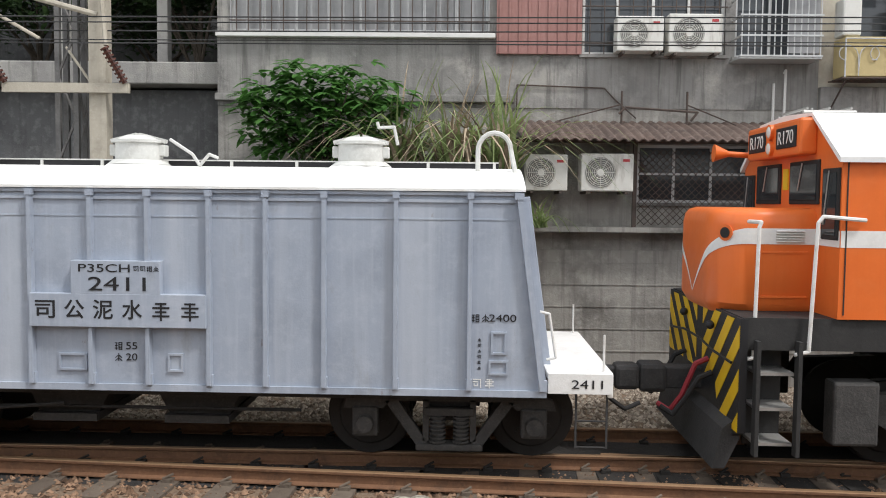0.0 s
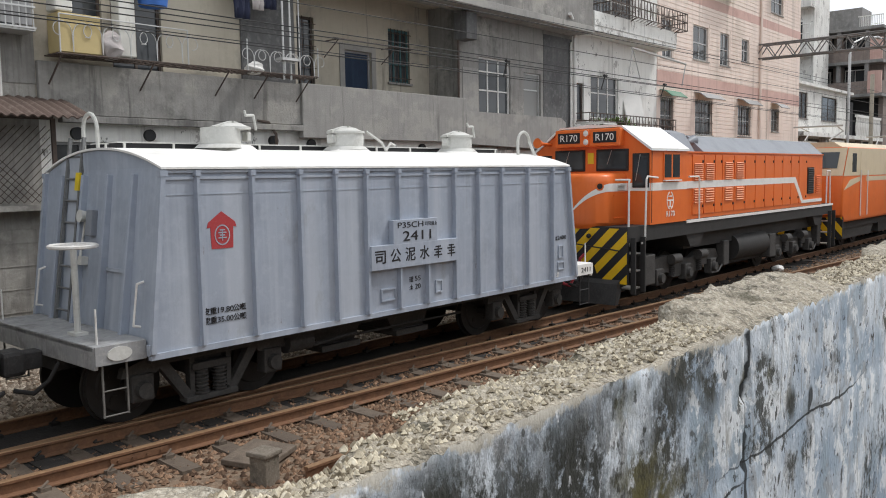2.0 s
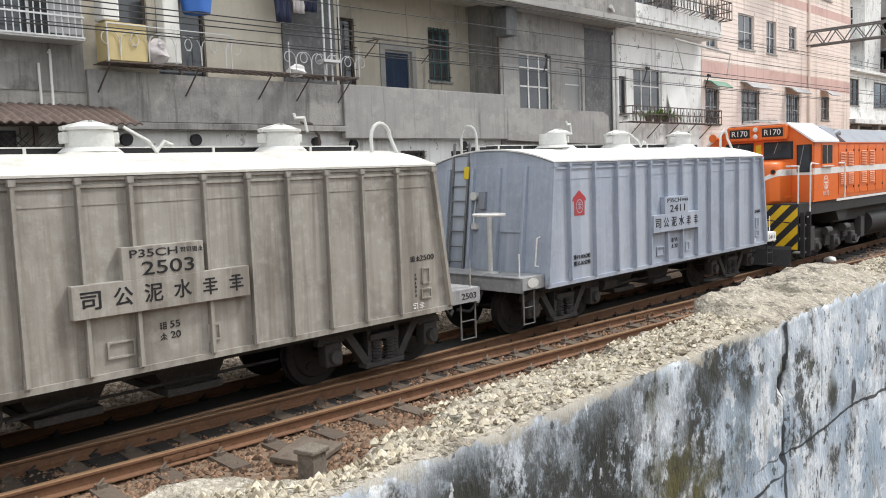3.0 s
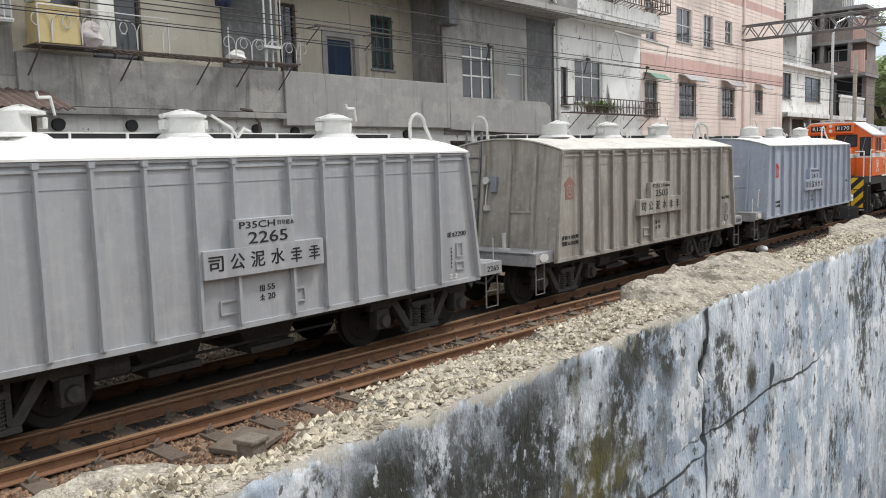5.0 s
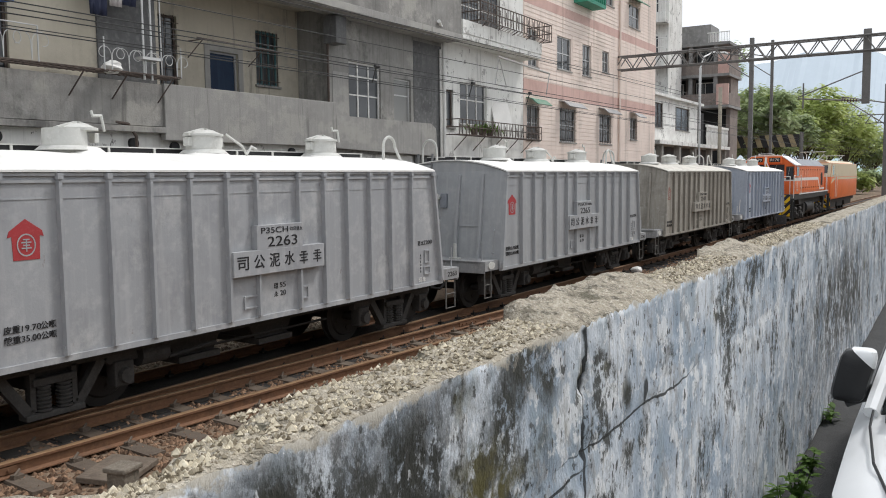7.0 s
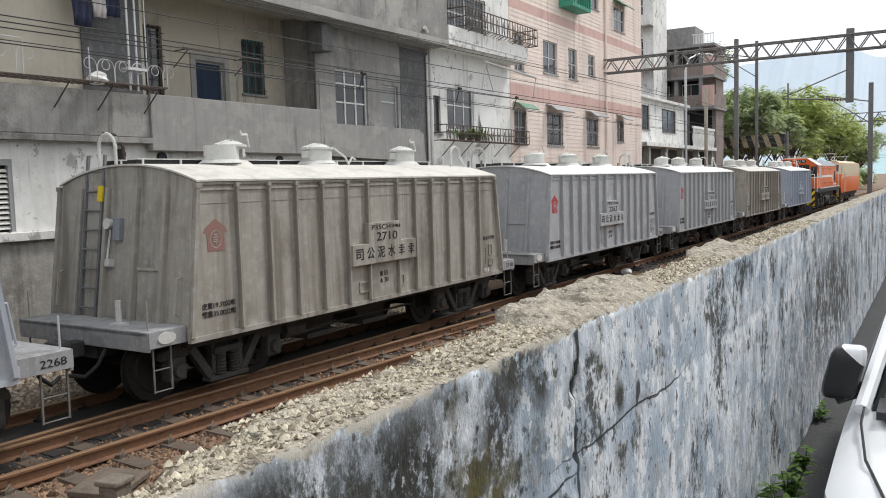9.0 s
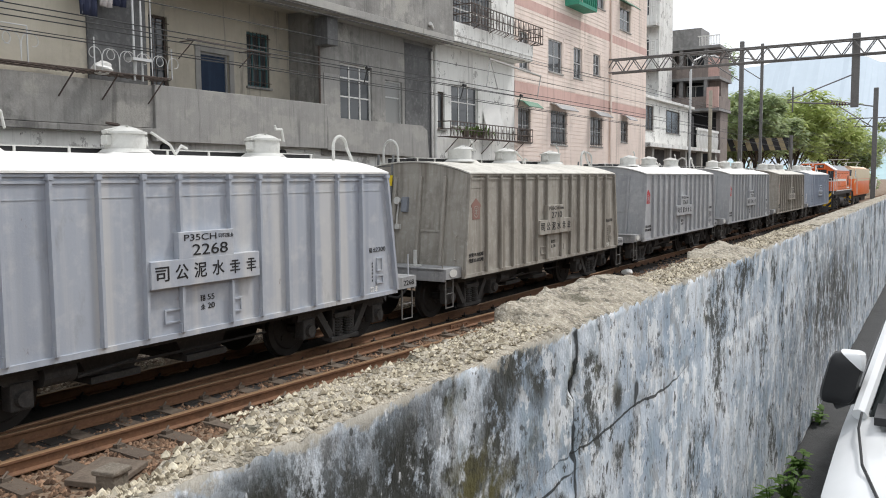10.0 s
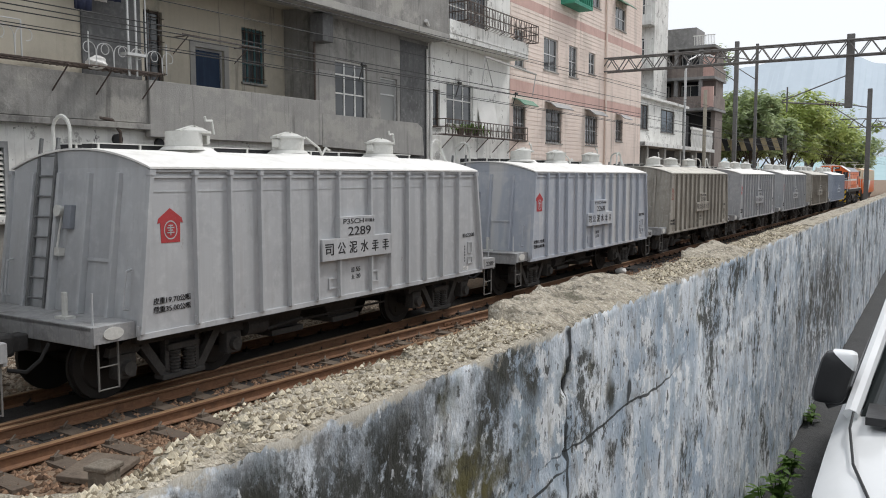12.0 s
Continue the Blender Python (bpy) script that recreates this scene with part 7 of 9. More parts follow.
def squeeze(w):
    """Draws the rear part of the wagon in to its true length."""
    def f(x):
        return x if x > -5.36 else -5.36 + (x + 5.36) * 0.859
    for o in w.children_recursive:
        if o.name.startswith("rib"):
            continue
        if o.data in (RIB, RIB_F, RIB_R) or o.location.length > 1e-6 or o.rotation_euler.z != 0:
            if o.parent is w:
                o.location.x = f(o.location.x)
        else:
            for v in o.data.vertices:
                v.co.x = f(v.co.x)


def wagon(number, paint, roof_paint, label, brake_wheel, weight, kind, sign=None, lettering=None):
    sign, lettering = sign or M_RED, lettering or M_BLACK
    w = thing("hopper_wagon", label, "freight wagon", "cement hopper wagons of the train")
    # body with sloping ends, arched at the top
    ys = [W_HALF * math.sin(k / 14 * math.pi / 2) for k in range(-14, 15)]
    bm = bm_new()
    f_ring = [(slope_x(0, -0.27, W_FLOOR), -W_HALF, W_FLOOR)] + [(-0.27, y, roof_z(y)) for y in ys] + [(0, W_HALF, W_FLOOR)]
    r_ring = [(-W_LEN, -W_HALF, W_FLOOR)] + [(-8.28, y, roof_z(y)) for y in ys] + [(-W_LEN, W_HALF, W_FLOOR)]
    a = [bm.verts.new(p) for p in f_ring]
    b = [bm.verts.new(p) for p in r_ring]
    bm.faces.new(a)
    bm.faces.new(list(reversed(b)))
    n = len(a)
    for i in range(n):
        bm.faces.new((a[i], b[i], b[(i + 1) % n], a[(i + 1) % n]))
    bmesh.ops.recalc_face_normals(bm, faces=bm.faces)
    part("body", bm, paint, w)
    # roof sheet, just above the arch
    bm = bm_new()
    top, low = [], []
    for y in ys:
        yy = y * (W_HALF + 0.045) / W_HALF
        top.append((yy, roof_z(y) + 0.028))
        low.append((yy, roof_z(y) + 0.004))
    prism(bm, top + list(reversed(low)), "x", -8.31, -0.24)
    part("roof", bm, roof_paint, w, "cement-dusted white curved roof", smooth=True)
    # bands along the side
    for s in (-1, 1):
        bm = bm_new()
        box(bm, -8.26, -0.29, s * W_HALF - 0.018, s * W_HALF + 0.018, W_EAVE - 0.105, W_EAVE - 0.075)
        box(bm, -8.27, -0.28, s * W_HALF - 0.026, s * W_HALF + 0.026, W_EAVE - 0.035, W_EAVE - 0.002)
        part("eaves_strip", bm, paint, w)
        bm = bm_new()
        box(bm, -8.23, -0.32, s * W_HALF - 0.006, s * W_HALF + 0.006, W_EAVE - 0.27, W_EAVE - 0.258)
        part("seam", bm, paint, w)
        bm = bm_new()
        box(bm, -8.54, -0.01, s * W_HALF - 0.03, s * W_HALF + 0.03, W_FLOOR - 0.04, W_FLOOR + 0.025)
        part("side_sill", bm, paint, w)
    for s in (-1, 1):
        turn = pose(0, 0, 0) if s < 0 else pose(0, 0, 0, 0, 0, 180)
        places = RIBS if number == "2411" else RIBS_NEW
        for i, x in enumerate(places):
            first, last = i == 0, i == len(places) - 1
            me = RIB
            if first:
                me = RIB_F if s < 0 else RIB_R
            if last:
                me = RIB_R if s < 0 else RIB_F
            ob = new("rib", me)
            ob.parent = w
            ob.matrix_basis = pose(x, s * W_HALF, 0) @ turn
            if paint is not M_WAGON:
                recolour(ob, paint)
    # ribs on the end walls
    lean = math.degrees(math.atan2(0.27, W_EAVE - W_FLOOR))
    for end, xb in ((1, 0.0), (-1, -W_LEN)):
        for y in (-0.86, -0.3, 0.3, 0.86):
            bm = bm_new()
            box(bm, 0, 0.1, -0.03, 0.03, 0.02, 1.9, bevel=0.008)
            part("end_rib", bm, paint, w, at=pose(xb, y, W_FLOOR, 0, 0, 0 if end > 0 else 180) @ pose(0, 0, 0, 0, -lean, 0))
        # end platform with its sill
        x0, x1 = (0.0, 0.64) if end > 0 else (-9.2, -W_LEN)
        bm = bm_new()
        box(bm, x0, x1, -1.28, 1.28, 0.98, 1.04, bevel=0.008)
        box(bm, x1 - 0.05 if end > 0 else x0, x1 if end > 0 else x0 + 0.05, -1.3, 1.3, 0.8, 1.03, bevel=0.008)
        for s in (-1, 1):
            box(bm, x0 + 0.01, x1 - 0.01, s * 1.3 - 0.02, s * 1.3 + 0.02, 0.84, 1.035)
        part("end_platform", bm, roof_paint if end > 0 and brake_wheel else M_PLATFORM, w)
        # coupler
        cx = x1 if end > 0 else x0
        bm = bm_new()
        box(bm, min(cx, cx + end * 0.3), max(cx, cx + end * 0.3), -0.1, 0.1, 0.66, 0.86, bevel=0.02)
        box(bm, min(cx + end * 0.22, cx + end * 0.5), max(cx + end * 0.22, cx + end * 0.5), -0.16, 0.12, 0.62, 0.9, bevel=0.05)
        part("coupler", bm, M_UNDER, w)
        bm = bm_new()
        pipe(bm, [(cx, -0.5, 0.78), (cx + end * 0.12, -0.48, 0.6), (cx + end * 0.28, -0.42, 0.48), (cx + end * 0.46, -0.3, 0.52)], 0.025)
        part("brake_hose", bm, M_RUBBER, w)
        # steps below the corners
        for s in (-1, 1):
            sx = x1 - 0.35 if end > 0 else x0 + 0.12
            bm = bm_new()
            for z in (0.3, 0.56):
                rod(bm, (sx, s * 1.25, z), (sx + 0.3, s * 1.25, z), 0.009)
            for xx in (sx, sx + 0.3):
                box(bm, xx - 0.01, xx + 0.01, s * 1.25 - 0.01, s * 1.25 + 0.01, 0.29, 0.86)
            part("step", bm, M_UNDER if end > 0 and number == "2411" else M_STEPS, w)
            # upright handrail on the platform
            hx = x1 - 0.08 if end > 0 else x0 + 0.1
            bm = bm_new()
            rod(bm, (hx, s * 1.2, 1.03), (hx, s * 1.2, 1.4), 0.012)
            part("rail_post", bm, M_WHITEBAR if brake_wheel else paint, w)
            gx = 0.02 if end > 0 else -W_LEN - 0.02
            bm = bm_new()
            pipe(bm, [(gx - end * 0.02, s * 1.2, 1.15), (gx + end * 0.07, s * 1.2, 1.17), (gx + end * 0.0, s * 1.2, 1.6), (gx - end * 0.09, s * 1.2, 1.62)], 0.014)
            part("grab_iron", bm, M_WHITEBAR if brake_wheel else paint, w)
        # loop handrail over the roof edge
        lx = -0.5 if end > 0 else -8.05
        bm = bm_new()
        if end > 0:   # stands along the wagon
            y = -0.62
            arc = [(lx - 0.02 + 0.17 * math.cos(k / 8 * math.pi), y, 3.22 + 0.18 * math.sin(k / 8 * math.pi)) for k in range(9)]
            pipe(bm, [(lx + 0.2, y - 0.1, roof_z(y) - 0.02)] + arc + [(lx - 0.19, y, roof_z(y))], 0.026)
        else:         # stands across it, above the ladder
            arc = [(lx, 0.6 + 0.18 * math.cos(k / 8 * math.pi), 3.28 + 0.2 * math.sin(k / 8 * math.pi)) for k in range(9)]
            pipe(bm, [(lx, 0.78, roof_z(0.78))] + arc + [(lx, 0.42, roof_z(0.42))], 0.026)
        part("loop_handrail", bm, M_HATCH, w)
    # ladder on the rear wall
    bm = bm_new()
    for y in (0.42, 0.78):
        box(bm, 0.04, 0.075, y - 0.02, y + 0.02, 0.15, 2.35)
    for k in range(8):
        rod(bm, (0.058, 0.42, 0.3 + k * 0.26), (0.058, 0.78, 0.3 + k * 0.26), 0.013)
    part("ladder", bm, M_LADDER, w, at=pose(-W_LEN, 0, W_FLOOR, 0, 0, 180) @ pose(0, 0, 0, 0, -lean, 0) @ pose(0, -1.2, 0))
    rear = pose(-W_LEN, 0, W_FLOOR, 0, 0, 180) @ pose(0, 0, 0, 0, -lean, 0)
    if number in ("2411", "2710", "2268"):
        bm = bm_new()
        box(bm, 0.065, 0.09, -0.49, -0.39, 1.72, 1.93)
        part("tag", bm, M_TAG, w, "yellow tag", at=rear)
    bm = bm_new()
    box(bm, 0.0, 0.1, -0.12, 0.02, 1.2, 1.5, bevel=0.01)
    part("valve_box", bm, M_ROOFGREY, w, at=rear)
    bm = bm_new()
    bmesh.ops.create_cone(bm, cap_ends=True, segments=14, radius1=0.06, radius2=0.075, depth=0.08, matrix=pose(0.1, -0.2, 1.42, 0, 90, 0))
    pipe(bm, [(0.06, -0.2, 1.42), (0.07, -0.22, 1.1), (0.09, -0.2, 0.95)], 0.014)
    box(bm, 0.02, 0.1, -0.24, -0.14, 0.86, 0.96)
    part("gauge", bm, M_HATCH, w, at=rear)
    bm = bm_new()
    box(bm, 0.0, 0.025, 0.36, 0.82, 0.15, 0.85, bevel=0.01)
    box(bm, 0.0, 0.05, 0.36, 0.82, 0.83, 0.87)
    part("end_hatch", bm, paint, w, at=rear)
    # brake column on the rear platform
    bm = bm_new()
    rod(bm, (-8.95, -0.5, 1.03), (-8.95, -0.5, 1.98 if brake_wheel else 1.35), 0.04)
    box(bm, -9.03, -8.87, -0.6, -0.4, 1.03, 1.07)
    part("brake_column", bm, M_HATCH, w)
    if brake_wheel:
        bm = bm_new()
        ring = [(-8.95 + 0.27 * math.cos(k / 24 * 2 * math.pi), -0.5 + 0.27 * math.sin(k / 24 * 2 * math.pi), 1.99) for k in range(25)]
        pipe(bm, ring, 0.022, 6)
        for k in range(3):
            c, s = math.cos(k * 2.094), math.sin(k * 2.094)
            rod(bm, (-8.95, -0.5, 1.99), (-8.95 + 0.27 * c, -0.5 + 0.27 * s, 1.99), 0.016)
        part("brake_wheel", bm, M_WHITEBAR, w, "white round brake wheel")
    # filling hatches, with lid and lever
    for i, hx in enumerate(HATCHES):
        bm = bm_new()
        z0 = roof_z(HATCH_Y) + 0.015
        bmesh.ops.create_cone(bm, cap_ends=True, segments=28, radius1=0.33, radius2=0.27, depth=0.05, matrix=pose(hx, 0, z0 + 0.05))
        bmesh.ops.create_cone(bm, cap_ends=True, segments=28, radius1=0.25, radius2=0.245, depth=0.34, matrix=pose(hx, 0, z0 + 0.11))
        h = part("hatch", bm, M_HATCH, w, "dusty round filling hatch", smooth=True, at=pose(0, HATCH_Y, 0))
        bm = bm_new()
        bmesh.ops.create_cone(bm, cap_ends=True, segments=28, radius1=0.52, radius2=0.28, depth=0.17, matrix=pose(hx, 0, z0 - 0.03))
        for v in bm.verts:
            v.co += Vector((0, 0, 0.015 * noise.noise(v.co * 9)))
        part("skirt", bm, roof_paint, h, "cement dust heaped round the hatch", smooth=True)
        bm = bm_new()
        bmesh.ops.create_cone(bm, cap_ends=True, segments=28, radius1=0.26, radius2=0.14, depth=0.06, matrix=pose(hx, 0, z0 + 0.31))
        bmesh.ops.create_cone(bm, cap_ends=True, segments=28, radius1=0.27, radius2=0.27, depth=0.03, matrix=pose(hx, 0, z0 + 0.275))
        part("lid", bm, M_HATCH, h, smooth=True)
        bm = bm_new()
        for s in (-1, 1):
            prism(bm, [(hx + s * 0.02, z0 + 0.37), (hx + s * 0.02, z0 + 0.32), (hx + s * 0.29, z0 + 0.26), (hx + s * 0.3, z0 + 0.3)], "y", -0.05, 0.05)
            box(bm, hx + s * 0.27 - 0.035, hx + s * 0.27 + 0.035, -0.06, 0.06, z0 + 0.12, z0 + 0.24, bevel=0.01)
        part("clamp", bm, M_HATCH, h)
        bm = bm_new()
        if i % 2:
            pipe(bm, [(hx + 0.36, -0.05, z0 + 0.3), (hx + 0.62, -0.1, z0 + 0.14), (hx + 0.7, -0.1, z0 + 0.02), (hx + 0.8, -0.1, z0 + 0.14), (hx + 0.9, -0.1, z0 + 0.1)], 0.018)
        else:
            pipe(bm, [(hx + 0.4, -0.05, z0 + 0.26), (hx + 0.36, -0.05, z0 + 0.45), (hx + 0.2, -0.08, z0 + 0.44), (hx + 0.18, -0.08, z0 + 0.5)], 0.018)
        part("lever", bm, M_HATCH, h)
    # running boards along the roof, on brackets, with painted shade beneath
    for y in (0.14, 0.6):
        bm = bm_new()
        # black box in place of the shadow gap under the board
        box(bm, -8.0, -0.45, y - 0.1, y + 0.1, 2.98, 3.112)
        rb = part("running_board", bm, M_BLACK, w)
        bm = bm_new()
        box(bm, -8.0, -0.45, y - 0.12, y + 0.1, 3.112, 3.126)
        part("board_edge", bm, M_HATCH, rb)
        for k in range(11):
            bm = bm_new()
            xx = -7.9 + k * 0.74
            box(bm, xx - 0.016, xx + 0.016, y - 0.12, y - 0.1, 2.93, 3.113)
            part("bracket", bm, M_HATCH, w)
    # lettering boards, doors and signs on both sides
    for s, turn in ((-1, 0), (1, 180)):
        yy = -W_HALF
        hw = 0.95 if number == "2503" else 0.86
        mid = {"2411": -4.15, "2289": -4.075, "2503": -4.18}.get(number, -4.1)   # middle of the name board

        def put(ob):
            ob.matrix_basis = (pose(0, 0, 0) if s < 0 else pose(2 * -4.275, 0, 0, 0, 0, 180)) @ ob.matrix_basis
            return ob
        bm = bm_new()
        box(bm, mid - hw, mid + hw, yy - 0.1, yy, 1.44, 1.765, bevel=0.006)
        box(bm, mid - 0.45, mid + 0.42, yy - 0.099, yy, 1.76, 2.085, bevel=0.006)
        put(part("name_board", bm, paint, w))
        for k in (4, 5):   # the maker's name, as plain bars
            bm = bm_new()
            glyph(bm, mid + (k * 0.328 - 0.814) * hw, yy - 0.1, 1.6, 0.18, k + 7)
            put(part("lettering", bm, lettering, w))
        for k, sign_ in enumerate("司公泥水"):
            put(letters(sign_, 0.2, lettering, "lettering", w, mid + (k * 0.328 - 0.814) * hw, yy - 0.102, 1.6, 0.195))
        put(letters("P35CH", 0.11, lettering, "lettering", w, mid - 0.12, yy - 0.102, 2.01, 0.5))
        bm = bm_new()
        for k in range(4):
            glyph(bm, mid + 0.19 + k * 0.065, yy - 0.099, 2.01, 0.055, k + 31)
        put(part("lettering", bm, lettering, w))
        put(letters(number, 0.19, lettering, "lettering", w, mid + 0.03, yy - 0.103, 1.855, 0.56))
        for z, txt, sd in ((1.245, "55", 3), (1.135, "20", 5)):
            put(letters(txt, 0.1, lettering, "lettering", w, mid + 0.1, yy - 0.006, z, 0.11))
            bm = bm_new()
            glyph(bm, mid - 0.03, yy - 0.001, z, 0.08, sd)
            put(part("lettering", bm, lettering, w))
        for x0, x1, z0, z1 in ((mid - 0.62, mid - 0.34, 1.0, 1.17), (mid + 0.46, mid + 0.61, 1.0, 1.18), (-0.55, -0.4, 1.22, 1.44), (-0.57, -0.38, 1.02, 1.16)):
            bm = bm_new()
            for a0, a1, c0, c1 in ((x0, x1, z0, z0 + 0.02), (x0, x1, z1 - 0.02, z1), (x0, x0 + 0.02, z0 + 0.02, z1 - 0.02), (x1 - 0.02, x1, z0 + 0.02, z1 - 0.02)):
                box(bm, a0, a1, yy - 0.02, yy, c0, c1)
            put(part("card_holder", bm, paint, w))
        put(letters(kind, 0.1, lettering, "lettering", w, -0.44, yy - 0.006, 1.57, 0.26))
        bm = bm_new()
        for k in range(2):
            glyph(bm, -0.7 + k * 0.095, yy - 0.001, 1.57, 0.08, k + 51)
        for k in range(6):
            glyph(bm, -0.66, yy - 0.001, 1.36 - k * 0.055, 0.035, k + 71)
        put(part("lettering", bm, lettering, w))
        bm = bm_new()
        for k in range(2):
            glyph(bm, -0.68 + k * 0.12, yy - 0.001, 0.935, 0.09, k + 91)
        put(part("lettering", bm, M_WHITE, w))
        lx = -7.47 if number == "2411" else -7.96
        for z, txt, sd in ((1.225, weight, 11), (1.12, "35.00", 13)):
            put(letters(txt, 0.09, lettering, "lettering", w, lx, yy - 0.006, z, 0.2))
            put(letters("皮重" if sd == 11 else "載重", 0.085, lettering, "lettering", w, lx - 0.225, yy - 0.006, z, 0.17))
            put(letters("公噸", 0.085, lettering, "lettering", w, lx + 0.22, yy - 0.006, z, 0.17))
        # house-shaped red sign with a pale ring
        bm = bm_new()
        lz = 2.08
        prism(bm, [(lx - 0.16, lz - 0.17), (lx + 0.16, lz - 0.17), (lx + 0.17, lz + 0.07), (lx + 0.22, lz + 0.06), (lx + 0.2, lz + 0.12), (lx, lz + 0.24), (lx - 0.2, lz + 0.12), (lx - 0.22, lz + 0.06), (lx - 0.17, lz + 0.07)], "y", yy - 0.005, yy)
        sg = put(part("sign", bm, sign, w, "red house-shaped painted sign"))
        bm = bm_new()
        for k in range(20):
            a0, a1 = k / 20 * 2 * math.pi, (k + 1) / 20 * 2 * math.pi
            q = [(lx + r * math.cos(a), yy - 0.008, lz - 0.02 + r * math.sin(a)) for r, a in ((0.1, a0), (0.115, a0), (0.115, a1), (0.1, a1))]
            bm.faces.new([bm.verts.new(p) for p in q])
        glyph(bm, lx, yy - 0.006, lz - 0.02, 0.13, 17)
        put(part("sign_ring", bm, paint, w))
    # plate on the front sill with the number
    letters(number, 0.12, lettering, "lettering", w, 0.4, -1.324, 0.93, 0.3)
    bm = bm_new()
    bmesh.ops.create_cone(bm, cap_ends=True, segments=24, radius1=0.09, radius2=0.09, depth=0.012, matrix=Matrix.Translation((-8.9, -1.326, 0.94)) @ Matrix.Diagonal((1.7, 1, 0.8, 1)) @ pose(0, 0, 0, 90, 0, 0))
    part("maker_plate", bm, M_HATCH, w)
    # underframe, discharge chutes and brake gear
    bm = bm_new()
    box(bm, -9.1, 0.55, -0.2, 0.2, 0.62, 0.84)
    box(bm, -8.4, -0.1, -1.15, -1.05, 0.72, 0.83)
    box(bm, -8.4, -0.1, 1.05, 1.15, 0.72, 0.83)
    part("underframe", bm, M_UNDER, w)
    for cx in (-3.6, -5.0):
        bm = bm_new()
        prism(bm, [(cx - 0.55, 0.84), (cx + 0.55, 0.84), (cx + 0.32, 0.42), (cx - 0.32, 0.42)], "y", -0.7, 0.7)
        box(bm, cx - 0.34, cx + 0.34, -0.8, 0.8, 0.34, 0.42)
        part("discharge_chute", bm, M_BOGIE, w)
    bm = bm_new()
    rod(bm, (-6.2, -0.95, 0.62), (-5.75, -0.95, 0.62), 0.14, 14)
    rod(bm, (-5.7, -1.0, 0.52), (-4.9, -1.0, 0.58), 0.02)
    rod(bm, (-6.5, -0.8, 0.5), (-2.5, -0.8, 0.5), 0.018)
    part("brake_cylinder", bm, M_UNDER, w)
    squeeze(w)
    bogie(w, -0.95)
    bogie(w, -7.15)
    return w


FLEET = (
    ("2411", M_W_BLUE, M_DUSTROOF, "blue-grey ribbed steel cement hopper wagon with a white dusted roof", True, "19.80", "2400", None),
    ("2503", M_W_BROWN, M_DUSTROOF2, "dirty brown-grey ribbed cement hopper wagon, streaked with grime", False, "19.70", "2500", M_RED_OLD),
    ("2265", M_W_GREY, M_DUSTROOF, "mid-grey ribbed cement hopper wagon with a dusty roof", False, "15.70", "2200", None),
    ("2263", M_W_PALE, M_DUSTROOF, "pale grey cement hopper wagon, blotched with white cement dust", False, "19.70", "2200", None),
    ("2710", M_W_BROWN, M_DUSTROOF2, "weathered brown-beige ribbed cement hopper wagon with a faded sign", False, "19.70", "2700", M_RED_OLD),
    ("2268", M_W_STREAK, M_DUSTROOF, "blue-grey cement hopper wagon with pale streaks down its side", False, "15.79", "2200", None),
    ("2289", M_W_LIGHT, M_DUSTROOF, "light grey ribbed cement hopper wagon with rain streaks", False, "19.70", "2200", None),
    ("2286", M_W_GREY, M_DUSTROOF, "grey ribbed cement hopper wagon at the tail of the string", False, "19.70", "2200", None),
)
TRAIN = []
for i, (no, paint, roofp, lab, bw, wt_, kd, sg) in enumerate(FLEET):
    TRAIN.append((wagon(no, paint, roofp, lab, bw, wt_, kd, sg), -10.25 * i))

# ---------------- diesel locomotive ----------------
SILL_Z, CAB_EAVE, L_HALF = 1.63, 3.12, 1.37


def side_poly(bm, outline, y0, y1):
    return prism(bm, outline, "y", y0, y1)


def nose_line(k):
    """A point on the plan of the nose: k metres round from the middle of its front."""
    flat, r = 0.42, 0.43
    arc = r * math.pi / 2
    if k <= flat:
        return 1.72, k
    if k <= flat + arc:
        a = (k - flat) / r
        return 1.72 + r * (1 - math.cos(a)), flat + r * math.sin(a)
    return 2.15 + (k - flat - arc), flat + r


def slats(parent, material, x, y, z0, z1, n, w, s):
    for k in range(n):
        bm = bm_new()
        z = z0 + (z1 - z0) * (k + 0.5) / n
        h = (z1 - z0) / n * 0.17
        prism(bm, [(y, z - h), (y + s * 0.035, z - h * 1.2), (y + s * 0.01, z + h), (y, z + h)], "x", x - w / 2, x + w / 2)
        part("louvre_slat", bm, material, parent)


def stripes_on(name, parent, poly, axis_x, s, n_dir, step, width, black, thick=0.006):
    """Slanting yellow stripes over a black plate that stands across the line at axis_x."""
    for k in range(-14, 15):
        c0 = k * step
        q = clip(poly, n_dir[0], n_dir[1], c0 + width)
        q = clip(q, -n_dir[0], -n_dir[1], -c0) if len(q) > 2 else []
        if len(q) > 2:
            bm = bm_new()
            prism(bm, q, "x", axis_x - thick, axis_x)
            part(name, bm, M_YELLOW, parent)


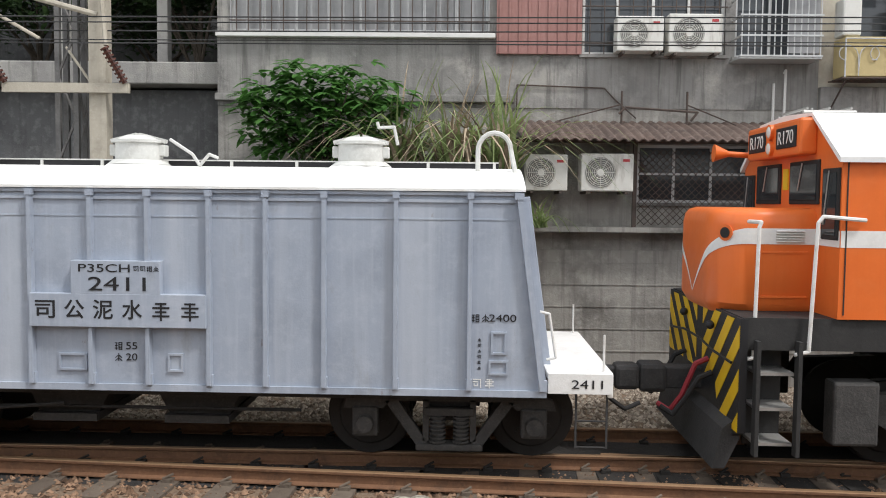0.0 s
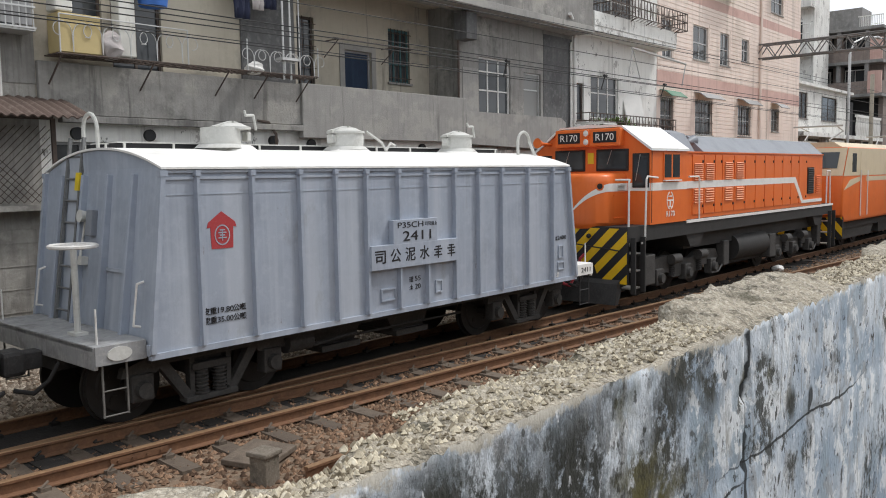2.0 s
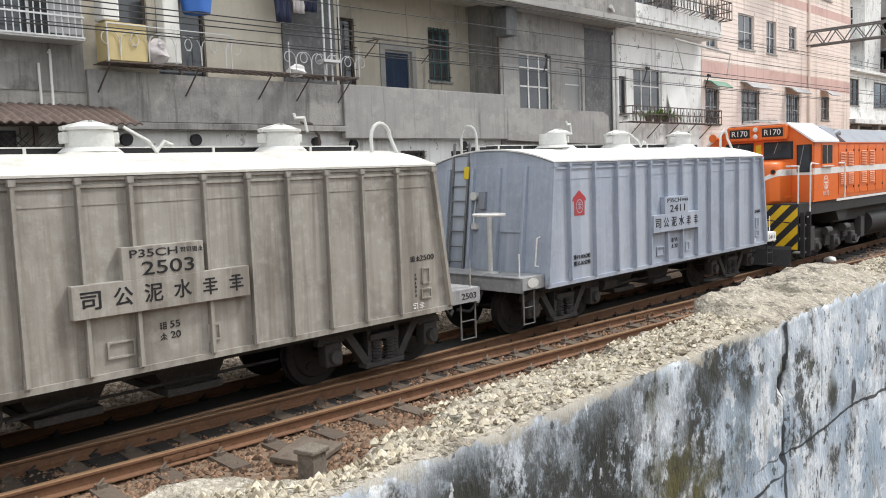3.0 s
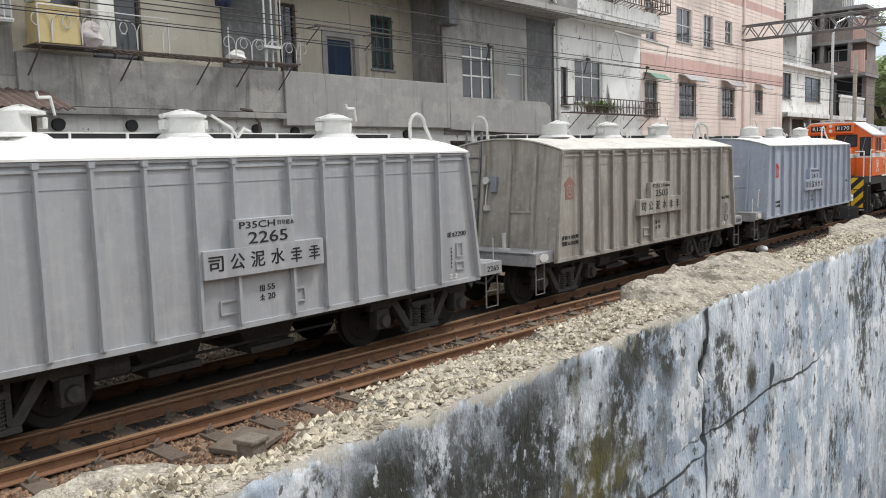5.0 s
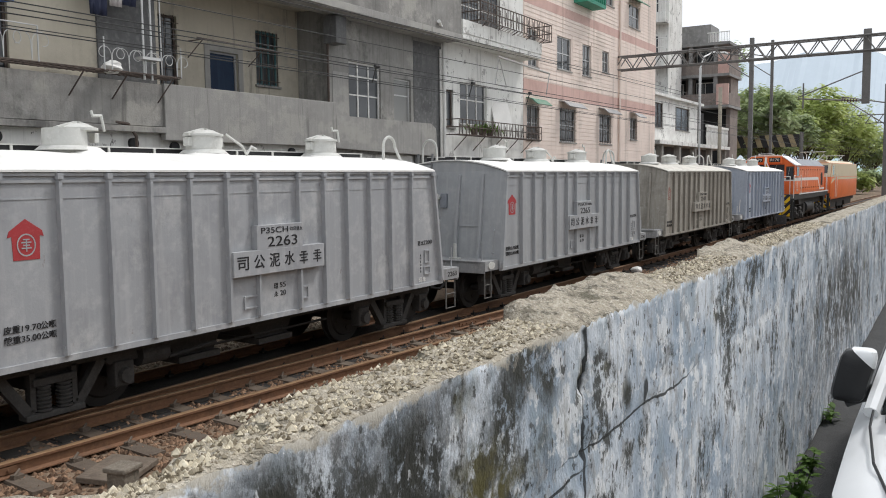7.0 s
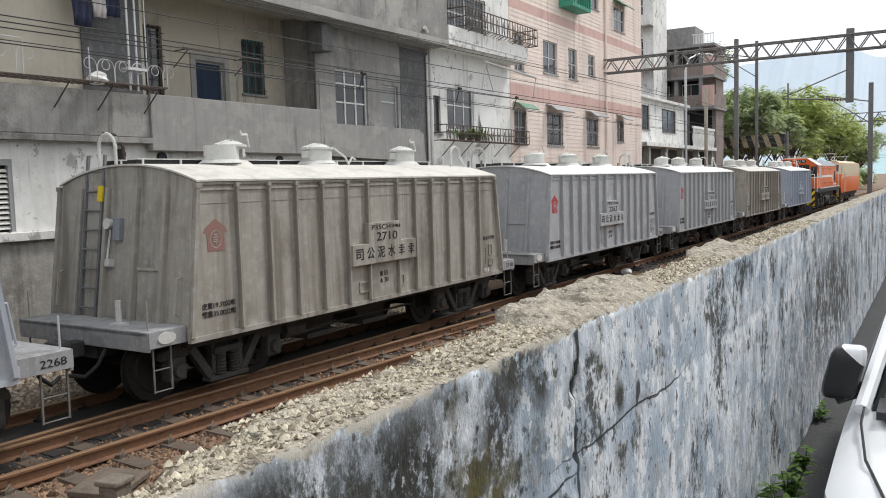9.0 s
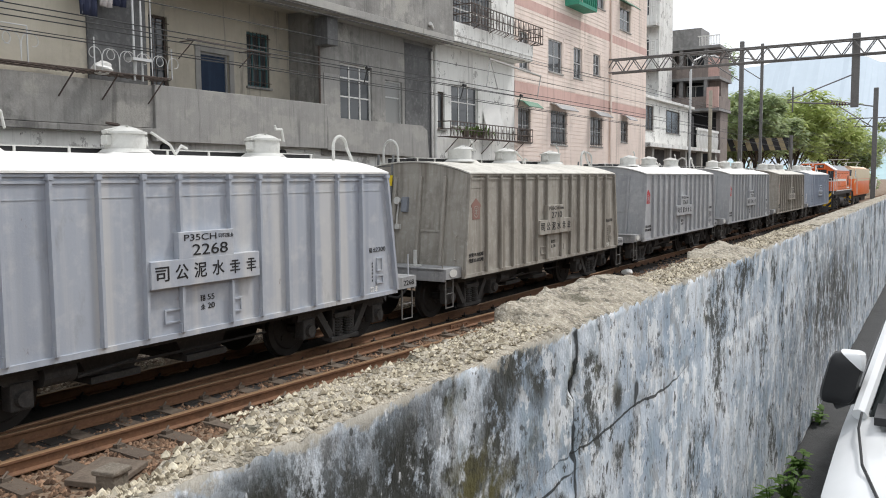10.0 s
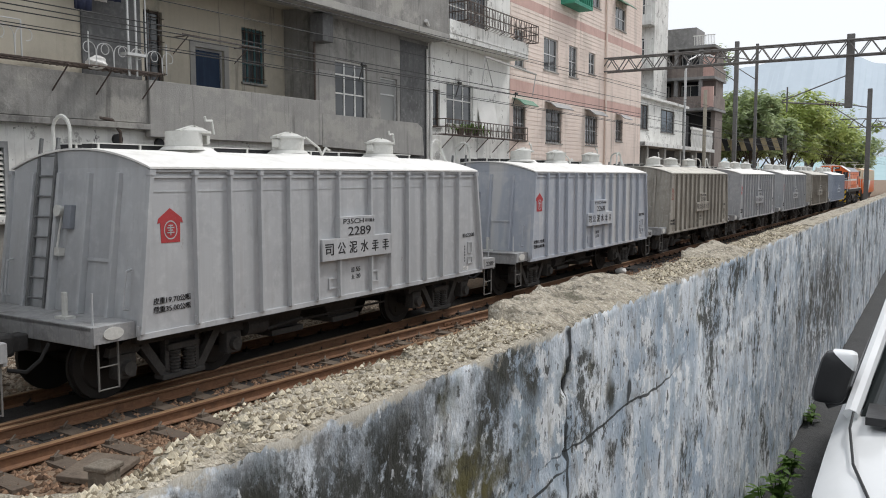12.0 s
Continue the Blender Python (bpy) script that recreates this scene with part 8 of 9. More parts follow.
def locomotive():
    w = thing("diesel_locomotive", "orange diesel locomotive with white stripe, white cab roof, hazard-striped front", "locomotive")
    # frame with deck
    bm = bm_new()
    box(bm, 1.85, 15.5, -1.34, 1.34, 1.3, SILL_Z - 0.02)
    box(bm, 5.0, 15.3, -1.1, 1.1, 0.95, 1.3)
    for x in (5.2, 14.2):
        prism(bm, [(x - 0.5, 1.3), (x + 0.5, 1.3), (x + 0.25, 1.02), (x - 0.25, 1.02)], "y", -1.3, 1.3)
    part("frame", bm, M_DECKGREY, w)
    for s in (-1, 1):
        bm = bm_new()
        box(bm, 4.6, 15.5, s * 1.35 - 0.014, s * 1.35 + 0.014, SILL_Z - 0.075, SILL_Z - 0.015)
        part("edge_stripe", bm, M_WHITE, w)
    # nose
    bm = bm_new()
    half = [nose_line(k * 0.06) for k in range(20)]
    ring = [(x, y) for x, y in half if x < 2.4] + [(2.85, 0.85)]
    ring = [(x, -y) for x, y in reversed(ring)] + ring[1:]
    levels = ((1.45, 0.72, 0.25), (1.58, 0.92, 0.06), (1.68, 1.0, 0.0), (2.48, 1.0, 0.0), (2.58, 0.985, 0.02), (2.63, 0.94, 0.06), (2.655, 0.86, 0.14))
    loops = [[bm.verts.new((min(2.85, x + dx), y * sc, z)) for x, y in ring] for z, sc, dx in levels]
    for a, b in zip(loops, loops[1:]):
        for i in range(len(a) - 1):
            bm.faces.new((a[i], a[i + 1], b[i + 1], b[i]))
    bm.faces.new(loops[-1])
    bm.faces.new(list(reversed(loops[0])))
    bmesh.ops.recalc_face_normals(bm, faces=bm.faces)
    part("nose", bm, M_ORANGE, w, smooth=True)
    # white whiskers that meet in a point on the nose
    for s in (-1, 1):
        bm = bm_new()
        rows = []
        for k in range(40):
            p = 0.005 + k * 0.045
            x, y = nose_line(p)
            if x > 2.8:
                break
            t = min(1.0, p / 0.98)
            lo = 1.72 + 0.57 * (1 - (1 - t) ** 1.9)
            hi = lo + 0.02 + 0.14 * t
            nx, ny = nose_line(p + 0.01)
            d = Vector((ny - y, -(nx - x))).normalized() * 0.006
            rows.append([bm.verts.new((x - d.x, s * (y - d.y), z)) for z in (lo, hi)])
        for a, b in zip(rows, rows[1:]):
            bm.faces.new((a[0], b[0], b[1], a[1]))
        part("whisker_stripe", bm, M_WHITE, w)
        bm = bm_new()
        bmesh.ops.create_cone(bm, cap_ends=True, segments=24, radius1=0.085, radius2=0.075, depth=0.05, matrix=pose(1.86, s * 0.72, 2.4, 0, 90, -s * 40))
        lr = part("lamp_ring", bm, M_ORANGE, w, smooth=True)
        bm = bm_new()
        bmesh.ops.create_cone(bm, cap_ends=True, segments=20, radius1=0.055, radius2=0.05, depth=0.06, matrix=pose(1.855, s * 0.725, 2.4, 0, 90, -s * 40))
        part("lens", bm, M_RUBBER, lr)
        slats(w, M_WHITE, 2.5, s * 0.855, 2.31, 2.44, 5, 0.3, s)
        for z in (2.2, 1.75):
            bm = bm_new()
            box(bm, 2.2, 2.7, s * 0.85 - 0.012, s * 0.85 + 0.012, z, z + 0.02)
            part("hinge", bm, M_ORANGE, w)
    # cab
    prof = [(-L_HALF, SILL_Z - 0.02), (-L_HALF, CAB_EAVE), (-0.72, 3.58), (0.72, 3.58), (L_HALF, CAB_EAVE), (L_HALF, SILL_Z - 0.02)]
    bm = bm_new()
    prism(bm, prof, "x", 2.79, 4.55)
    part("cab", bm, M_ORANGE, w)
    bm = bm_new()
    top = [(-L_HALF - 0.05, CAB_EAVE - 0.03), (-L_HALF - 0.05, CAB_EAVE + 0.02), (-0.74, 3.62), (0, 3.66), (0.74, 3.62), (L_HALF + 0.05, CAB_EAVE + 0.02), (L_HALF + 0.05, CAB_EAVE - 0.03), (L_HALF + 0.02, CAB_EAVE - 0.02), (0.72, 3.59), (-0.72, 3.59), (-L_HALF - 0.02, CAB_EAVE - 0.02)]
    prism(bm, top, "x", 2.74, 4.56)
    part("cab_roof", bm, M_CABROOF, w, "white painted cab roof")
    # window openings on the cab front: dark panes with rounded rubber frames
    for y0, y1, z0, z1 in ((-1.32, -1.0, 2.38, 3.02), (-0.86, -0.16, 2.72, 3.12), (0.16, 0.86, 2.72, 3.12), (1.0, 1.32, 2.38, 3.02)):
        bm = bm_new()
        box(bm, 2.766, 2.8, y0 - 0.025, y1 + 0.025, z0 - 0.025, z1 + 0.025, bevel=0.012)
        wf = part("window_frame", bm, M_RUBBER, w)
        bm = bm_new()
        box(bm, 2.758, 2.785, y0 + 0.02, y1 - 0.02, z0 + 0.02, z1 - 0.02)
        part("pane", bm, M_GLASS, wf)
        bm = bm_new()
        rod(bm, (2.75, (y0 + y1) / 2, z1), (2.75, (y0 + y1) / 2 + 0.1, z0 + 0.12), 0.008, 6)
        part("wiper", bm, M_STEEL, wf)
    # box above the windows, with the number boards and lamps
    bm = bm_new()
    box(bm, 2.6, 2.8, -0.78, 0.78, 3.2, 3.57, bevel=0.03)
    nb = part("number_box", bm, M_ORANGE, w)
    for y in (-0.43, 0.43):
        bm = bm_new()
        box(bm, 2.585, 2.605, y - 0.27, y + 0.27, 3.28, 3.5, bevel=0.009)
        part("number_board", bm, M_BLACK, nb)
        ob = letters("R170", 0.2, M_WHITE, "number", nb, 0, 0, 0, 0.42)
        ob.matrix_basis = pose(2.582, y, 3.385, 90, 0, -90)
    for z in (3.48, 3.3):
        bm = bm_new()
        bmesh.ops.create_cone(bm, cap_ends=True, segments=24, radius1=0.085, radius2=0.085, depth=0.06, matrix=pose(2.59, 0, z, 0, 90, 0))
        hl = part("headlamp", bm, M_ORANGE, nb, smooth=True)
        bm = bm_new()
        bmesh.ops.create_uvsphere(bm, u_segments=16, v_segments=8, radius=0.068, matrix=Matrix.Translation((2.57, 0, z)) @ Matrix.Diagonal((0.4, 1, 1, 1)))
        part("lens", bm, M_LAMP, hl, smooth=True)
    bm = bm_new()
    box(bm, 2.775, 2.79, -0.07, 0.07, 2.85, 3.08)
    part("tag", bm, M_TAG, w, "yellow tag")
    # horn at the far corner
    bm = bm_new()
    rod(bm, (2.75, 0.98, 3.28), (2.4, 1.0, 3.3), 0.035, 12)
    rod(bm, (2.42, 1.0, 3.3), (2.24, 1.01, 3.31), 0.04, 14, 0.11)
    part("horn", bm, M_ORANGE, w, smooth=True)
    bm = bm_new()
    for x in (2.9, 3.15, 3.4):
        rod(bm, (x, -0.25, 3.72), (x, 0.45, 3.72), 0.015)
    for y in (-0.25, 0.45):
        rod(bm, (2.85, y, 3.68), (3.45, y, 3.68), 0.02)
        rod(bm, (2.95, y, 3.64), (2.95, y, 3.72), 0.015)
    part("roof_aerial", bm, M_STEEL, w)
    # sides of the cab: window, stripe, emblem, number
    for s in (-1, 1):
        ys = s * L_HALF
        bm = bm_new()
        box(bm, 3.36, 4.18, min(ys, ys + s * 0.02), max(ys, ys + s * 0.02), 2.5, 3.06, bevel=0.008)
        wf = part("window_frame", bm, M_ORANGE, w)
        for x0, x1 in ((3.4, 3.72), (3.8, 4.13)):
            bm = bm_new()
            box(bm, x0, x1, min(ys, ys + s * 0.026), max(ys, ys + s * 0.026), 2.55, 3.02)
            part("pane", bm, M_GLASS, wf)
        bm = bm_new()
        box(bm, 3.38, 4.14, min(ys, ys + s * 0.07), max(ys, ys + s * 0.07), 2.475, 2.5)
        part("window_sill", bm, M_WHITE, wf)
        bm = bm_new()
        box(bm, 2.795, 4.548, min(ys, ys + s * 0.004), max(ys, ys + s * 0.004), 2.29, 2.45)
        part("stripe", bm, M_WHITE, w)
        bm = bm_new()
        box(bm, 2.783, 2.79, min(s * 0.86, s * 1.36), max(s * 0.86, s * 1.36), 2.29, 2.45)
        part("stripe", bm, M_WHITE, w)
        # round emblem: a ring of plain bars
        bm = bm_new()
        y0, y1 = min(ys, ys + s * 0.006), max(ys, ys + s * 0.006)
        for k in range(24):
            if k % 12 in (5, 6):
                continue
            a0, a1 = (k / 24) * 2 * math.pi, ((k + 1) / 24) * 2 * math.pi
            prism(bm, [(3.72 + r * math.cos(a), 2.07 + r * 1.15 * math.sin(a)) for r, a in ((0.14, a0), (0.165, a0), (0.165, a1), (0.14, a1))], "y", y0, y1)
        box(bm, 3.58, 3.86, y0, y1, 2.06, 2.09)
        box(bm, 3.69, 3.75, y0, y1 + 0.0005, 1.95, 2.06)
        box(bm, 3.63, 3.81, y0, y1 + 0.001, 2.15, 2.17)
        box(bm, 3.66, 3.78, y0, y1 + 0.001, 1.93, 1.95)
        part("emblem", bm, M_WHITE, w, "white round emblem")
        letters("R170", 0.17, M_WHITE, "number", w, 3.72, ys + s * 0.008, 1.79, 0.38, 0 if s < 0 else 180)
        # door seam and hinges at the front edge of the cab
        bm = bm_new()
        box(bm, 2.84, 2.852, min(ys, ys + s * 0.008), max(ys, ys + s * 0.008), 1.65, 3.1)
        part("door_seam", bm, M_DECKGREY, w)
    # hood behind the cab
    HH = 1.18
    bm = bm_new()
    prism(bm, [(-HH, SILL_Z - 0.02), (-HH, 3.1), (HH, 3.1), (HH, SILL_Z - 0.02)], "x", 4.55, 14.95)
    part("hood", bm, M_ORANGE, w)
    bm = bm_new()
    prism(bm, [(-HH, 3.1), (-0.78, 3.47), (0, 3.52), (0.78, 3.47), (HH, 3.1)], "x", 5.9, 14.95)
    prism(bm, [(-HH - 0.02, 3.1), (-0.95, 3.5), (-0.7, 3.58), (0.7, 3.58), (0.95, 3.5), (HH + 0.02, 3.1)], "x", 4.56, 5.35)
    part("hood_roof", bm, M_ROOFGREY, w, "blue-grey chamfered hood roof", smooth=False)
    bm = bm_new()
    prism(bm, [(-0.76, 3.49), (0, 3.545), (0.76, 3.49), (0.76, 3.475), (-0.76, 3.475)], "x", 6.3, 14.95)
    part("roof_cap", bm, M_CABROOF, w)
    bm = bm_new()
    rod(bm, (5.35, -0.86, 3.3), (5.8, -0.86, 3.32), 0.04, 14, 0.05)
    rod(bm, (5.75, -0.86, 3.32), (6.05, -0.86, 3.36), 0.05, 14, 0.13)
    part("horn", bm, M_ROOFGREY, w, smooth=True)
    for s in (-1, 1):
        yh = s * HH
        o = lambda d: (min(yh, yh + s * d), max(yh, yh + s * d))
        bm = bm_new()
        box(bm, 4.6, 14.94, *o(0.03), 3.07, 3.1)
        part("drip_rail", bm, M_ORANGE, w)
        bm = bm_new()
        box(bm, 4.56, 12.2, *o(0.02), 2.29, 2.45)
        prism(bm, [(12.2, 2.29), (12.2, 2.45), (12.38, 2.45), (13.08, 1.8), (12.92, 1.75), (12.28, 2.29)], "y", *o(0.02))
        box(bm, 12.95, 14.9, *o(0.0205), 1.7, 1.79)
        part("stripe", bm, M_WHITE, w)
        edges = [5.25, 5.9, 6.55, 7.0, 7.75, 8.5, 9.2, 9.9, 10.6, 11.3, 12.0, 12.7, 13.4]
        for a, b in zip(edges, edges[1:]):
            bm = bm_new()
            box(bm, a + 0.02, b - 0.02, *o(0.016), 1.7, 3.03, bevel=0.005)
            d = part("hood_door", bm, M_ORANGE, w)
            for z in (1.85, 2.85):
                bm = bm_new()
                box(bm, b - 0.1, b - 0.06, *o(0.035), z, z + 0.06)
                part("latch", bm, M_DECKGREY, d)
        for x, z1 in ((5.57, 2.85), (6.22, 2.85), (7.37, 2.88), (8.1, 2.88)):
            slats(w, M_LOUVRE, x, yh + s * 0.016, 2.46, z1, 9, 0.46, s)
            slats(w, M_LOUVRE, x, yh + s * 0.016, 1.95, 2.28, 6, 0.46, s)
        bm = bm_new()
        box(bm, 13.5, 14.1, *o(0.012), 1.95, 2.72)
        gr = part("radiator_grille", bm, M_BLACK, w)
        slats(gr, M_DECKGREY, 13.8, yh + s * 0.012, 1.97, 2.7, 14, 0.56, s)
        slats(w, M_ORANGE, 14.5, yh + s * 0.003, 1.95, 2.5, 10, 0.4, s)
        # handrails
        for xa in (1.95, 2.9, 4.7, 15.2):
            bm = bm_new()
            yr = s * 1.3
            if xa < 2:
                pts = [(2.0, s * 1.0, 2.52), (2.02, yr, 2.52), (2.0, yr, 2.47), (1.98, yr, 1.22), (1.9, yr, 1.2)]
            elif xa < 4:
                pts = [(3.02, s * 1.42, 2.55), (2.6, s * 1.4, 2.58), (2.55, s * 1.4, 2.52), (2.5, s * 1.4, 1.3), (2.36, s * 1.4, 1.27)]
            elif xa < 6:
                pts = [(4.6, s * 1.4, 2.55), (5.3, s * 1.32, 2.55), (5.35, s * 1.32, 2.5), (5.35, s * 1.32, 1.62)]
            else:
                pts = [(15.0, yr, 1.62), (15.02, yr, 2.6), (15.35, yr, 2.6), (15.42, yr, 1.0)]
            pipe(bm, pts, 0.02)
            part("handrail", bm, M_WHITEBAR, w)
    # striped front plate, with the snow plough below
    bm = bm_new()
    prism(bm, [(-1.36, 0.5), (-1.36, 1.6), (1.36, 1.6), (1.36, 0.5), (0.9, 0.3), (-0.9, 0.3)], "x", 1.82, 1.9)
    part("front_plate", bm, M_BLACK, w)
    left = [(0.12, 0.86), (1.35, 0.86), (1.35, 1.58), (0.12, 1.58)]
    right = [(-1.35, 0.5), (-0.75, 0.5), (-0.62, 0.86), (-0.12, 0.86), (-0.12, 1.58), (-1.35, 1.58)]
    stripes_on("warning_stripe", w, left, 1.82, 1, (-0.7, 0.714), 0.3, 0.15, M_BLACK)
    stripes_on("warning_stripe", w, right, 1.82, 1, (0.7, 0.714), 0.3, 0.15, M_BLACK)
    bm = bm_new()
    prism(bm, [(1.85, 0.6), (1.72, 0.5), (1.62, 0.1), (1.75, 0.1), (1.9, 0.4)], "y", -1.2, 1.2)
    part("rail_guard", bm, M_UNDER, w)
    bm = bm_new()
    box(bm, 1.3, 1.85, -0.12, 0.12, 0.64, 0.88, bevel=0.02)
    box(bm, 1.08, 1.4, -0.17, 0.14, 0.6, 0.92, bevel=0.05)
    part("coupler", bm, M_UNDER, w)
    for y, c, m in ((-0.55, 0.0, M_RUBBER), (-0.4, 0.12, M_HOSE_RED), (0.5, 0.05, M_RUBBER)):
        bm = bm_new()
        pipe(bm, [(1.8, y, 0.92 + c), (1.66, y, 0.86 + c), (1.52, y + 0.05, 0.62), (1.4, y + 0.1, 0.44), (1.28, y + 0.2, 0.5)], 0.03)
        part("brake_hose", bm, m, w)
    bm = bm_new()
    pipe(bm, [(1.79, -1.2, 1.15), (1.72, -0.8, 1.2), (1.72, -0.3, 1.25), (1.72, 0.3, 1.25), (1.72, 0.8, 1.2), (1.79, 1.2, 1.15)], 0.014)
    for y in (-1.05, 1.05):
        bmesh.ops.create_icosphere(bm, subdivisions=2, radius=0.05, matrix=Matrix.Translation((1.77, y * 0.5, 1.42)))
    part("uncoupling_bar", bm, M_BLACK, w)
    # steps at the corners
    for x in (1.98, 15.0):
        for s in (-1, 1):
            bm = bm_new()
            for xx in (x, x + 0.42):
                box(bm, xx - 0.02, xx + 0.02, s * 1.36 - 0.1, s * 1.36 + 0.1 - 0.1, 0.3, 1.4)
            box(bm, x + 0.02, x + 0.4, s * 1.0 - 0.02, s * 1.0 + 0.02, 0.3, 1.4)
            st = part("steps", bm, M_DECKGREY, w)
            for z in (0.38, 0.72, 1.06):
                bm = bm_new()
                box(bm, x + 0.02, x + 0.4, min(s * 1.02, s * 1.36), max(s * 1.02, s * 1.36), z, z + 0.03)
                part("tread", bm, M_STEEL, st)
    # bogies with three axles, fuel tank
    for cx in (5.2, 12.6):
        for s in (-1, 1):
            bm = bm_new()
            y0, y1 = s * 0.98 - 0.07, s * 0.98 + 0.07
            prism(bm, [(cx - 1.95, 0.62), (cx - 1.7, 0.48), (cx - 0.9, 0.5), (cx - 0.6, 0.36), (cx + 0.6, 0.36), (cx + 0.9, 0.5), (cx + 1.7, 0.48), (cx + 1.95, 0.62), (cx + 1.8, 0.82), (cx + 0.8, 0.86), (cx + 0.4, 0.72), (cx - 0.4, 0.72), (cx - 0.8, 0.86), (cx - 1.8, 0.82)], "y", y0, y1)
            bs = part("bogie_sideframe", bm, M_BOGIE, w)
            for k in (-1, 0, 1):
                bm = bm_new()
                x = cx + k * 1.45
                box(bm, x - 0.17, x + 0.17, s * 1.06 - 0.09, s * 1.06 + 0.09, 0.27, 0.62, bevel=0.025)
                bmesh.ops.create_cone(bm, cap_ends=True, segments=16, radius1=0.12, radius2=0.1, depth=0.1, matrix=pose(x, s * 1.18, 0.43, 90, 0, 0))
                part("axle_box", bm, M_BOGIE, bs)
            for k in (-1, 1):
                bm = bm_new()
                x = cx + k * 0.72
                rod(bm, (x - 0.2, s * 1.14, 0.78), (x + 0.2, s * 1.14, 0.78), 0.11, 14)
                part("brake_cylinder", bm, M_BOGIE, bs, smooth=True)
                bm = bm_new()
                for q in range(6):
                    bmesh.ops.create_cone(bm, cap_ends=True, segments=12, radius1=0.09, radius2=0.09, depth=0.022, matrix=pose(x, s * 1.06, 0.42 + q * 0.045))
                rod(bm, (x, s * 1.06, 0.4), (x, s * 1.06, 0.68), 0.05)
                part("springs", bm, M_UNDER, bs)
            bm = bm_new()
            x = cx - 2.15
            box(bm, x - 0.2, x + 0.28, s * 1.12 - 0.12, s * 1.12 + 0.12, 0.35, 0.98, bevel=0.03)
            part("sand_box", bm, M_BOGIE, w)
            bm = bm_new()
            box(bm, cx + 1.95, cx + 2.3, s * 1.1 - 0.1, s * 1.1 + 0.1, 0.4, 1.0, bevel=0.03)
            pipe(bm, [(cx + 2.0, s * 1.15, 0.45), (cx + 1.6, s * 1.2, 0.3), (cx + 1.2, s * 1.2, 0.3)], 0.02)
            part("sand_box", bm, M_BOGIE, w)
        for k in (-1, 0, 1):
            wheelset(w, cx + k * 1.45)
    for s in (-1, 1):
        bm = bm_new()
        rod(bm, (7.9, s * 0.95, 0.78), (10.1, s * 0.95, 0.78), 0.34, 22)
        part("air_tank", bm, M_DECKGREY, w, smooth=True)
    bm = bm_new()
    box(bm, 7.7, 10.3, -1.0, 1.0, 0.35, 1.0, bevel=0.06)
    part("fuel_tank", bm, M_DECKGREY, w)
    return w


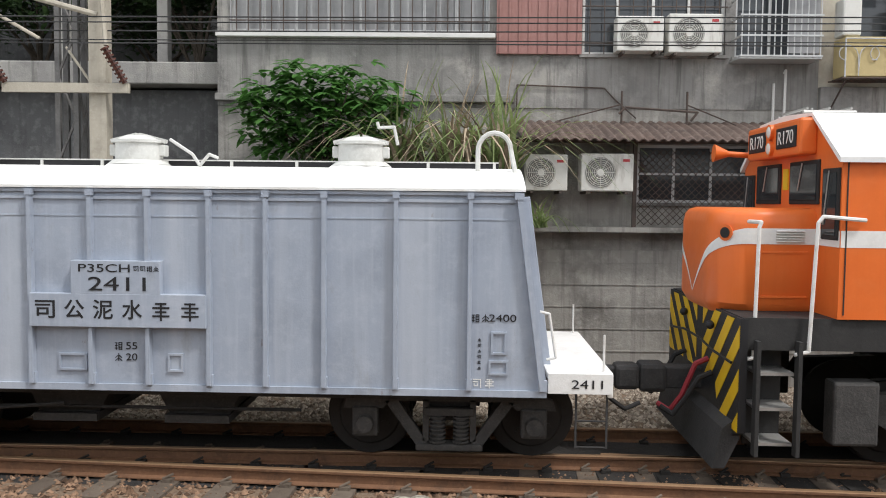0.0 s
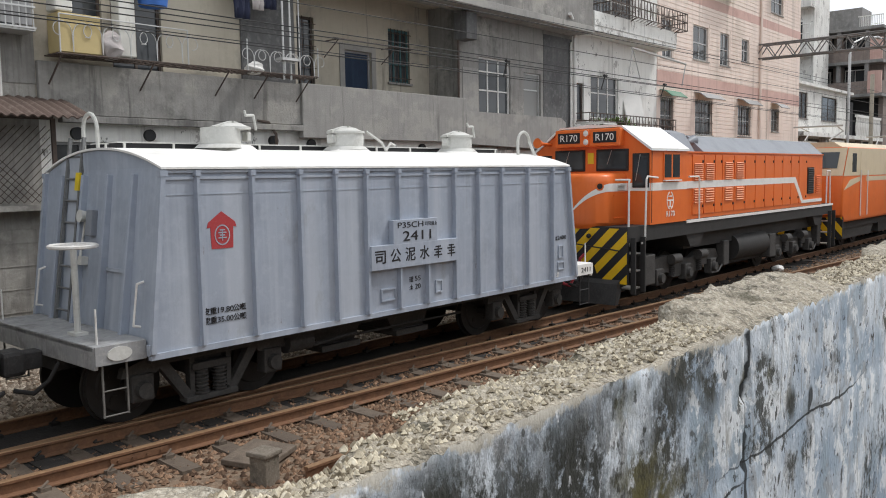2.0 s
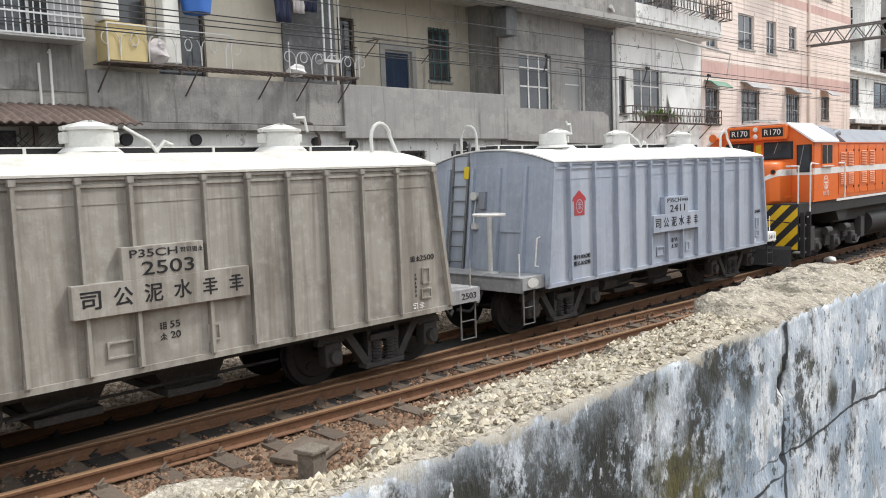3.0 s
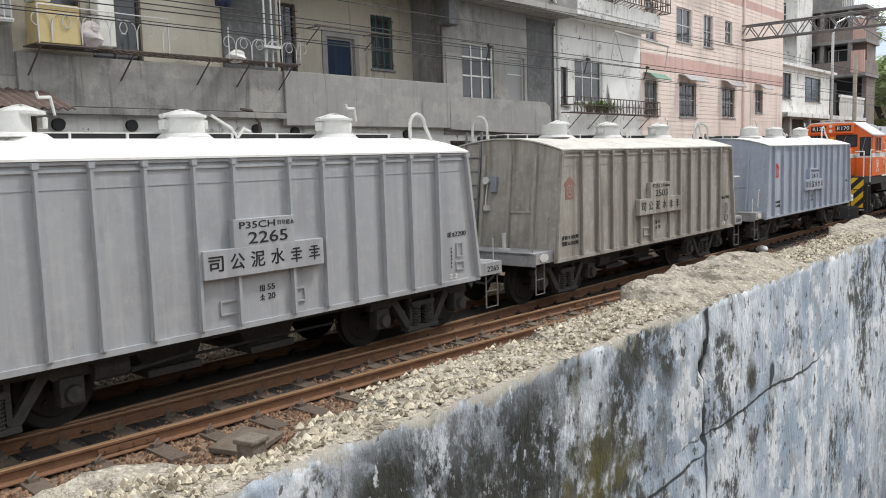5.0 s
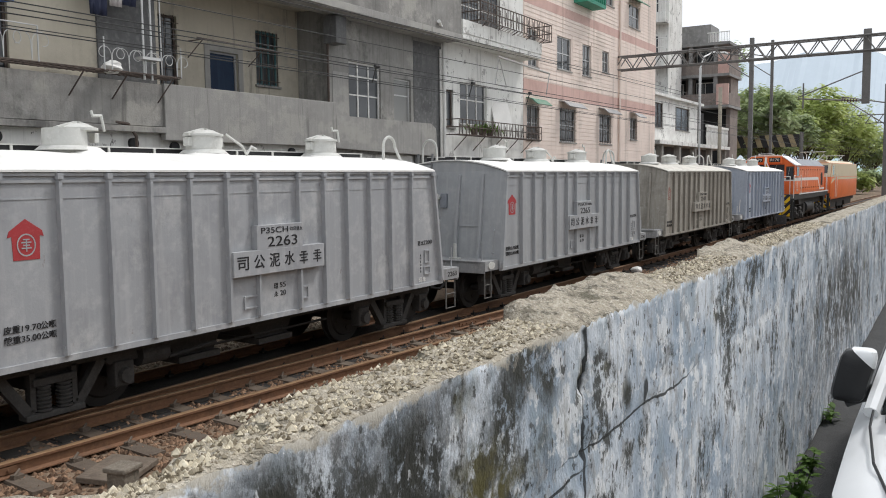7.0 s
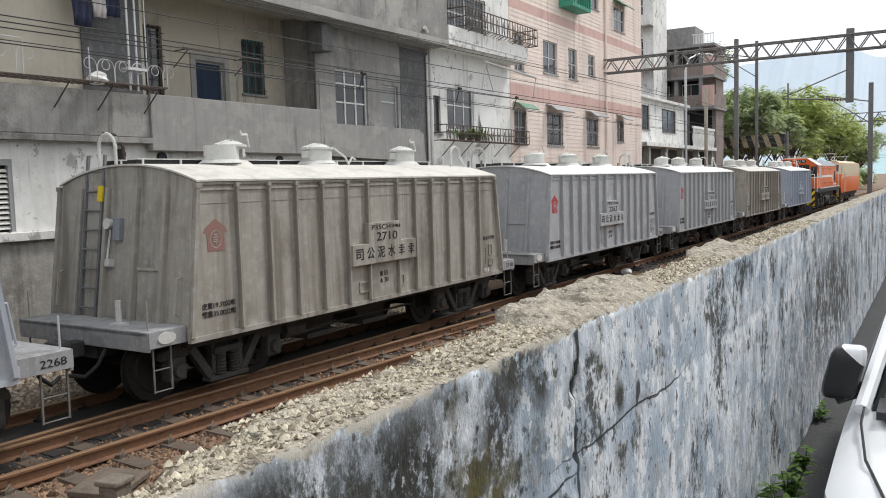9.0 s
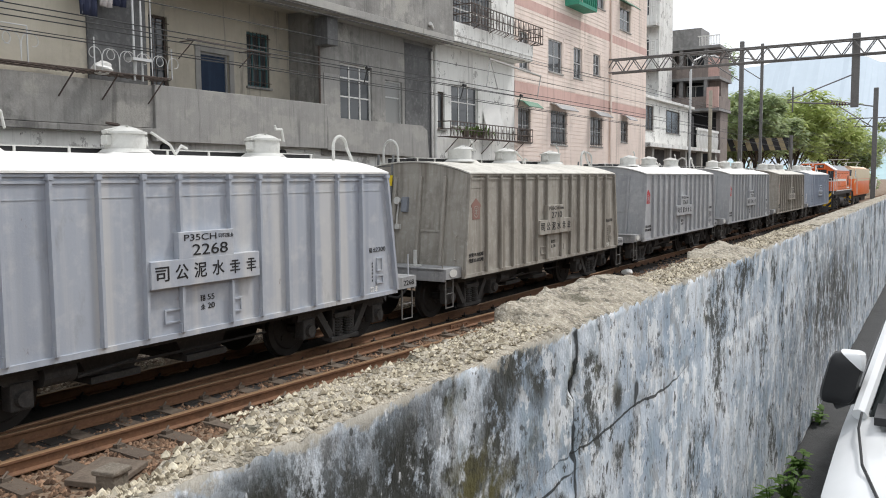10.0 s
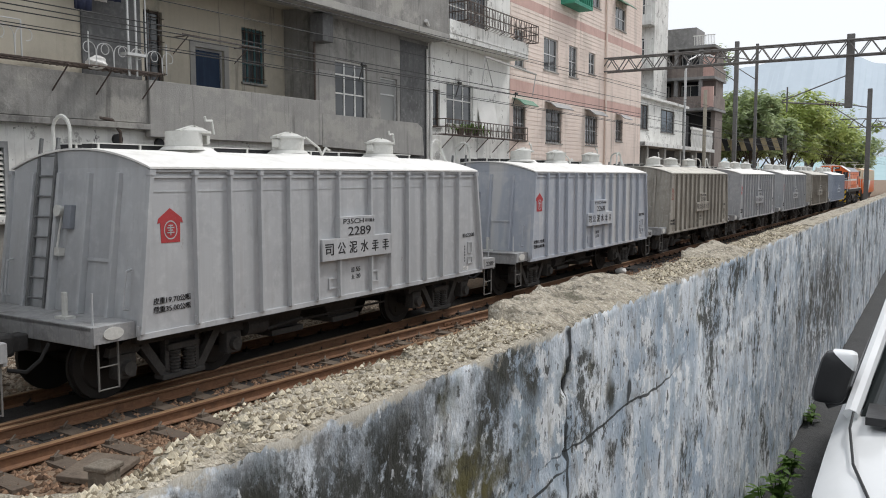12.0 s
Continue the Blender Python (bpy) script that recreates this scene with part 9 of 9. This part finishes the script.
def electric_locomotive():
    w = thing("electric_locomotive", "orange and cream electric locomotive with a hazard-striped front", "locomotive")
    X0, X1, H = 16.5, 31.4, 1.37
    bm = bm_new()
    prism(bm, [(X0 + 0.35, 0.95), (X0, 1.2), (X0, 2.4), (X0 + 0.55, 3.35), (X1 - 0.55, 3.35), (X1, 2.4), (X1, 1.2), (X1 - 0.35, 0.95)], "y", -H, H)
    bmesh.ops.bevel(bm, geom=[e for e in bm.edges if abs(e.verts[0].co.y - e.verts[1].co.y) < 0.01], offset=0.08, segments=3, affect="EDGES", profile=0.5)
    part("body", bm, M_ORANGE, w, smooth=True)
    for s in (-1, 1):
        bm = bm_new()
        y0, y1 = min(s * H, s * (H + 0.008)), max(s * H, s * (H + 0.008))
        prism(bm, [(X0 + 0.05, 2.43), (X0 + 0.56, 3.32), (X1 - 0.56, 3.32), (X1 - 0.05, 2.43)], "y", y0, y1)
        part("cream_band", bm, M_CREAM, w, "cream upper band")
        bm = bm_new()
        prism(bm, [(X0 + 0.1, 1.98), (X0 + 0.8, 2.3), (X0 + 1.9, 2.39), (X1 - 0.3, 2.39), (X1 - 0.3, 2.24), (X0 + 1.9, 2.24), (X0 + 0.9, 2.1)], "y", y0, y1 + 0.002 if s > 0 else y1)
        part("side_stripe", bm, M_CREAM, w)
        bm = bm_new()
        box(bm, X0 + 1.0, X0 + 1.5, s * (H + 0.006) - 0.008, s * (H + 0.006) + 0.008, 2.55, 3.15, bevel=0.004)
        part("window", bm, M_GLASS, w)
        bm = bm_new()
        box(bm, X0 + 2.0, X0 + 2.75, s * (H + 0.004) - 0.01, s * (H + 0.004) + 0.01, 1.1, 2.42, bevel=0.004)
        d = part("door", bm, M_ORANGE, w)
        bm = bm_new()
        box(bm, X0 + 2.0, X0 + 2.75, s * (H + 0.006) - 0.01, s * (H + 0.006) + 0.01, 2.43, 3.2, bevel=0.004)
        part("door_upper", bm, M_CREAM, d)
        bm = bm_new()
        for xx in (X0 + 1.93, X0 + 2.8):
            rod(bm, (xx, s * (H + 0.05), 1.1), (xx, s * (H + 0.05), 2.6), 0.018)
        part("handrail", bm, M_WHITEBAR, d)
    bm = bm_new()
    prism(bm, [(X0 + 0.017, 2.43), (X0 + 0.53, 3.32), (X0 + 0.515, 3.33), (X0 - 0.005, 2.445)], "y", -1.35, 1.35)
    wf = part("windscreen_surround", bm, M_CREAM, w)
    for y0, y1 in ((-1.15, -0.06), (0.06, 1.15)):
        bm = bm_new()
        prism(bm, [(X0 + 0.12, 2.68), (X0 + 0.41, 3.18), (X0 + 0.395, 3.19), (X0 + 0.105, 2.69)], "y", y0, y1)
        part("windscreen", bm, M_GLASS, wf)
    bm = bm_new()
    prism(bm, [(-1.2, 3.33), (-0.9, 3.52), (0.9, 3.52), (1.2, 3.33)], "x", X0 + 0.6, X1 - 0.6)
    part("roof", bm, M_CREAM, w)
    for x in (X0 + 2.6, X1 - 2.6):
        bm = bm_new()
        for s in (-1, 1):
            rod(bm, (x - 0.7, s * 0.4, 3.62), (x + 0.4, s * 0.55, 3.95), 0.025)
            rod(bm, (x + 0.4, s * 0.55, 3.95), (x - 0.6, s * 0.6, 4.1 if x < 20 else 3.98), 0.02)
            box(bm, x - 0.75, x + 0.75, s * 0.45 - 0.04, s * 0.45 + 0.04, 3.52, 3.62)
        rod(bm, (x - 0.6, -0.8, 4.1 if x < 20 else 3.98), (x - 0.6, 0.8, 4.1 if x < 20 else 3.98), 0.03)
        part("pantograph", bm, M_STEEL, w)
    bm = bm_new()
    prism(bm, [(-1.36, 0.45), (-1.36, 1.15), (1.36, 1.15), (1.36, 0.45), (0.9, 0.3), (-0.9, 0.3)], "x", X0 + 0.12, X0 + 0.22)
    part("front_plate", bm, M_BLACK, w)
    stripes_on("warning_stripe", w, [(-1.35, 0.45), (-0.3, 0.45), (-0.3, 1.14), (-1.35, 1.14)], X0 + 0.12, 1, (-0.76, 0.65), 0.34, 0.17, M_BLACK)
    stripes_on("warning_stripe", w, [(0.3, 0.45), (1.35, 0.45), (1.35, 1.14), (0.3, 1.14)], X0 + 0.12, 1, (0.76, 0.65), 0.34, 0.17, M_BLACK)
    bm = bm_new()
    box(bm, X0 + 0.2, X1 - 0.2, -1.15, 1.15, 0.7, 1.0)
    box(bm, X0 + 6, X1 - 6, -1.05, 1.05, 0.35, 0.75)
    part("underframe", bm, M_UNDER, w)
    bm = bm_new()
    box(bm, X0 - 0.55, X0 + 0.15, -0.13, 0.13, 0.64, 0.88, bevel=0.03)
    part("coupler", bm, M_UNDER, w)
    for cx in (X0 + 3.0, X1 - 3.0):
        for s in (-1, 1):
            bm = bm_new()
            prism(bm, [(cx - 2.1, 0.65), (cx - 1.8, 0.35), (cx + 1.8, 0.35), (cx + 2.1, 0.65), (cx + 1.5, 0.85), (cx - 1.5, 0.85)], "y", s * 1.02 - 0.06, s * 1.02 + 0.06)
            part("bogie_sideframe", bm, M_BOGIE, w)
        for k in (-1, 0, 1):
            wheelset(w, cx + k * 1.45)
    return w


def shorten(w, x0, k):
    """Sets the true length of a locomotive, measured from x0."""
    for o in w.children_recursive:
        if o.data is WHEELSET:
            o.location.x = x0 + (o.location.x - x0) * k
            continue
        if o.location.length > 1e-6:
            o.location.x = x0 + (o.location.x - x0) * k
        else:
            for v in o.data.vertices:
                v.co.x = x0 + (v.co.x - x0) * k
    for i, (o, x) in enumerate(wheels_turning):
        if o.parent is w:
            wheels_turning[i] = (o, x0 + (x - x0) * k)
    return w


TRAIN.append((shorten(locomotive(), 1.8, 0.925), 0.0))
TRAIN.append((shorten(electric_locomotive(), 1.8, 0.925), 0.0))

# ---------------- what moves ----------------
RUN = ((0, 0.94), (0.5, 3.82), (1, 6.7), (1.5, 9.57), (2, 12.48), (2.5, 15.46), (3.5, 21.5), (4.5, 27.6), (5.5, 33.72), (6.5, 39.95), (7.5, 46.3), (8.5, 52.75), (9.5, 59.23), (10.5, 65.8), (11.0, 69.12), (11.5, 72.48), (12, 75.85))


def motions():
    """The train rolls along the line, and its wheels turn with it."""
    for ob, lag in TRAIN:
        walk(ob, [(t, pose(x + lag, lane(x + lag), 0, 0, 0, HEADING)) for t, x in RUN])
    ts, xs = [r[0] for r in RUN], [r[1] for r in RUN]
    for ob, x in wheels_turning:
        rows = []
        for k in range(181):
            t = k / 15
            rows.append((t, pose(x, 0, WHEEL_R, 0, math.degrees(float(np.interp(t, ts, xs)) / WHEEL_R), 0)))
        walk(ob, rows)


motions()
